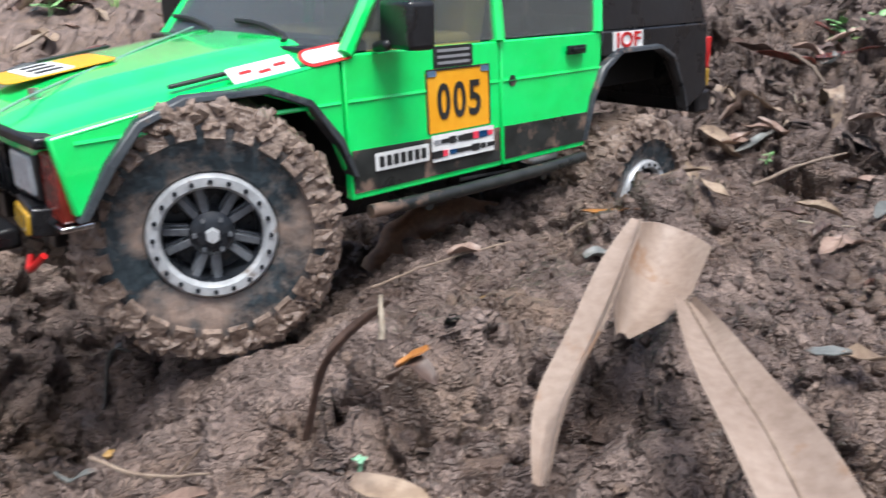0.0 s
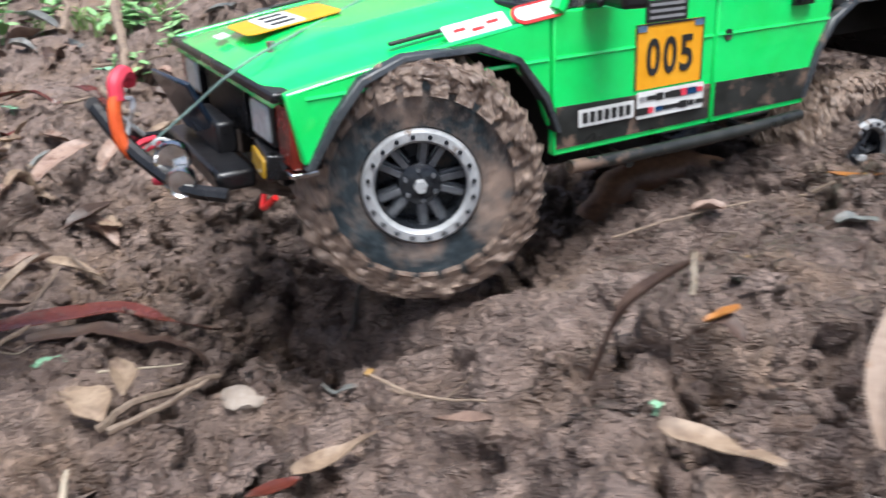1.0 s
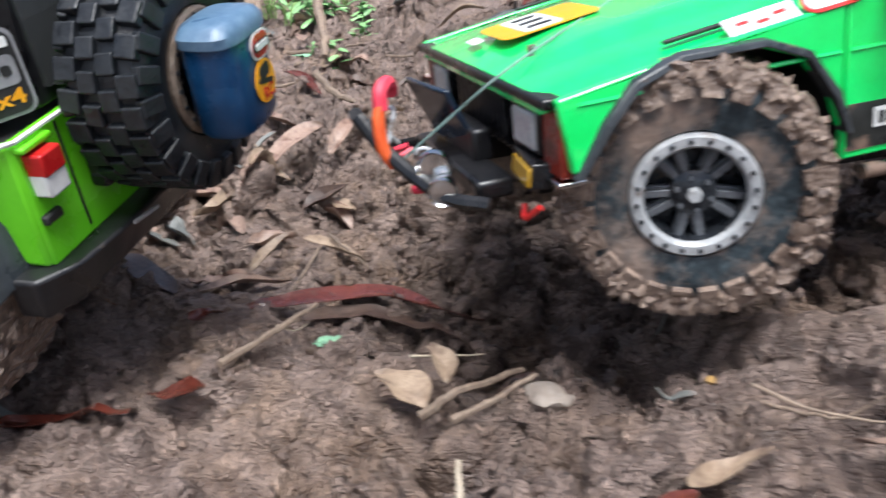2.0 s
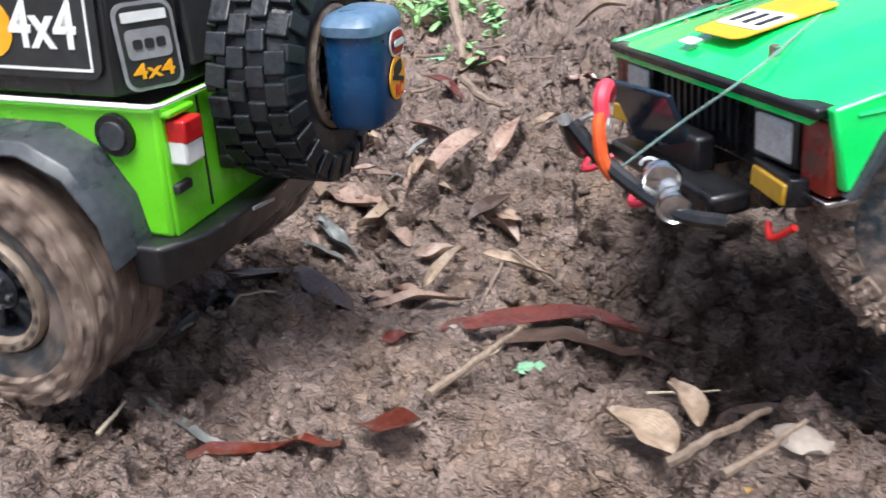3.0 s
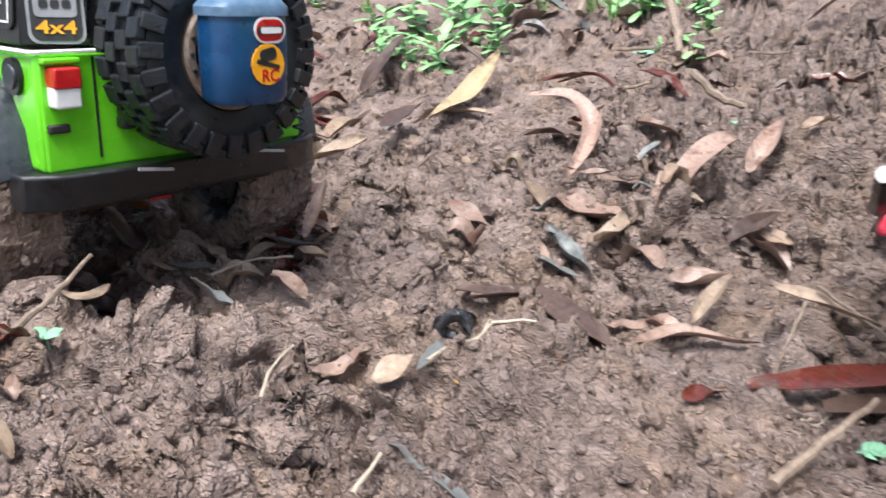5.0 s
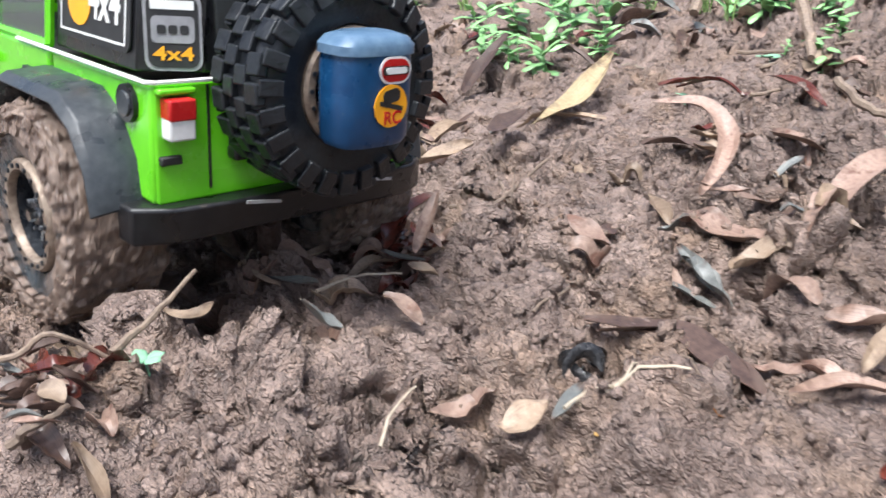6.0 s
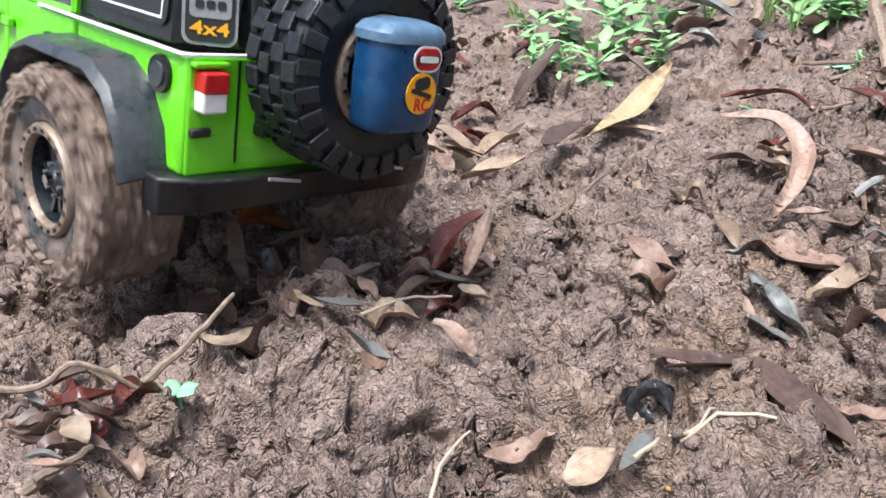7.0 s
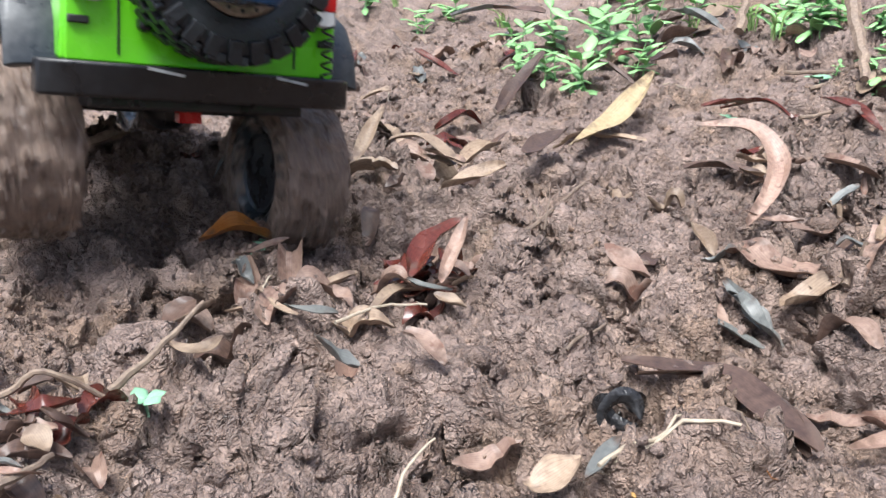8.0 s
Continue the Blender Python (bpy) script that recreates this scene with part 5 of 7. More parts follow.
def fallen_leaf(pts, width, material, cup=0.3, group="fallen leaves"):
    pts = above_ground(pts, 0.0035)
    bm = blade(bmesh.new(), pts, width * 1.25, cup + leaf_random.uniform(-0.1, 0.5), leaf_random.uniform(-0.9, 0.9), n=2)
    return tagged(part("fallen_leaf", bm, material), LEAF_WORDS[material.name], "leaf", group)


def twig(pts, radius, material):
    path = above_ground(pts, radius * 0.7)
    rnd = leaf_random
    path = [p + Vector((rnd.uniform(-1, 1), rnd.uniform(-1, 1), rnd.uniform(-1, 1))) * radius * 0.35 for p in path]
    bm = tube(bmesh.new(), path, [radius * (1 - 0.5 * i / len(path)) * rnd.uniform(0.9, 1.1) for i in range(len(path))], 7)
    pale = material.name == "pale_straw"
    return tagged(part("straw" if pale else "twig", bm, material), "thin pale dry straw lying on the clay" if pale else "grey-brown broken twig lying on the clay", "straw" if pale else "twig", "twigs")


def height(x, y):
    return float(ground_height(x, y))


small_leaf_meshes = {}


def leaf_mesh(material):
    """One small leaf of unit length along x, shared by the plants."""
    if material.name not in small_leaf_meshes:
        bm = blade(bmesh.new(), [(0, 0, 0), (0.35, 0, 0.06), (0.7, 0, 0.05), (1, 0, -0.06)], 0.42, -0.35, 0.0, thick=0.012, n=3)
        me = bpy.data.meshes.new("leaf")
        bmesh.ops.recalc_face_normals(bm, faces=bm.faces)
        bm.to_mesh(me)
        bm.free()
        me.materials.append(material)
        me.shade_smooth()
        small_leaf_meshes[material.name] = me
    return small_leaf_meshes[material.name]


def add_leaf(parent, at, heading, tilt, size, material):
    ob = new("leaf", leaf_mesh(material))
    ob.parent = parent
    ob.matrix_basis = pose(*at, 0, -tilt, heading) @ Matrix.Scale(size, 4)
    return ob


def weed(x, y, size):
    """A young broad-leaved weed: a few thin stems with paired leaves."""
    rnd = random.Random(int(x * 1000) * 31 + int(y * 1000))
    plant = thing("weed", "young green broad-leaved weed growing from the clay bank", "weed", pose(x, y, height(x, y) - 0.002), "weeds")
    for s in range(2 if size > 0.03 else 1):
        lean = Vector((rnd.uniform(-0.35, 0.35), rnd.uniform(-0.35, 0.35), 1)).normalized()
        h = size * rnd.uniform(0.7, 1.15)
        base = Vector((rnd.uniform(-0.2, 0.2) * size, rnd.uniform(-0.2, 0.2) * size, 0))
        pts = [base, base + lean * h * 0.5, base + lean * h + Vector((rnd.uniform(-0.1, 0.1), rnd.uniform(-0.1, 0.1), 0)) * h]
        path = smooth_path(pts, 4)
        part("stem", tube(bmesh.new(), path, [0.0011 - 0.0006 * i / len(path) for i in range(len(path))], 6), GREEN_LEAF, plant)
        turn = rnd.uniform(0, 180)
        for i, p in enumerate(path[2::2]):
            for k in (0, 180):
                add_leaf(plant, p, turn + k + rnd.uniform(-25, 25), rnd.uniform(-25, 35), size * rnd.uniform(0.38, 0.68), GREEN_LEAF)
            turn += 80
    return plant


def grass_tuft(x, y, size):
    """A thin tuft of arching grass blades."""
    rnd = random.Random(int(x * 1000) * 17 + int(y * 1000))
    tuft = thing("grass_tuft", "thin tuft of pale green grass on the bank", "grass", pose(x, y, height(x, y) - 0.003), "grass tufts")
    for i in range(9):
        a, h = rnd.uniform(0, 6.3), size * rnd.uniform(0.6, 1.2)
        out = Vector((math.cos(a), math.sin(a), 0)) * h * rnd.uniform(0.2, 0.7)
        base = Vector((rnd.uniform(-1, 1), rnd.uniform(-1, 1), 0)) * size * 0.15
        bm = blade(bmesh.new(), [base, base + out * 0.3 + Vector((0, 0, h * 0.6)), base + out + Vector((0, 0, h * 0.75))], 0.0035, 0.4, 0.3, up=Vector((math.sin(a), -math.cos(a), 0.2)), n=3)
        part("grass_blade", bm, GRASS, tuft)
    return tuft


GRASS = surface("pale_green_grass", (0.16, 0.3, 0.08), (0.36, 0.5, 0.2), 0.5, scale=60, bump=0.1, random_tint=0.25)


def seedling(x, y, size, kind):
    z = height(x, y)
    rnd = random.Random(int(x * 1e4) + 5)
    if kind == "fern":
        plant = thing("fern_leaflet", "tiny pale green feathery leaf on the clay", "fern", pose(x, y, z + 0.001, 0, 0, rnd.uniform(0, 360)), "seedlings")
        spine = smooth_path([(-size, 0, 0.002), (0, 0, size * 0.35), (size, 0, size * 0.2)], 4)
        part("stem", tube(bmesh.new(), spine, 0.0006, 5), MINT_LEAF, plant)
        for p in spine[1:]:
            for s in (60, -60):
                add_leaf(plant, p, s, rnd.uniform(0, 20), size * 0.75, MINT_LEAF)
    else:
        plant = thing("seedling", "pale green seedling with rounded leaves on the clay", "seedling", pose(x, y, z, 0, 0, rnd.uniform(0, 360)), "seedlings")
        part("stem", tube(bmesh.new(), [(0, 0, -0.002), (0, 0.0005, size * 0.4), (0, 0, size * 0.7)], 0.0007, 6), MINT_LEAF, plant)
        for k in range(4):
            ob = add_leaf(plant, (0, 0, size * 0.7), 90 * k + rnd.uniform(-20, 20), rnd.uniform(0, 25), size * rnd.uniform(0.8, 1.1), MINT_LEAF)
            ob.matrix_basis = ob.matrix_basis @ Matrix.Diagonal((1, 1.9, 1, 1))
    return plant


def stone(x, y, size, material):
    bm = bmesh.new()
    bmesh.ops.create_icosphere(bm, subdivisions=3, radius=1)
    for v in bm.verts:
        v.co *= 1 + 0.35 * noise.noise(v.co * 1.3 + Vector((x * 50, y * 50, 0))) + 0.1 * noise.noise(v.co * 4)
        v.co = Vector((v.co.x * size, v.co.y * size * 0.75, v.co.z * size * 0.5))
    ob = part("pebble", bm, material)
    ob.matrix_basis = pose(x, y, height(x, y) + size * 0.1, 0, 0, x * 700)
    return tagged(ob, "small irregular pale clay pebble on the ground", "pebble", "pebbles")


def curled_husk(x, y, size):
    bm = bmesh.new()
    for k in range(3):
        pts = [(size * (0.2 + 0.75 * math.cos(a + k * 2.1)), size * 0.5 * (k - 1) + size * 0.3 * math.sin(a * 1.3), size * (0.6 + 0.7 * math.sin(a + k * 2.1))) for a in [0.45 * i for i in range(9)]]
        blade(bm, pts, size * 0.8, 0.6, 0.8, up=Vector((0, 1, 0.2)), n=2)
    ob = part("curled_husk", bm, HUSK)
    ob.matrix_basis = pose(x, y, height(x, y) + size * 0.1, 0, 0, 40)
    return tagged(ob, "wet black curled seed husk in the clay", "husk")


def leaf_part(name, pts, width, cup, up, parent):
    return part(name, blade(bmesh.new(), pts, width, cup, 0.5, up=Vector(up), thick=0.0007, n=8), LEAF_BIG, parent)


LEAF_BIG = surface("pale_brown_papery_leaf", (0.2, 0.14, 0.105), (0.315, 0.238, 0.19), 0.55, scale=25, fine=14, bump=0.4, stain=(0.222, 0.126, 0.074), stain_scale=40, stain_cut=0.62, depth=0.001)
folded = thing("large_dry_leaf", "large folded dry tan leaf standing on the clay", "leaf", group="fallen leaves")
leaf_part("blade", [(0.0190, 0.1590, 0.1390), (0.0245, 0.1780, 0.1455), (0.0345, 0.2000, 0.1533), (0.0467, 0.2250, 0.1645), (0.0550, 0.2440, 0.1735)], 0.0125, 0.7, (-0.7, -0.5, 0.5), folded)


def cupped_panel(edges, hollow, thick):
    """A stiff hollow fold of leaf between pairs of edge points, open at its end."""
    bm = bmesh.new()
    rings = []
    for i, (p, q) in enumerate(edges):
        p, q = Vector(p), Vector(q)
        back = Vector((0.1, 1.0, -0.1)) * hollow * min(1.0, 0.3 + 0.25 * i)
        row = [p.lerp(q, k / 8) + back * math.sin(math.pi * k / 8) ** 0.6 for k in range(9)]
        rings.append([v + Vector((0, -thick, 0)) for v in row] + [v + Vector((0, thick, 0)) for v in reversed(row)])
    return loft(bm, rings)


part("cupped_end", cupped_panel((
    ((0.0456, 0.2225, 0.1445), (0.0503, 0.2262, 0.1428)),
    ((0.0466, 0.2317, 0.1502), (0.0624, 0.2346, 0.1448)),
    ((0.0501, 0.2406, 0.1576), (0.0727, 0.2432, 0.1511)),
    ((0.0539, 0.2482, 0.1646), (0.0784, 0.2511, 0.1588)),
    ((0.0563, 0.2528, 0.1687), (0.0811, 0.2553, 0.1615))), 0.021, 0.0004), LEAF_BIG, folded)
pale = thing("large_dry_leaf", "large pale dry leaf lying against the clay mound", "leaf", group="fallen leaves")
leaf_part("blade", [(0.0691, 0.2365, 0.1501), (0.0680, 0.1991, 0.1489), (0.0700, 0.1717, 0.1450), (0.0715, 0.1492, 0.1400), (0.0720, 0.1200, 0.1355), (0.0720, 0.0950, 0.1320)], 0.0200, 0.4, (-0.15, -0.5, 0.85), pale)
part("midrib", tube(bmesh.new(), smooth_path([(0.0691, 0.2365, 0.1506), (0.0680, 0.1991, 0.1494), (0.0700, 0.1717, 0.1455), (0.0710, 0.1492, 0.1405)], 6), 0.0004, 6), TWIG, pale)


loose_leaf = tagged(part("loose_leaf", blade(bmesh.new(), [(-0.03, 0, 0.004), (-0.01, 0.001, 0.0), (0.012, -0.002, 0.001), (0.03, 0, 0.004)], 0.0105, 0.5, 0.7, n=5), LEAF_TAN), "dry grey-tan leaf flicked loose by the wheel", "leaf", "fallen leaves")
fallen_leaf([(-0.860, 0.707, 0.023), (-0.854, 0.780, 0.037), (-0.859, 0.857, 0.075)], 0.0222, LEAF_YELLOW, 0.30)
fallen_leaf([(-0.906, 0.739, 0.006), (-0.861, 0.755, 0.021), (-0.812, 0.767, 0.023)], 0.0095, LEAF_TAN, 0.30)
fallen_leaf([(-1.019, 0.781, 0.026), (-1.028, 0.836, 0.053), (-1.037, 0.892, 0.083)], 0.0199, LEAF_BROWN, 0.30)
fallen_leaf([(-0.826, 0.591, 0.044), (-0.825, 0.621, 0.048), (-0.823, 0.651, 0.055)], 0.0183, LEAF_BROWN, 0.30)
fallen_leaf([(-0.668, 0.589, 0.088), (-0.637, 0.607, 0.084), (-0.615, 0.603, 0.066), (-0.605, 0.576, 0.053), (-0.606, 0.544, 0.038)], 0.0125, LEAF_PINK, 0.30)
fallen_leaf([(-0.622, 0.543, 0.018), (-0.586, 0.533, 0.018), (-0.559, 0.540, 0.017), (-0.543, 0.549, 0.041)], 0.0250, LEAF_PINK, 0.30)
fallen_leaf([(-0.610, 0.549, 0.046), (-0.595, 0.585, 0.029), (-0.574, 0.624, 0.011)], 0.0116, LEAF_PINK, 0.30)
fallen_leaf([(-0.774, 0.845, 0.045), (-0.723, 0.833, 0.059), (-0.693, 0.841, 0.038)], 0.0086, LEAF_RED, 0.30)
fallen_leaf([(-0.597, 0.500, 0.017), (-0.570, 0.480, 0.008), (-0.553, 0.485, -0.010)], 0.0096, LEAF_GREY, 0.30)
fallen_leaf([(-0.630, 0.535, 0.011), (-0.607, 0.534, 0.011)], 0.0101, LEAF_GREY, 0.30)
fallen_leaf([(-0.587, 0.461, 0.008), (-0.559, 0.475, -0.006)], 0.0082, LEAF_GREY, 0.30)
fallen_leaf([(-0.577, 0.369, 0.017), (-0.556, 0.397, 0.012), (-0.530, 0.401, 0.008), (-0.514, 0.397, 0.003), (-0.500, 0.387, -0.004)], 0.0104, LEAF_BROWN, 0.15)
fallen_leaf([(-0.521, 0.431, -0.018), (-0.508, 0.436, -0.016), (-0.491, 0.442, -0.007)], 0.0094, LEAF_PINK, 0.30)
fallen_leaf([(-0.501, 0.323, 0.022), (-0.492, 0.330, 0.013)], 0.0043, LEAF_ORANGE, 0.30)
fallen_leaf([(-0.556, 0.258, 0.024), (-0.550, 0.268, 0.027), (-0.548, 0.283, 0.030)], 0.0115, LEAF_TAN, 0.30)
fallen_leaf([(-0.542, 0.277, 0.026), (-0.543, 0.302, 0.031)], 0.0054, LEAF_GREY, 0.30)
fallen_leaf([(-0.664, 0.248, 0.057), (-0.660, 0.256, 0.043), (-0.656, 0.265, 0.037)], 0.0107, LEAF_GREY, 0.30)
fallen_leaf([(-0.663, 0.299, 0.040), (-0.650, 0.300, 0.038), (-0.633, 0.297, 0.033)], 0.0088, LEAF_PINK, 0.30)
fallen_leaf([(-0.741, 0.375, 0.022), (-0.748, 0.400, 0.034), (-0.747, 0.432, 0.042)], 0.0153, LEAF_RED, 0.30)
fallen_leaf([(-0.703, 0.364, 0.032), (-0.711, 0.386, 0.044), (-0.720, 0.406, 0.058)], 0.0084, LEAF_PINK, 0.30)
fallen_leaf([(-0.746, 0.365, 0.016), (-0.749, 0.384, 0.022), (-0.748, 0.405, 0.025)], 0.0118, LEAF_RED, 0.30)
fallen_leaf([(-0.735, 0.365, 0.012), (-0.734, 0.384, 0.012), (-0.704, 0.378, 0.023)], 0.0089, LEAF_RED, 0.30)
fallen_leaf([(-0.740, 0.338, 0.010), (-0.742, 0.362, 0.016), (-0.737, 0.382, 0.012)], 0.0067, LEAF_TAN, 0.30)
fallen_leaf([(-0.768, 0.340, 0.018), (-0.757, 0.337, 0.014)], 0.0082, LEAF_PINK, 0.30)
fallen_leaf([(-1.046, 0.704, 0.016), (-1.044, 0.750, 0.025), (-1.035, 0.769, 0.012)], 0.0154, LEAF_RED, 0.30)
fallen_leaf([(-1.017, 0.693, 0.015), (-0.979, 0.697, 0.015)], 0.0098, LEAF_PINK, 0.30)
fallen_leaf([(-0.690, 0.130, 0.062), (-0.673, 0.139, 0.068), (-0.679, 0.153, 0.062)], 0.0061, LEAF_RED, 0.30)
fallen_leaf([(-0.688, 0.119, 0.058), (-0.679, 0.130, 0.061)], 0.0067, LEAF_BROWN, 0.30)
fallen_leaf([(-0.660, 0.130, 0.071), (-0.647, 0.130, 0.067)], 0.0072, LEAF_TAN, 0.30)
fallen_leaf([(-0.701, 0.139, 0.063), (-0.705, 0.155, 0.063)], 0.0047, LEAF_BROWN, 0.30)
fallen_leaf([(-0.714, 0.204, 0.054), (-0.696, 0.211, 0.054), (-0.697, 0.223, 0.056)], 0.0063, LEAF_TAN, 0.30)
fallen_leaf([(-0.877, 0.310, 0.033), (-0.866, 0.333, 0.038), (-0.862, 0.356, 0.025)], 0.0168, LEAF_ORANGE, 0.30)
fallen_leaf([(-0.961, 0.559, 0.045), (-0.925, 0.569, 0.048), (-0.870, 0.566, 0.030)], 0.0139, LEAF_TAN, 0.30)
fallen_leaf([(-0.886, 0.523, 0.042), (-0.864, 0.518, 0.030)], 0.0132, LEAF_PINK, 0.30)
fallen_leaf([(-0.859, 0.522, 0.023), (-0.855, 0.553, 0.023), (-0.844, 0.589, 0.031)], 0.0161, LEAF_TAN, 0.30)
fallen_leaf([(-0.975, 0.527, 0.026), (-1.000, 0.589, 0.068)], 0.0127, LEAF_TAN, 0.30)
fallen_leaf([(-0.848, 0.430, 0.000), (-0.866, 0.456, 0.021)], 0.0112, LEAF_BROWN, 0.30)
fallen_leaf([(-0.813, 0.247, 0.014), (-0.819, 0.272, 0.021)], 0.0163, LEAF_BROWN, 0.30)
fallen_leaf([(-0.803, 0.339, 0.006), (-0.772, 0.355, 0.019)], 0.0080, LEAF_PINK, 0.30)
fallen_leaf([(-0.746, 0.321, 0.034), (-0.726, 0.317, 0.025)], 0.0069, LEAF_PINK, 0.30)
fallen_leaf([(-0.787, 0.828, 0.049), (-0.736, 0.831, 0.060)], 0.0077, LEAF_RED, 0.30)
fallen_leaf([(-1.047, 1.410, 0.107), (-1.047, 1.337, 0.078)], 0.0259, LEAF_TAN, 0.30)
fallen_leaf([(-1.034, 1.224, 0.057), (-1.024, 1.310, 0.076)], 0.0227, LEAF_TAN, 0.30)
fallen_leaf([(-1.002, 1.002, 0.066), (-0.986, 1.075, 0.067)], 0.0135, LEAF_RED, 0.30)
fallen_leaf([(-0.789, 1.081, 0.069), (-0.785, 1.105, 0.074)], 0.0179, LEAF_PINK, 0.30)
fallen_leaf([(-0.676, 0.946, 0.055), (-0.667, 0.994, 0.063)], 0.0196, LEAF_TAN, 0.30)
fallen_leaf([(-1.050, 0.304, 0.071), (-1.054, 0.354, 0.077)], 0.0117, LEAF_TAN, 0.30)
fallen_leaf([(-1.209, 0.732, 0.030), (-1.205, 0.778, 0.039)], 0.0146, LEAF_TAN, 0.30)
fallen_leaf([(-0.411, 0.349, 0.023), (-0.383, 0.373, 0.023), (-0.350, 0.402, 0.019), (-0.314, 0.399, 0.017), (-0.288, 0.424, -0.003)], 0.0129, LEAF_RED, 0.20)
fallen_leaf([(-0.381, 0.359, 0.017), (-0.354, 0.383, 0.011), (-0.323, 0.384, 0.010), (-0.285, 0.397, -0.014)], 0.0141, LEAF_BROWN, 0.20)
fallen_leaf([(-0.299, 0.283, 0.038), (-0.281, 0.278, 0.038), (-0.267, 0.269, 0.035)], 0.0160, LEAF_TAN, 0.30)
fallen_leaf([(-0.276, 0.295, 0.051), (-0.265, 0.287, 0.047), (-0.259, 0.277, 0.045)], 0.0095, LEAF_TAN, 0.30)
fallen_leaf([(-0.485, 0.221, 0.002), (-0.452, 0.230, 0.005), (-0.406, 0.238, 0.019)], 0.0088, LEAF_RED, 0.30)
fallen_leaf([(-0.531, 0.233, 0.007), (-0.495, 0.230, 0.007), (-0.469, 0.237, 0.002)], 0.0043, LEAF_GREY, 0.30)
fallen_leaf([(-0.465, 0.430, 0.004), (-0.461, 0.453, 0.011), (-0.457, 0.474, 0.019)], 0.0091, LEAF_TAN, 0.30)
fallen_leaf([(-0.526, 0.517, 0.020), (-0.525, 0.563, 0.042), (-0.517, 0.603, 0.059), (-0.505, 0.625, 0.063)], 0.0160, LEAF_PINK, 0.30)
fallen_leaf([(-0.491, 0.608, 0.041), (-0.483, 0.627, 0.059), (-0.483, 0.671, 0.071)], 0.0125, LEAF_PINK, 0.30)
fallen_leaf([(-0.430, 0.317, 0.029), (-0.416, 0.332, 0.021)], 0.0079, LEAF_RED, 0.30)
fallen_leaf([(-0.489, 0.403, -0.003), (-0.466, 0.427, -0.002), (-0.424, 0.418, 0.004)], 0.0074, LEAF_PINK, 0.30)
fallen_leaf([(-0.588, 0.487, 0.015), (-0.559, 0.484, -0.001)], 0.0115, LEAF_GREY, 0.30)
fallen_leaf([(-0.589, 0.375, 0.018), (-0.556, 0.400, 0.012), (-0.517, 0.395, 0.007), (-0.496, 0.387, 0.001)], 0.0161, LEAF_BROWN, 0.15)
fallen_leaf([(-0.153, 0.221, 0.060), (-0.141, 0.236, 0.057), (-0.126, 0.244, 0.066)], 0.0079, LEAF_TAN, 0.30)
fallen_leaf([(-0.163, 0.203, 0.061), (-0.149, 0.220, 0.058)], 0.0051, LEAF_RED, 0.30)
fallen_leaf([(-0.263, 0.379, -0.023), (-0.249, 0.401, -0.024), (-0.225, 0.407, -0.019)], 0.0098, LEAF_PINK, 0.30)
fallen_leaf([(-0.179, 0.364, 0.013), (-0.158, 0.361, 0.050)], 0.0063, LEAF_GREY, 0.30)
fallen_leaf([(-0.171, 0.301, 0.040), (-0.154, 0.303, 0.041)], 0.0037, LEAF_GREY, 0.30)
fallen_leaf([(-0.371, 0.426, 0.029), (-0.426, 0.444, 0.031)], 0.0077, LEAF_TAN, 0.30)
fallen_leaf([(-0.103, 0.239, 0.077), (-0.080, 0.231, 0.086)], 0.0050, LEAF_PINK, 0.30)
fallen_leaf([(-0.561, 0.499, 0.011), (-0.552, 0.518, 0.011), (-0.535, 0.531, 0.030)], 0.0157, LEAF_TAN, 0.30)
fallen_leaf([(-0.408, 0.254, 0.020), (-0.375, 0.255, 0.031)], 0.0114, LEAF_RED, 0.30)
fallen_leaf([(-0.047, 0.231, 0.104), (-0.037, 0.229, 0.135), (-0.018, 0.223, 0.156)], 0.0064, LEAF_BROWN, 0.30)
fallen_leaf([(-0.018, 0.209, 0.138), (-0.011, 0.207, 0.144), (-0.005, 0.204, 0.139)], 0.0053, LEAF_BROWN, 0.30)
fallen_leaf([(-0.005, 0.373, 0.119), (0.011, 0.379, 0.120)], 0.0091, LEAF_PINK, 0.30)
fallen_leaf([(0.061, 0.376, 0.113), (0.078, 0.374, 0.120)], 0.0092, LEAF_GREY, 0.30)
fallen_leaf([(0.341, 0.723, 0.124), (0.368, 0.714, 0.130)], 0.0089, LEAF_PINK, 0.30)
fallen_leaf([(0.214, 0.725, 0.119), (0.222, 0.693, 0.110), (0.237, 0.680, 0.091)], 0.0133, LEAF_TAN, 0.30)
fallen_leaf([(0.133, 0.445, 0.137), (0.144, 0.430, 0.132)], 0.0066, LEAF_TAN, 0.30)
fallen_leaf([(0.110, 0.245, 0.130), (0.121, 0.237, 0.133)], 0.0052, LEAF_GREY, 0.30)
fallen_leaf([(0.168, 0.368, 0.120), (0.183, 0.380, 0.125)], 0.0063, LEAF_PINK, 0.30)
fallen_leaf([(-0.027, 0.192, 0.118), (-0.012, 0.184, 0.118), (0.004, 0.177, 0.120)], 0.0082, LEAF_TAN, 0.30)
fallen_leaf([(0.269, 0.560, 0.109), (0.284, 0.542, 0.109)], 0.0106, LEAF_PINK, 0.30)
fallen_leaf([(0.065, 0.421, 0.127), (0.091, 0.401, 0.130)], 0.0051, LEAF_ORANGE, 0.30)
fallen_leaf([(-0.245, 0.404, -0.031), (-0.217, 0.395, -0.023)], 0.0072, LEAF_GREY, 0.30)
fallen_leaf([(0.118, 0.237, 0.132), (0.137, 0.246, 0.126)], 0.0062, LEAF_TAN, 0.30)
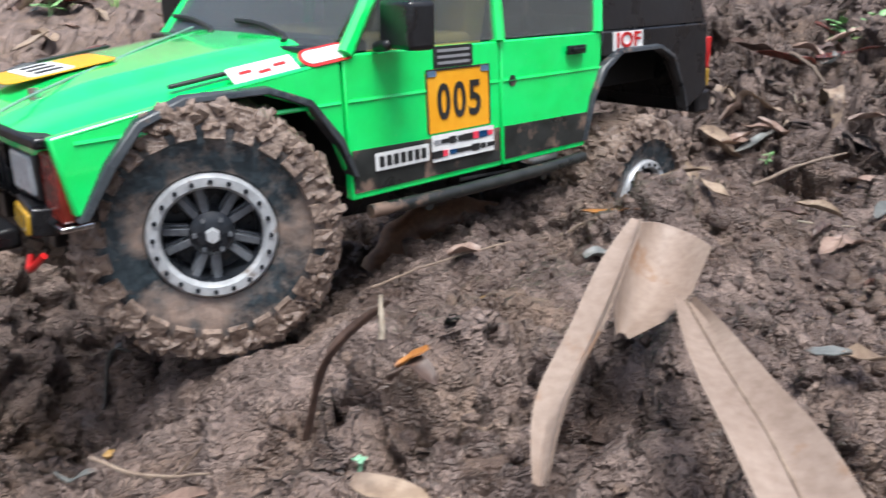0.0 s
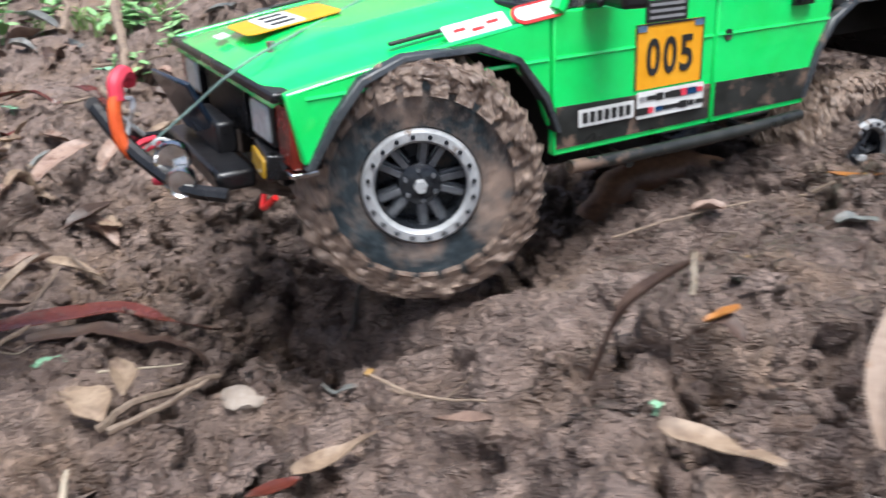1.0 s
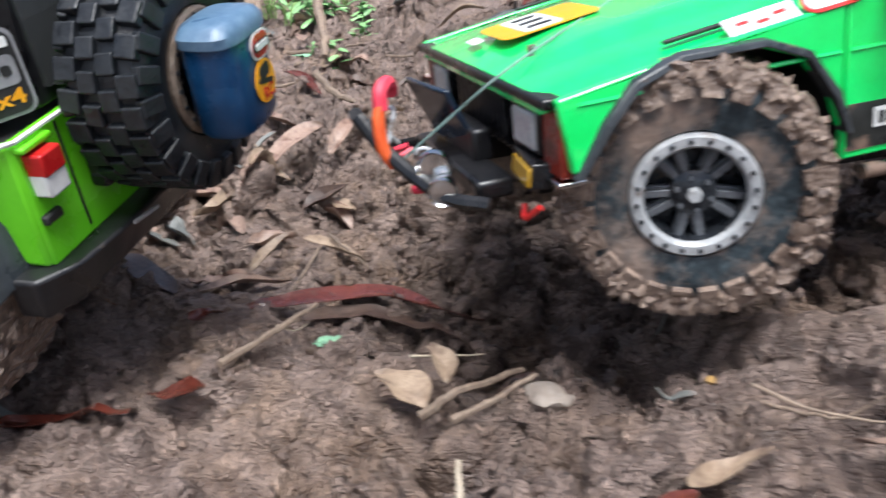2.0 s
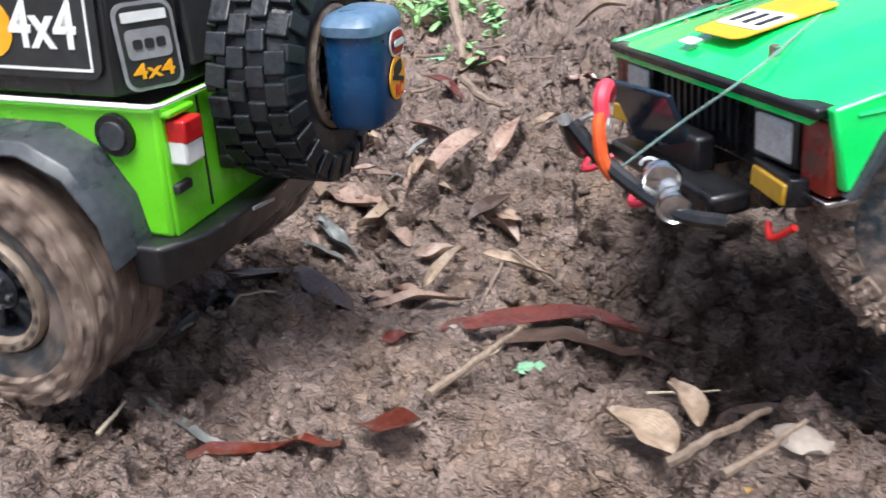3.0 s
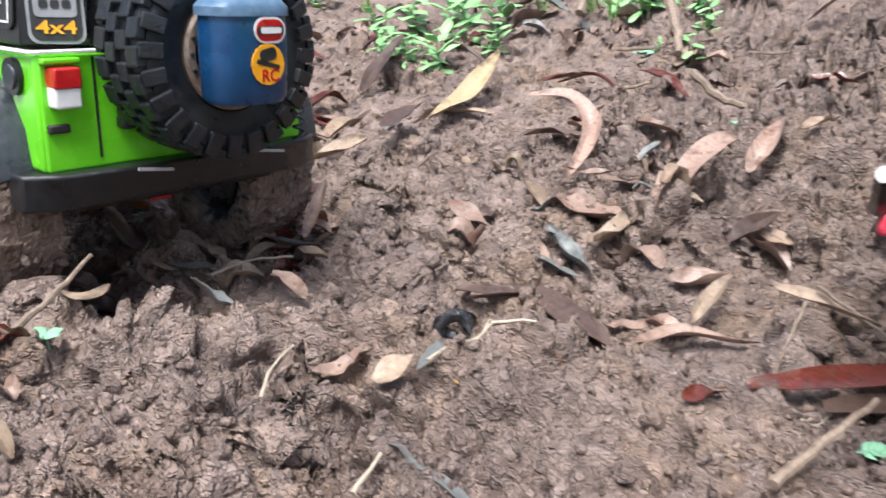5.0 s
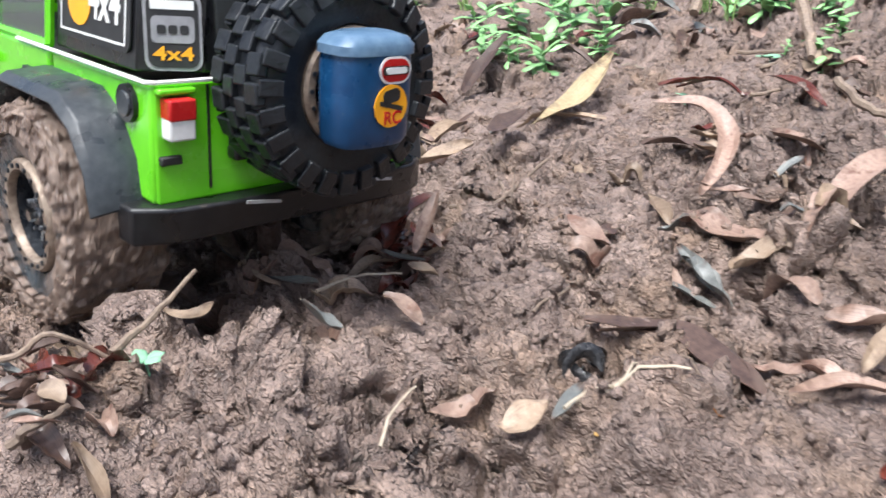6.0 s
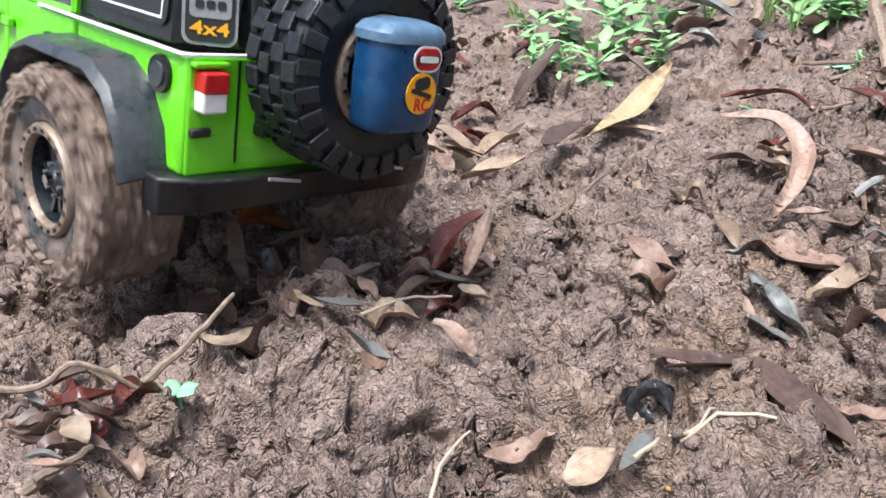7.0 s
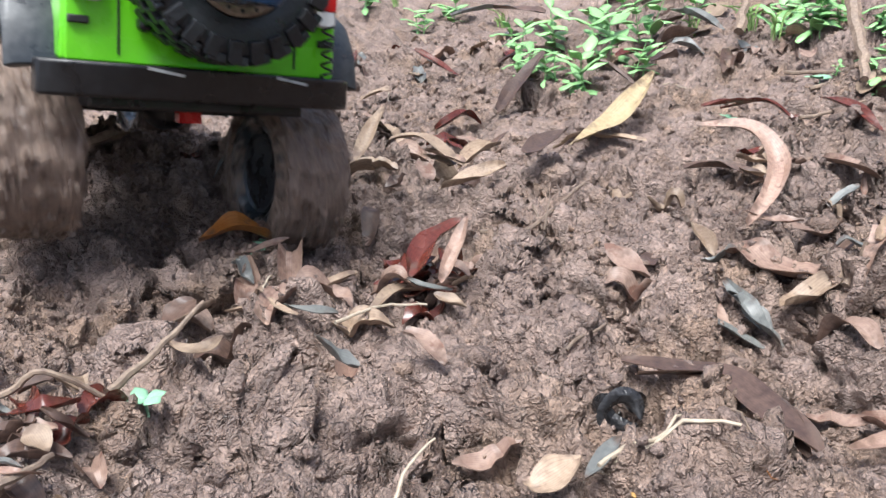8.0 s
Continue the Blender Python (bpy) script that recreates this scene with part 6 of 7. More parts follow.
fallen_leaf([(-0.797, 1.547, 0.161), (-0.739, 1.511, 0.149)], 0.0311, LEAF_TAN, 0.30)
fallen_leaf([(0.232, 0.757, 0.133), (0.257, 0.773, 0.132)], 0.0104, LEAF_TAN, 0.30)
fallen_leaf([(-0.016, 0.209, 0.142), (-0.007, 0.209, 0.148)], 0.0040, LEAF_ORANGE, 0.30)
fallen_leaf([(-0.658, 0.114, 0.065), (-0.650, 0.118, 0.068), (-0.641, 0.121, 0.069)], 0.0021, LEAF_GREY, 0.43)
fallen_leaf([(-0.648, 0.114, 0.068), (-0.638, 0.118, 0.070), (-0.638, 0.125, 0.066)], 0.0026, LEAF_PINK, 0.41)
fallen_leaf([(-0.701, 0.129, 0.062), (-0.695, 0.131, 0.062), (-0.688, 0.133, 0.062)], 0.0025, LEAF_GREY, 0.46)
fallen_leaf([(-0.683, 0.126, 0.060), (-0.671, 0.133, 0.063), (-0.662, 0.139, 0.065)], 0.0050, LEAF_PINK, 0.16)
fallen_leaf([(-0.682, 0.119, 0.056), (-0.668, 0.127, 0.059), (-0.656, 0.133, 0.064)], 0.0037, LEAF_BROWN, 0.42)
fallen_leaf([(-0.689, 0.118, 0.058), (-0.686, 0.120, 0.057), (-0.681, 0.123, 0.053)], 0.0040, LEAF_TAN, 0.62)
fallen_leaf([(-0.669, 0.137, 0.071), (-0.664, 0.141, 0.065), (-0.662, 0.148, 0.056)], 0.0040, LEAF_BROWN, 0.39)
fallen_leaf([(-0.690, 0.118, 0.062), (-0.692, 0.124, 0.063), (-0.691, 0.128, 0.063)], 0.0035, LEAF_BROWN, 0.13)
fallen_leaf([(-0.688, 0.117, 0.058), (-0.683, 0.125, 0.058), (-0.678, 0.132, 0.062)], 0.0037, LEAF_TAN, 0.15)
fallen_leaf([(-0.764, 0.390, 0.010), (-0.763, 0.404, 0.010), (-0.755, 0.411, 0.008)], 0.0046, LEAF_GREY, 0.32)
fallen_leaf([(-0.709, 0.364, 0.024), (-0.699, 0.367, 0.020), (-0.687, 0.368, 0.020)], 0.0069, LEAF_TAN, 0.66)
fallen_leaf([(-0.759, 0.361, 0.017), (-0.756, 0.379, 0.015), (-0.754, 0.401, 0.015)], 0.0068, LEAF_RED, 0.57)
fallen_leaf([(-0.750, 0.395, 0.014), (-0.737, 0.397, 0.016), (-0.720, 0.400, 0.018)], 0.0058, LEAF_BROWN, 0.31)
fallen_leaf([(-0.782, 0.409, 0.012), (-0.780, 0.417, 0.014), (-0.782, 0.427, 0.015)], 0.0060, LEAF_BROWN, 0.46)
fallen_leaf([(-0.740, 0.371, 0.023), (-0.723, 0.372, 0.021), (-0.704, 0.374, 0.024)], 0.0045, LEAF_GREY, 0.44)
fallen_leaf([(-0.781, 0.411, 0.012), (-0.771, 0.413, 0.012), (-0.756, 0.413, 0.010)], 0.0068, LEAF_TAN, 0.46)
fallen_leaf([(-0.736, 0.397, 0.023), (-0.724, 0.400, 0.025), (-0.713, 0.399, 0.022)], 0.0078, LEAF_PINK, 0.37)
fallen_leaf([(-0.742, 0.371, 0.012), (-0.739, 0.388, 0.011), (-0.738, 0.403, 0.013)], 0.0051, LEAF_BROWN, 0.60)
fallen_leaf([(-0.744, 0.390, 0.007), (-0.727, 0.396, 0.012), (-0.712, 0.402, 0.016)], 0.0067, LEAF_TAN, 0.35)
fallen_leaf([(-0.889, 0.487, 0.027), (-0.884, 0.497, 0.028), (-0.882, 0.504, 0.036)], 0.0121, LEAF_BROWN, 0.69)
fallen_leaf([(-0.919, 0.564, 0.039), (-0.893, 0.566, 0.035), (-0.873, 0.568, 0.034)], 0.0098, LEAF_PINK, 0.61)
fallen_leaf([(-0.894, 0.567, 0.027), (-0.894, 0.585, 0.031), (-0.894, 0.599, 0.034)], 0.0075, LEAF_BROWN, 0.11)
fallen_leaf([(-1.019, 0.664, 0.008), (-0.995, 0.668, 0.009), (-0.971, 0.670, 0.007)], 0.0150, LEAF_RED, 0.18)
fallen_leaf([(-0.876, 0.562, 0.028), (-0.877, 0.589, 0.037), (-0.874, 0.617, 0.040)], 0.0121, LEAF_TAN, 0.58)
fallen_leaf([(-0.959, 0.668, 0.003), (-0.939, 0.677, 0.016), (-0.949, 0.717, 0.024)], 0.0075, LEAF_BROWN, 0.47)
fallen_leaf([(-0.928, 0.567, 0.033), (-0.905, 0.569, 0.030), (-0.889, 0.570, 0.027)], 0.0064, LEAF_TAN, 0.68)
fallen_leaf([(-0.974, 0.625, 0.012), (-0.970, 0.651, 0.012), (-0.964, 0.680, 0.010)], 0.0121, LEAF_RED, 0.26)
fallen_leaf([(0.275, 0.703, 0.112), (0.287, 0.710, 0.115), (0.298, 0.722, 0.120)], 0.0097, LEAF_TAN, 0.46)
fallen_leaf([(0.243, 0.755, 0.134), (0.259, 0.729, 0.136), (0.286, 0.730, 0.132)], 0.0095, LEAF_TAN, 0.67)
fallen_leaf([(0.224, 0.693, 0.112), (0.242, 0.704, 0.112), (0.254, 0.703, 0.119)], 0.0073, LEAF_PINK, 0.66)
fallen_leaf([(0.129, 0.522, 0.120), (0.144, 0.515, 0.126), (0.158, 0.508, 0.130)], 0.0086, LEAF_TAN, 0.42)
fallen_leaf([(0.218, 0.700, 0.109), (0.234, 0.693, 0.110), (0.251, 0.700, 0.108)], 0.0090, LEAF_PINK, 0.13)
fallen_leaf([(0.233, 0.686, 0.104), (0.256, 0.699, 0.111), (0.285, 0.712, 0.118)], 0.0065, LEAF_GREY, 0.39)
fallen_leaf([(0.235, 0.738, 0.121), (0.250, 0.738, 0.129), (0.257, 0.735, 0.136)], 0.0099, LEAF_PINK, 0.55)
fallen_leaf([(0.245, 0.715, 0.119), (0.261, 0.709, 0.121), (0.277, 0.711, 0.118)], 0.0071, LEAF_PINK, 0.52)
fallen_leaf([(0.251, 0.694, 0.132), (0.261, 0.679, 0.124), (0.271, 0.666, 0.119)], 0.0079, LEAF_PINK, 0.35)
fallen_leaf([(0.216, 0.516, 0.105), (0.228, 0.505, 0.104), (0.237, 0.493, 0.102)], 0.0065, LEAF_TAN, 0.63)
fallen_leaf([(0.182, 0.399, 0.115), (0.196, 0.401, 0.113), (0.203, 0.397, 0.111)], 0.0068, LEAF_PINK, 0.22)
fallen_leaf([(0.192, 0.485, 0.109), (0.200, 0.477, 0.110), (0.206, 0.471, 0.108)], 0.0073, LEAF_BROWN, 0.45)
fallen_leaf([(0.247, 0.469, 0.105), (0.258, 0.469, 0.109), (0.274, 0.483, 0.106)], 0.0066, LEAF_PINK, 0.56)
fallen_leaf([(0.162, 0.312, 0.127), (0.179, 0.327, 0.120), (0.185, 0.321, 0.123)], 0.0054, LEAF_RED, 0.70)
fallen_leaf([(0.197, 0.375, 0.125), (0.202, 0.366, 0.121), (0.209, 0.357, 0.121)], 0.0062, LEAF_TAN, 0.51)
fallen_leaf([(0.248, 0.476, 0.106), (0.259, 0.484, 0.109), (0.273, 0.491, 0.109)], 0.0073, LEAF_GREY, 0.66)
fallen_leaf([(0.198, 0.445, 0.104), (0.210, 0.454, 0.107), (0.217, 0.458, 0.107)], 0.0050, LEAF_BROWN, 0.37)
fallen_leaf([(-0.693, 0.751, 0.022), (-0.685, 0.754, 0.035), (-0.674, 0.757, 0.046)], 0.0105, LEAF_TAN, 0.33)
fallen_leaf([(-0.693, 0.717, 0.021), (-0.676, 0.710, 0.023), (-0.662, 0.717, 0.021)], 0.0116, LEAF_TAN, 0.52)
fallen_leaf([(-0.698, 0.723, 0.032), (-0.678, 0.722, 0.030), (-0.661, 0.722, 0.035)], 0.0109, LEAF_TAN, 0.68)
fallen_leaf([(-0.703, 0.737, 0.030), (-0.697, 0.751, 0.029), (-0.684, 0.754, 0.034)], 0.0107, LEAF_RED, 0.49)
fallen_leaf([(-0.686, 0.730, 0.031), (-0.673, 0.729, 0.029), (-0.658, 0.724, 0.023)], 0.0093, LEAF_BROWN, 0.49)
fallen_leaf([(-0.603, 0.554, 0.040), (-0.590, 0.563, 0.039), (-0.580, 0.569, 0.040)], 0.0065, LEAF_PINK, 0.43)
fallen_leaf([(-0.673, 0.702, 0.016), (-0.658, 0.720, 0.020), (-0.632, 0.704, 0.023)], 0.0114, LEAF_PINK, 0.41)
fallen_leaf([(-0.625, 0.718, 0.043), (-0.593, 0.689, 0.047), (-0.577, 0.706, 0.036)], 0.0147, LEAF_PINK, 0.16)
fallen_leaf([(-0.548, 0.537, 0.033), (-0.533, 0.548, 0.039), (-0.519, 0.567, 0.043)], 0.0103, LEAF_GREY, 0.18)
fallen_leaf([(-0.723, 0.680, 0.027), (-0.704, 0.704, 0.026), (-0.669, 0.711, 0.023)], 0.0145, LEAF_BROWN, 0.12)
fallen_leaf([(-0.855, 1.695, 0.209), (-0.812, 1.748, 0.215), (-0.766, 1.799, 0.221)], 0.0239, LEAF_RED, 0.28)
fallen_leaf([(-0.837, 1.709, 0.227), (-0.826, 1.768, 0.212), (-0.752, 1.725, 0.206)], 0.0248, LEAF_BROWN, 0.48)
fallen_leaf([(-0.630, 1.265, 0.141), (-0.606, 1.269, 0.128), (-0.592, 1.275, 0.127)], 0.0119, LEAF_BROWN, 0.64)
fallen_leaf([(-0.604, 1.271, 0.126), (-0.589, 1.302, 0.144), (-0.569, 1.329, 0.155)], 0.0115, LEAF_RED, 0.30)
fallen_leaf([(-0.723, 1.317, 0.144), (-0.702, 1.351, 0.156), (-0.685, 1.382, 0.173)], 0.0113, LEAF_TAN, 0.31)
fallen_leaf([(-0.846, 1.702, 0.213), (-0.802, 1.754, 0.216), (-0.760, 1.798, 0.217)], 0.0156, LEAF_TAN, 0.61)
fallen_leaf([(-0.889, 1.679, 0.198), (-0.859, 1.703, 0.222), (-0.836, 1.716, 0.237)], 0.0215, LEAF_TAN, 0.55)
fallen_leaf([(0.284, 0.807, 0.176), (0.314, 0.812, 0.169), (0.347, 0.820, 0.162)], 0.0107, LEAF_RED, 0.68)
fallen_leaf([(0.378, 0.938, 0.198), (0.391, 0.924, 0.194), (0.402, 0.906, 0.185)], 0.0074, LEAF_RED, 0.20)
fallen_leaf([(0.352, 0.840, 0.173), (0.370, 0.852, 0.176), (0.394, 0.863, 0.171)], 0.0103, LEAF_BROWN, 0.53)
fallen_leaf([(0.332, 0.843, 0.178), (0.350, 0.838, 0.175), (0.361, 0.826, 0.160)], 0.0097, LEAF_PINK, 0.47)
fallen_leaf([(0.313, 0.815, 0.171), (0.330, 0.829, 0.163), (0.343, 0.827, 0.163)], 0.0103, LEAF_BROWN, 0.44)
fallen_leaf([(0.348, 0.822, 0.170), (0.386, 0.847, 0.171), (0.419, 0.844, 0.178)], 0.0073, LEAF_RED, 0.12)
fallen_leaf([(0.355, 0.823, 0.163), (0.369, 0.832, 0.164), (0.380, 0.842, 0.171)], 0.0082, LEAF_GREY, 0.58)
fallen_leaf([(0.444, 0.889, 0.206), (0.454, 0.883, 0.204), (0.480, 0.911, 0.207)], 0.0078, LEAF_BROWN, 0.35)
fallen_leaf([(0.262, 0.813, 0.187), (0.285, 0.822, 0.177), (0.311, 0.832, 0.174)], 0.0135, LEAF_BROWN, 0.43)
fallen_leaf([(0.381, 0.879, 0.180), (0.410, 0.898, 0.184), (0.428, 0.899, 0.190)], 0.0093, LEAF_PINK, 0.55)
fallen_leaf([(-0.775, 0.324, 0.016), (-0.776, 0.341, 0.018), (-0.776, 0.362, 0.021)], 0.0081, LEAF_TAN, 0.51)
fallen_leaf([(-0.759, 0.293, 0.027), (-0.737, 0.298, 0.028), (-0.719, 0.302, 0.031)], 0.0055, LEAF_GREY, 0.30)
fallen_leaf([(-0.760, 0.286, 0.034), (-0.750, 0.286, 0.031), (-0.736, 0.288, 0.030)], 0.0041, LEAF_TAN, 0.23)
fallen_leaf([(-0.842, 0.315, 0.029), (-0.843, 0.340, 0.029), (-0.842, 0.358, 0.030)], 0.0059, LEAF_PINK, 0.44)
fallen_leaf([(-0.804, 0.282, 0.014), (-0.787, 0.286, 0.015), (-0.769, 0.288, 0.014)], 0.0047, LEAF_TAN, 0.58)
fallen_leaf([(-0.841, 0.313, 0.020), (-0.834, 0.314, 0.019), (-0.822, 0.314, 0.016)], 0.0063, LEAF_GREY, 0.47)
fallen_leaf([(-1.490, 1.195, 0.088), (-1.481, 1.272, 0.093), (-1.469, 1.345, 0.094)], 0.0144, LEAF_GREY, 0.37)
fallen_leaf([(-1.337, 1.149, 0.051), (-1.322, 1.165, 0.057), (-1.327, 1.201, 0.055)], 0.0143, LEAF_GREY, 0.43)
fallen_leaf([(-1.464, 1.289, 0.095), (-1.411, 1.296, 0.093), (-1.348, 1.300, 0.089)], 0.0270, LEAF_BROWN, 0.36)
fallen_leaf([(-1.214, 1.008, 0.043), (-1.180, 1.021, 0.053), (-1.201, 1.113, 0.055)], 0.0191, LEAF_BROWN, 0.42)
fallen_leaf([(-1.275, 0.893, 0.072), (-1.229, 0.891, 0.054), (-1.185, 0.889, 0.041)], 0.0139, LEAF_RED, 0.28)
fallen_leaf([(-1.349, 1.267, 0.076), (-1.323, 1.268, 0.072), (-1.291, 1.269, 0.068)], 0.0210, LEAF_TAN, 0.22)
fallen_leaf([(-0.931, 1.139, 0.046), (-0.908, 1.152, 0.060), (-0.890, 1.165, 0.065)], 0.0142, LEAF_BROWN, 0.22)
fallen_leaf([(-0.965, 1.008, 0.061), (-0.957, 1.044, 0.060), (-0.950, 1.074, 0.060)], 0.0185, LEAF_BROWN, 0.38)
fallen_leaf([(-1.000, 1.146, 0.070), (-0.976, 1.144, 0.064), (-0.946, 1.139, 0.055)], 0.0192, LEAF_GREY, 0.55)
fallen_leaf([(-0.862, 1.205, 0.076), (-0.850, 1.206, 0.080), (-0.828, 1.202, 0.076)], 0.0191, LEAF_TAN, 0.56)
fallen_leaf([(-0.988, 0.941, 0.069), (-0.962, 0.937, 0.059), (-0.925, 0.930, 0.043)], 0.0083, LEAF_BROWN, 0.60)
fallen_leaf([(-1.133, 1.337, 0.071), (-1.124, 1.391, 0.076), (-1.097, 1.405, 0.083)], 0.0212, LEAF_BROWN, 0.36)
fallen_leaf([(-1.063, 1.249, 0.103), (-1.019, 1.248, 0.094), (-0.968, 1.240, 0.077)], 0.0189, LEAF_GREY, 0.55)
fallen_leaf([(-0.886, 1.079, 0.042), (-0.886, 1.102, 0.050), (-0.882, 1.118, 0.050)], 0.0172, LEAF_BROWN, 0.50)
fallen_leaf([(-0.571, 1.108, 0.090), (-0.537, 1.109, 0.118), (-0.502, 1.107, 0.121)], 0.0114, LEAF_TAN, 0.60)
fallen_leaf([(-0.522, 0.917, 0.042), (-0.501, 0.919, 0.053), (-0.476, 0.918, 0.055)], 0.0129, LEAF_RED, 0.41)
fallen_leaf([(-0.679, 0.847, 0.066), (-0.646, 0.839, 0.060), (-0.614, 0.824, 0.045)], 0.0128, LEAF_RED, 0.18)
fallen_leaf([(-0.686, 1.211, 0.111), (-0.673, 1.242, 0.116), (-0.629, 1.210, 0.115)], 0.0163, LEAF_GREY, 0.49)
fallen_leaf([(-0.471, 0.668, 0.064), (-0.459, 0.682, 0.066), (-0.447, 0.683, 0.068)], 0.0079, LEAF_TAN, 0.29)
fallen_leaf([(-0.665, 0.986, 0.046), (-0.642, 0.989, 0.062), (-0.627, 0.989, 0.054)], 0.0114, LEAF_PINK, 0.52)
fallen_leaf([(-0.469, 0.561, 0.017), (-0.451, 0.556, 0.014), (-0.441, 0.554, 0.012)], 0.0123, LEAF_TAN, 0.26)
fallen_leaf([(-0.528, 0.534, 0.028), (-0.523, 0.549, 0.029), (-0.514, 0.565, 0.039)], 0.0068, LEAF_TAN, 0.70)
fallen_leaf([(-0.590, 0.640, 0.029), (-0.582, 0.650, 0.038), (-0.578, 0.660, 0.043)], 0.0082, LEAF_GREY, 0.19)
fallen_leaf([(-0.536, 0.562, 0.035), (-0.521, 0.563, 0.035), (-0.505, 0.561, 0.029)], 0.0061, LEAF_TAN, 0.19)
fallen_leaf([(-0.475, 0.529, 0.017), (-0.466, 0.548, 0.021), (-0.457, 0.574, 0.027)], 0.0122, LEAF_BROWN, 0.31)
twig([(-0.541, 0.284, 0.029), (-0.538, 0.302, 0.030), (-0.533, 0.319, 0.026), (-0.527, 0.342, 0.024)], 0.0011, PALE_TWIG)
twig([(-0.571, 0.208, 0.039), (-0.577, 0.220, 0.045), (-0.578, 0.235, 0.049)], 0.0008, PALE_TWIG)
twig([(-0.782, 0.484, -0.007), (-0.751, 0.510, 0.017), (-0.776, 0.612, 0.022)], 0.0021, TWIG)
twig([(-0.705, 0.119, 0.069), (-0.695, 0.133, 0.068), (-0.686, 0.146, 0.075), (-0.679, 0.167, 0.053)], 0.0017, TWIG)
twig([(-0.682, 0.165, 0.060), (-0.690, 0.188, 0.064), (-0.697, 0.216, 0.075)], 0.0019, TWIG)
twig([(-0.644, 0.110, 0.062), (-0.638, 0.117, 0.069), (-0.643, 0.131, 0.067)], 0.0019, TWIG)
twig([(-0.718, 0.299, 0.027), (-0.716, 0.330, 0.026), (-0.701, 0.351, 0.024)], 0.0011, PALE_TWIG)
twig([(-0.766, 0.528, 0.025), (-0.746, 0.516, 0.012), (-0.761, 0.543, 0.030)], 0.0010, TWIG)
twig([(-0.522, 0.336, 0.027), (-0.502, 0.332, 0.024)], 0.0006, TWIG)
twig([(-0.693, 0.842, 0.042), (-0.667, 0.938, 0.049)], 0.0021, TWIG)
twig([(-0.536, 0.519, 0.018), (-0.531, 0.536, 0.029)], 0.0022, TWIG)
twig([(-0.903, 1.154, 0.084), (-0.932, 1.221, 0.138)], 0.0077, TWIG)
twig([(-0.623, 0.376, 0.010), (-0.622, 0.411, 0.014)], 0.0012, TWIG)
twig([(-0.268, 0.268, 0.031), (-0.254, 0.275, 0.042), (-0.237, 0.323, 0.030)], 0.0026, TWIG)
twig([(-0.538, 0.291, 0.018), (-0.536, 0.311, 0.024), (-0.508, 0.329, 0.032)], 0.0013, PALE_TWIG)
twig([(-0.382, 0.278, 0.030), (-0.372, 0.308, 0.032), (-0.360, 0.340, 0.038)], 0.0023, TWIG)
twig([(-0.737, 0.977, 0.048), (-0.665, 1.023, 0.053), (-0.559, 0.983, 0.071)], 0.0027, TWIG)
twig([(-0.599, 0.785, 0.078), (-0.562, 0.767, 0.059), (-0.538, 0.759, 0.057)], 0.0046, TWIG)
twig([(-0.726, 1.030, 0.144), (-0.696, 0.990, 0.104), (-0.674, 0.948, 0.068)], 0.0080, TWIG)
twig([(-0.404, 0.439, 0.038), (-0.382, 0.429, 0.031), (-0.365, 0.421, 0.026)], 0.0012, TWIG)
twig([(-0.511, 0.196, 0.024), (-0.512, 0.215, 0.030)], 0.0013, PALE_TWIG)
twig([(-0.284, 0.293, 0.045), (-0.258, 0.327, 0.032)], 0.0007, PALE_TWIG)
twig([(-0.246, 0.244, 0.049), (-0.234, 0.265, 0.049), (-0.222, 0.287, 0.051)], 0.0019, TWIG)
twig([(-0.135, 0.266, 0.077), (-0.113, 0.256, 0.076), (-0.084, 0.245, 0.084)], 0.0008, TWIG)
twig([(-0.219, 0.177, 0.061), (-0.226, 0.194, 0.070)], 0.0015, PALE_TWIG)
twig([(-0.801, 1.067, 0.050), (-0.728, 1.058, 0.058), (-0.666, 1.055, 0.073)], 0.0026, TWIG)
twig([(-0.020, 0.212, 0.149), (-0.020, 0.213, 0.155), (-0.020, 0.216, 0.161)], 0.0009, PALE_TWIG)
twig([(-0.041, 0.365, 0.105), (-0.013, 0.368, 0.116), (0.026, 0.388, 0.121)], 0.0007, TWIG)
twig([(0.055, 0.427, 0.111), (0.075, 0.423, 0.124), (0.093, 0.411, 0.131)], 0.0009, TWIG)
twig([(0.309, 0.786, 0.177), (0.323, 0.766, 0.166), (0.326, 0.744, 0.152)], 0.0020, TWIG)
twig([(0.161, 0.444, 0.135), (0.198, 0.470, 0.141), (0.232, 0.490, 0.143)], 0.0011, TWIG)
twig([(-0.130, 0.277, 0.063), (-0.107, 0.265, 0.068), (-0.091, 0.261, 0.085)], 0.0008, TWIG)
seedling(-0.355, 0.343, 0.0093, 'fern')
seedling(-0.170, 0.205, 0.0079, 'clover')
seedling(-0.675, 0.175, 0.0092, 'clover')
seedling(-0.862, 0.352, 0.0120, 'fern')
seedling(-0.538, 0.743, 0.0103, 'fern')
seedling(-0.027, 0.207, 0.0022, 'clover')
seedling(-0.757, 0.832, 0.0102, 'clover')
seedling(-0.739, 0.725, 0.0113, 'clover')
seedling(-0.971, 0.226, 0.0084, 'clover')
seedling(-0.735, 0.998, 0.0163, 'clover')
curled_husk(-0.579, 0.355, 0.0121)
stone(-0.219, 0.321, 0.0149, LEAF_STONE)
stone(0.011, 0.307, 0.0020, PEBBLE_YELLOW)
stone(-0.149, 0.307, 0.0029, PEBBLE_YELLOW)
stone(-0.530, 0.291, 0.0015, PEBBLE_YELLOW)
stone(-0.238, 0.249, 0.0035, PEBBLE_YELLOW)
weed(-1.106, 0.938, 0.046)
weed(-1.058, 0.932, 0.052)
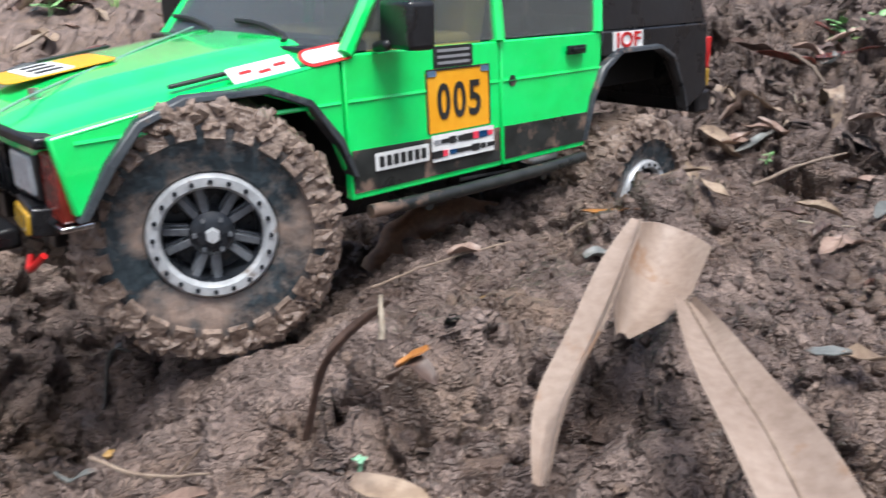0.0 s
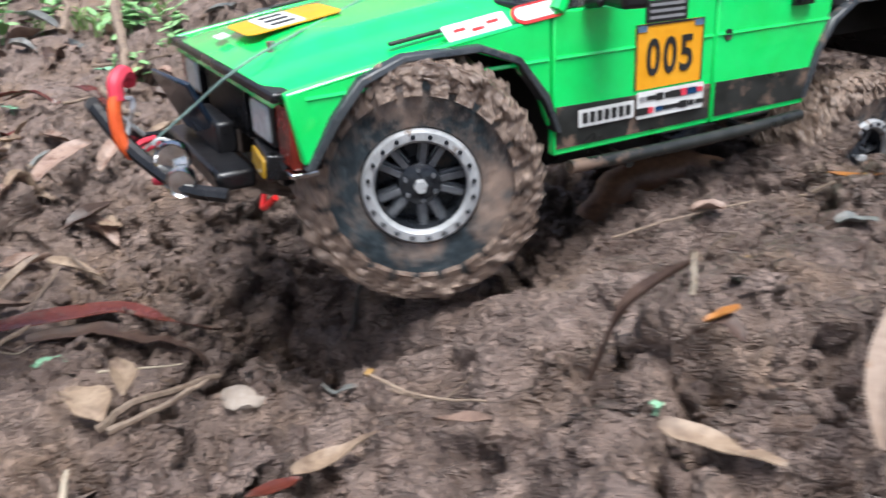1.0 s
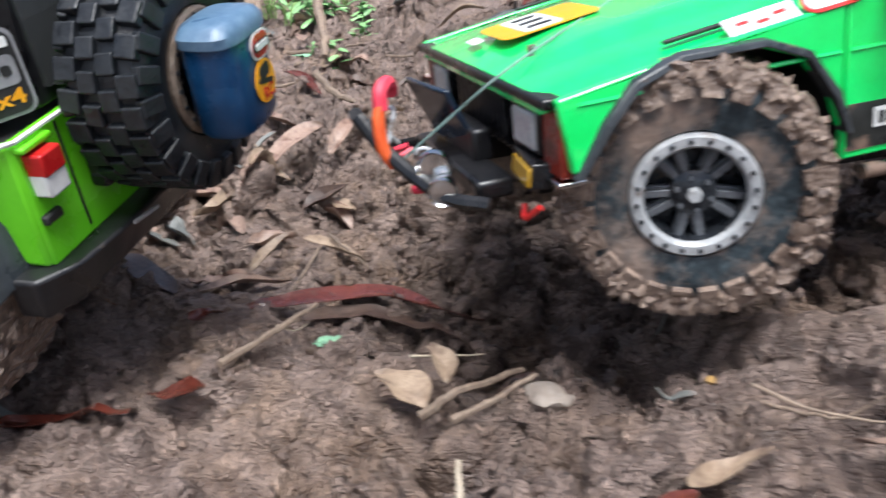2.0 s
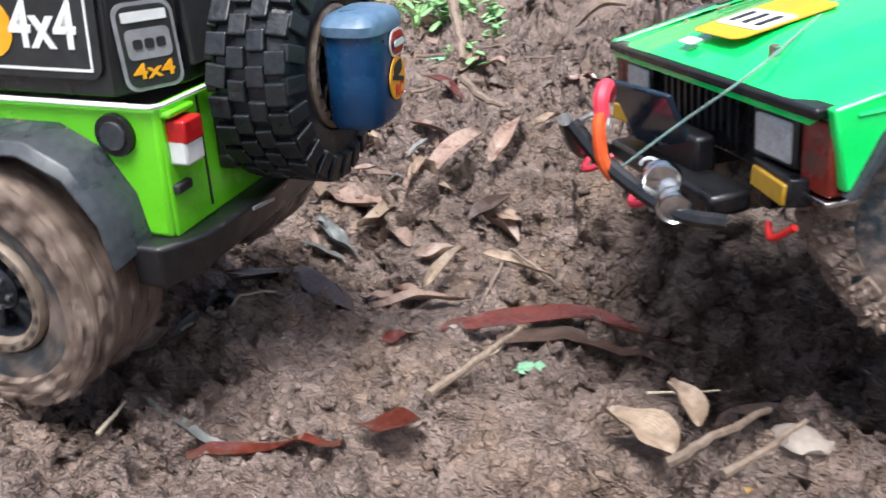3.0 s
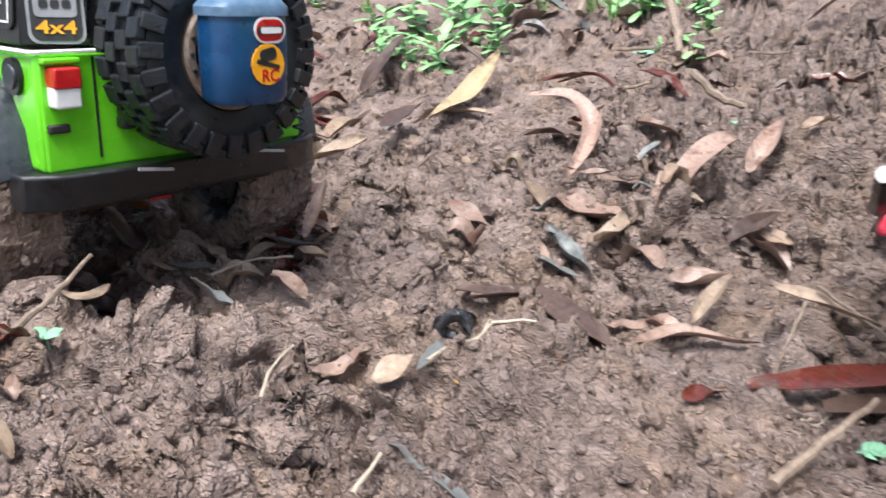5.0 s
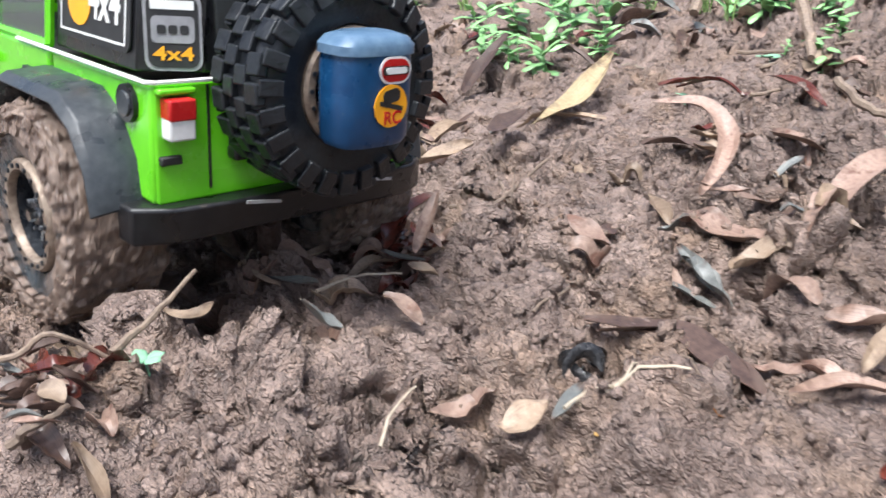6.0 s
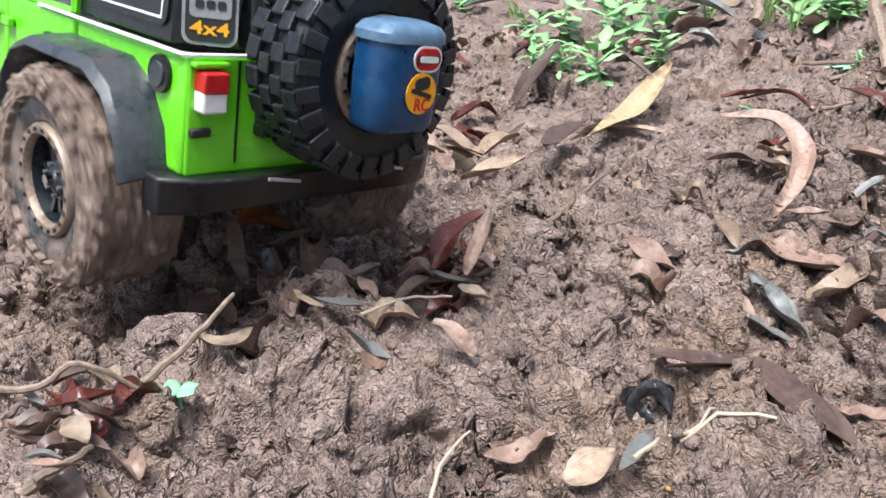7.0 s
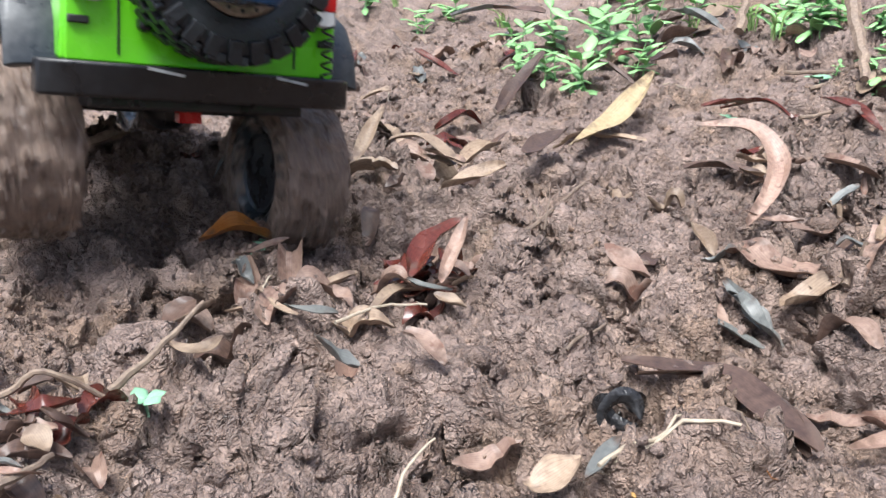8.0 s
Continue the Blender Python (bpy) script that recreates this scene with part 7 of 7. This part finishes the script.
weed(-0.980, 0.904, 0.063)
weed(-1.028, 1.019, 0.069)
weed(-0.970, 0.998, 0.044)
weed(-1.217, 1.160, 0.074)
weed(-1.102, 1.245, 0.073)
weed(-1.156, 1.197, 0.073)
weed(-1.166, 1.008, 0.049)
weed(-1.247, 1.408, 0.084)
weed(-0.809, 1.242, 0.054)
weed(-0.902, 1.319, 0.059)
weed(-0.750, 1.218, 0.044)
weed(-0.718, 0.996, 0.018)
weed(-1.529, 1.146, 0.053)
weed(-1.703, 1.156, 0.057)
weed(-1.512, 1.221, 0.054)
weed(-0.831, 1.693, 0.069)
weed(-0.618, 1.780, 0.072)
weed(0.416, 0.925, 0.031)
weed(0.438, 0.915, 0.030)
weed(-1.103, 1.391, 0.067)
weed(-0.876, 1.243, 0.059)
weed(-0.827, 1.204, 0.064)
weed(-0.676, 0.980, 0.044)
weed(-0.702, 1.118, 0.039)
weed(-0.834, 1.225, 0.053)
weed(0.341, 0.755, 0.012)
weed(0.251, 0.659, 0.009)
grass_tuft(-0.928, 1.242, 0.049)
grass_tuft(-0.902, 1.319, 0.042)
grass_tuft(-0.817, 1.309, 0.048)
grass_tuft(-1.036, 1.265, 0.044)
grass_tuft(-0.931, 1.232, 0.045)
grass_tuft(-1.435, 1.282, 0.051)
grass_tuft(-0.742, 1.783, 0.060)
grass_tuft(-0.588, 1.800, 0.055)
grass_tuft(-1.639, 1.190, 0.051)
grass_tuft(-0.873, 1.194, 0.046)
grass_tuft(-0.834, 1.802, 0.055)
grass_tuft(0.412, 0.907, 0.024)


def leaf_pile(spots, long, narrow, wide, mats, seed):
    """Curled leaves heaped where the litter has gathered, each with a bent midrib and one end lifted."""
    rnd = random.Random(seed)
    for x, y in spots:
        a, size, lift = rnd.uniform(0, 2 * math.pi), long * rnd.uniform(0.75, 1.2), rnd.uniform(0.1, 0.4)
        bend = rnd.uniform(-0.25, 0.25)
        pts = []
        for k in (-0.5, -0.17, 0.17, 0.5):
            px = x + size * (k * math.cos(a) - bend * k * k * math.sin(a))
            py = y + size * (k * math.sin(a) + bend * k * k * math.cos(a))
            pts.append((px, py, height(px, py) + 0.004 + size * lift * max(0.0, k + 0.1)))
        fallen_leaf(pts, rnd.uniform(narrow, wide), rnd.choice(mats), rnd.uniform(0.4, 1.0))


for pile_seed, pile in enumerate((
    (((-0.689, 0.138), (-0.666, 0.142), (-0.652, 0.128), (-0.644, 0.141), (-0.641, 0.119), (-0.680, 0.163), (-0.630, 0.128), (-0.676, 0.128)), 0.019, 0.005, 0.008, (LEAF_PINK, LEAF_RED, LEAF_BROWN, LEAF_TAN)),
    (((-0.827, 0.314), (-0.815, 0.340), (-0.770, 0.329), (-0.827, 0.268), (-0.781, 0.265), (-0.765, 0.296), (-0.716, 0.315), (-0.751, 0.367), (-0.694, 0.286), (-0.774, 0.191)), 0.034, 0.01, 0.015, (LEAF_PINK, LEAF_BROWN, LEAF_PINK, LEAF_TAN)),
    (((-0.754, 0.390), (-0.730, 0.386), (-0.742, 0.414), (-0.722, 0.368), (-0.774, 0.441), (-0.755, 0.444), (-0.777, 0.396), (-0.768, 0.419)), 0.028, 0.01, 0.014, (LEAF_RED, LEAF_PINK, LEAF_RED, LEAF_BROWN)),
    (((-0.979, 0.596), (-0.912, 0.576), (-1.029, 0.618), (-0.892, 0.592), (-0.938, 0.668), (-0.941, 0.512), (-1.018, 1.015), (-1.041, 1.236)), 0.05, 0.014, 0.02, (LEAF_PINK, LEAF_TAN, LEAF_BROWN, LEAF_TAN)),
    (((-0.653, 0.578), (-0.706, 0.619), (-0.656, 0.512), (-0.635, 0.453), (-0.658, 0.647), (-0.479, 0.485), (-0.482, 0.441), (-0.458, 0.550)), 0.034, 0.009, 0.014, (LEAF_TAN, LEAF_BROWN, LEAF_PINK, LEAF_TAN)),
)):
    leaf_pile(*pile, pile_seed + 40)


def root_stub(x, y, z, turn):
    """A smooth brown root that arches out of the soil under the wagon."""
    pts = smooth_path([(-0.05, 0, -0.03), (-0.03, 0.002, -0.004), (0.0, 0.0, 0.004), (0.032, -0.003, -0.006), (0.055, 0, -0.032)], 6)
    bm = tube(bmesh.new(), pts, [0.0165 + 0.0012 * math.sin(1.7 * i) for i in range(len(pts))], 18)
    for v in bm.verts:
        v.co += 0.0022 * noise.noise_vector(v.co * 60)
    ob = part("root", bm, ROOT)
    ob.matrix_basis = pose(x, y, z, 0, 0, turn)
    return tagged(ob, "smooth brown root arching out of the clay", "root")


ROOT = surface("moist_brown_root", (0.11, 0.052, 0.028), (0.24, 0.125, 0.07), 0.45, scale=50, fine=6, bump=0.4, stain=(0.15, 0.1, 0.075), stain_scale=40, stain_cut=0.58)
root_stub(-0.001, 0.521, 0.088, 15)
stone(-0.555, 0.142, 0.006, PEBBLE_GREY)
stone(-0.548, 0.146, 0.0045, PEBBLE_GREY)


def scatter_leaves():
    """Small leaf litter over the bank and the trodden soil."""
    rnd = random.Random(77)
    mats = (LEAF_TAN, LEAF_PINK, LEAF_BROWN, LEAF_RED, LEAF_GREY)
    litter = bmesh.new()
    placed, done = 0, 0
    while placed < 260:
        x, y = rnd.uniform(-1.9, 0.9), rnd.uniform(0.2, 1.9)
        if y < 0.62 and rnd.random() < 0.6 or (-0.35 < x < 0.16 and 0.25 < y < 0.7):
            continue
        a, long = rnd.uniform(0, 2 * math.pi), rnd.uniform(0.012, 0.05) * (1 if y < 0.9 else 1.4)
        pts = []
        for k in (-0.5, 0, 0.5):
            px, py = x + long * k * math.cos(a), y + long * k * math.sin(a)
            pts.append((px, py, height(px, py) + rnd.uniform(0.002, 0.007)))
        blade(litter, above_ground(pts, 0.003), long * rnd.uniform(0.25, 0.5), rnd.uniform(0.1, 0.7), rnd.uniform(-0.9, 0.9), n=2)
        litter.faces.ensure_lookup_table()
        slot = rnd.choice((0, 0, 1, 1, 2, 2, 3, 4))
        for f in litter.faces[done:]:
            f.material_index = slot
        done = len(litter.faces)
        placed += 1
    ob = part("leaf_litter", litter, mats[0])
    for m in mats[1:]:
        ob.data.materials.append(m)
    tagged(ob, "scattered small dry brown and tan leaves on the soil", "leaf litter", kind="stuff")
    for i in range(60):
        x, y, a, long = rnd.uniform(-1.6, 0.7), rnd.uniform(0.25, 1.6), rnd.uniform(0, 6.3), rnd.uniform(0.015, 0.06)
        if -0.35 < x < 0.16 and 0.25 < y < 0.7:
            continue
        pts = [(x + long * k * math.cos(a), y + long * k * math.sin(a) + 0.004 * math.sin(k * 5), 0) for k in (-0.5, 0, 0.5)]
        twig([(p[0], p[1], height(p[0], p[1]) + 0.003) for p in pts], rnd.uniform(0.0005, 0.0012), rnd.choice((TWIG, TWIG, PALE_TWIG)))


def crumbs(name, label, n, detail, least, most, power, sink, seed):
    """Loose crumbs of clay of many sizes, half sunk in the ground, thicker in some patches than in others."""
    rng = np.random.default_rng(seed)
    base = bmesh.new()
    bmesh.ops.create_icosphere(base, subdivisions=detail, radius=1)
    unit = np.array([v.co for v in base.verts])
    tris = np.array([[v.index for v in f.verts] for f in base.faces])
    base.free()
    x = rng.uniform(-1.5, 0.62, n)
    y = 0.05 + 1.35 * rng.uniform(0, 1, n) ** 1.6
    size = least + (most - least) * rng.uniform(0, 1, n) ** power
    keep = value_noise(x * 7, y * 7, 31) + 0.6 * value_noise(x * 23, y * 23, 32) + rng.uniform(-0.3, 0.3, n) > -0.1
    x, y, size = x[keep], y[keep], size[keep]
    m, k = len(x), len(unit)
    z = ground_height(x, y) + size * sink
    shape = np.ones((m, k))
    for strength, rate in ((0.3, 2.4), (0.24, 5.0), (0.15, 9.0)):
        way = rng.normal(0, rate, (m, 3))
        shape += strength * np.sin(way @ unit.T + rng.uniform(0, 6.3, (m, 1)))
    shape += rng.uniform(-0.2, 0.2, (m, k))
    v = unit[None] * shape[:, :, None] * rng.uniform(0.6, 1.25, (m, 1, 3))
    turn = np.linalg.qr(rng.normal(0, 1, (m, 3, 3)))[0]
    v = np.einsum("mki,mji->mkj", v, turn) * size[:, None, None]
    v += np.stack([x, y, z], 1)[:, None, :]
    faces = (tris[None] + (np.arange(m) * k)[:, None, None]).reshape(-1, 3)
    me = bpy.data.meshes.new(name)
    me.vertices.add(m * k)
    me.vertices.foreach_set("co", v.astype(np.float32).ravel())
    me.loops.add(faces.size)
    me.loops.foreach_set("vertex_index", faces.astype(np.int32).ravel())
    me.polygons.add(len(faces))
    me.polygons.foreach_set("loop_start", np.arange(0, faces.size, 3, dtype=np.int32))
    me.update(calc_edges=True)
    me.materials.append(clod_mat)
    if detail > 2:
        me.shade_smooth()
    return tagged(new(name, me), label, "soil", kind="stuff")


scatter_leaves()
crumbs("clay_crumbs", "fine loose crumbs of moist brown clay", 52000, 1, 0.0008, 0.003, 1.9, 0.2, 5)
crumbs("clay_clods", "broken clods of moist brown clay", 9500, 2, 0.0024, 0.0062, 1.9, 0.05, 6)
crumbs("clay_lumps", "larger lumps of churned brown clay", 900, 3, 0.005, 0.0105, 1.8, -0.35, 7)


# ---- what moves ----
def motions():
    """The two vehicles creep and lurch over the soil; their wheels turn."""
    def body(x, y, z, heading, nose_up, roll):
        return pose(x, y, z, roll, -nose_up, heading)

    walk(cherokee, [(t, body(*row)) for t, *row in (
        (0.0, -0.0546, 0.4996, 0.1397, -134.8, 2.5, -0.6),
        (0.5, -0.0590, 0.4990, 0.1397, -136.0, 2.4, -0.9),
        (1.0, -0.0699, 0.4928, 0.1410, -138.1, 1.2, -1.0),
        (1.5, -0.0925, 0.4830, 0.1420, -140.9, -2.4, -1.0),
        (2.0, -0.0976, 0.4775, 0.1434, -142.4, -3.3, 0.6),
        (2.2, -0.1005, 0.4760, 0.1440, -142.1, -3.3, 0.6),
        (3.3, -0.1197, 0.4877, 0.1370, -141.1, -2.1, -0.7),
        (3.5, -0.1240, 0.4880, 0.1360, -140.9, -2.2, -0.8),
        (4.0, -0.1356, 0.4920, 0.1265, -140.6, -1.7, -0.5),
        (4.5, -0.1486, 0.4890, 0.1125, -141.0, -0.6, -1.0),
        (8.0, -0.1600, 0.4850, 0.1080, -141.0, 0.0, -1.0))])
    walk(jeep, [(t, body(*row)) for t, *row in (
        (0.0, -0.6350, 0.2560, 0.1130, 189.0, 1.8, -9.0),
        (1.2, -0.6420, 0.2600, 0.1110, 188.8, 1.6, -9.2),
        (1.5, -0.6469, 0.2677, 0.1062, 188.5, 1.1, -9.7),
        (2.0, -0.6612, 0.2744, 0.0898, 187.0, -1.4, -11.8),
        (2.2, -0.6686, 0.2742, 0.0926, 186.4, -0.5, -10.9),
        (3.3, -0.7440, 0.2680, 0.1150, 190.2, 3.7, 1.6),
        (3.5, -0.7627, 0.2677, 0.1223, 190.3, 5.2, 6.0),
        (4.0, -0.8474, 0.3106, 0.1156, 180.5, 4.8, 18.3),
        (4.5, -0.9142, 0.3014, 0.0935, 176.7, -1.1, 9.3),
        (5.8, -0.9540, 0.3050, 0.0873, 176.5, 4.2, 4.8),
        (6.0, -0.9580, 0.3065, 0.0875, 177.0, 4.0, 5.2),
        (6.5, -0.9837, 0.3089, 0.0847, 179.9, 3.1, 7.0),
        (7.0, -1.0004, 0.3002, 0.1083, 181.7, 7.1, 8.3),
        (7.5, -1.0184, 0.3339, 0.1139, 174.4, 3.5, 13.2),
        (8.0, -1.0641, 0.3430, 0.1135, 171.0, -3.6, 11.0))])

    walk(loose_leaf, [(t, pose(*row)) for t, *row in (
        (0.0, -0.824, 0.309, 0.030, 0, 24, -12), (6.5, -0.826, 0.310, 0.032, 0, 24, -12), (6.9, -0.838, 0.304, 0.036, 10, 40, -16),
        (7.2, -0.836, 0.285, 0.040, 40, 30, -40), (7.5, -0.818, 0.262, 0.022, 60, 5, -75), (8.0, -0.811, 0.250, 0.014, 20, 4, -95))])

    def spin(wheel, at, side, steer, speeds, droop=((0.0, 0.0), (8.0, 0.0))):
        """speeds: from each time on, the degrees a second by which the wheel rolls forwards."""
        rows, angle = [], 0.0
        for i in range(81):
            t = i / 10
            rate = [v for t0, v in speeds if t0 <= t + 1e-6][-1]
            drop = float(np.interp(t, [d[0] for d in droop], [d[1] for d in droop]))
            rows.append((t, pose(at[0], at[1], at[2] - drop) @ pose(0, 0, 0, 0, 0, side + steer) @ pose(0, 0, 0, 0, angle if side == 0 else -angle, 0)))
            angle += rate * 0.1
        walk(wheel, rows)

    for wheel, at, side in cherokee_wheels:
        front = at[0] > 0
        spin(wheel, at, side, -26 if front else 0, ((0, 8), (0.5, 190), (1.5, 60), (2.0, 0), (3.0, 40), (4.7, 0)))
    for wheel, at, side in jeep_wheels:
        spin(wheel, at, side, 0, ((0, 30), (1.8, 120), (2.6, 480), (4.2, 260), (4.8, 60), (5.9, 160), (6.4, 240), (7.0, 400)), ((0.0, 0.0), (3.5, 0.0), (4.0, 0.004), (4.5, 0.016), (5.8, 0.0), (7.0, 0.0), (7.5, 0.014), (8.0, 0.03 if side == 0 else 0.048)) if at[0] < 0 else ((0.0, 0.0), (8.0, 0.0)))


motions()
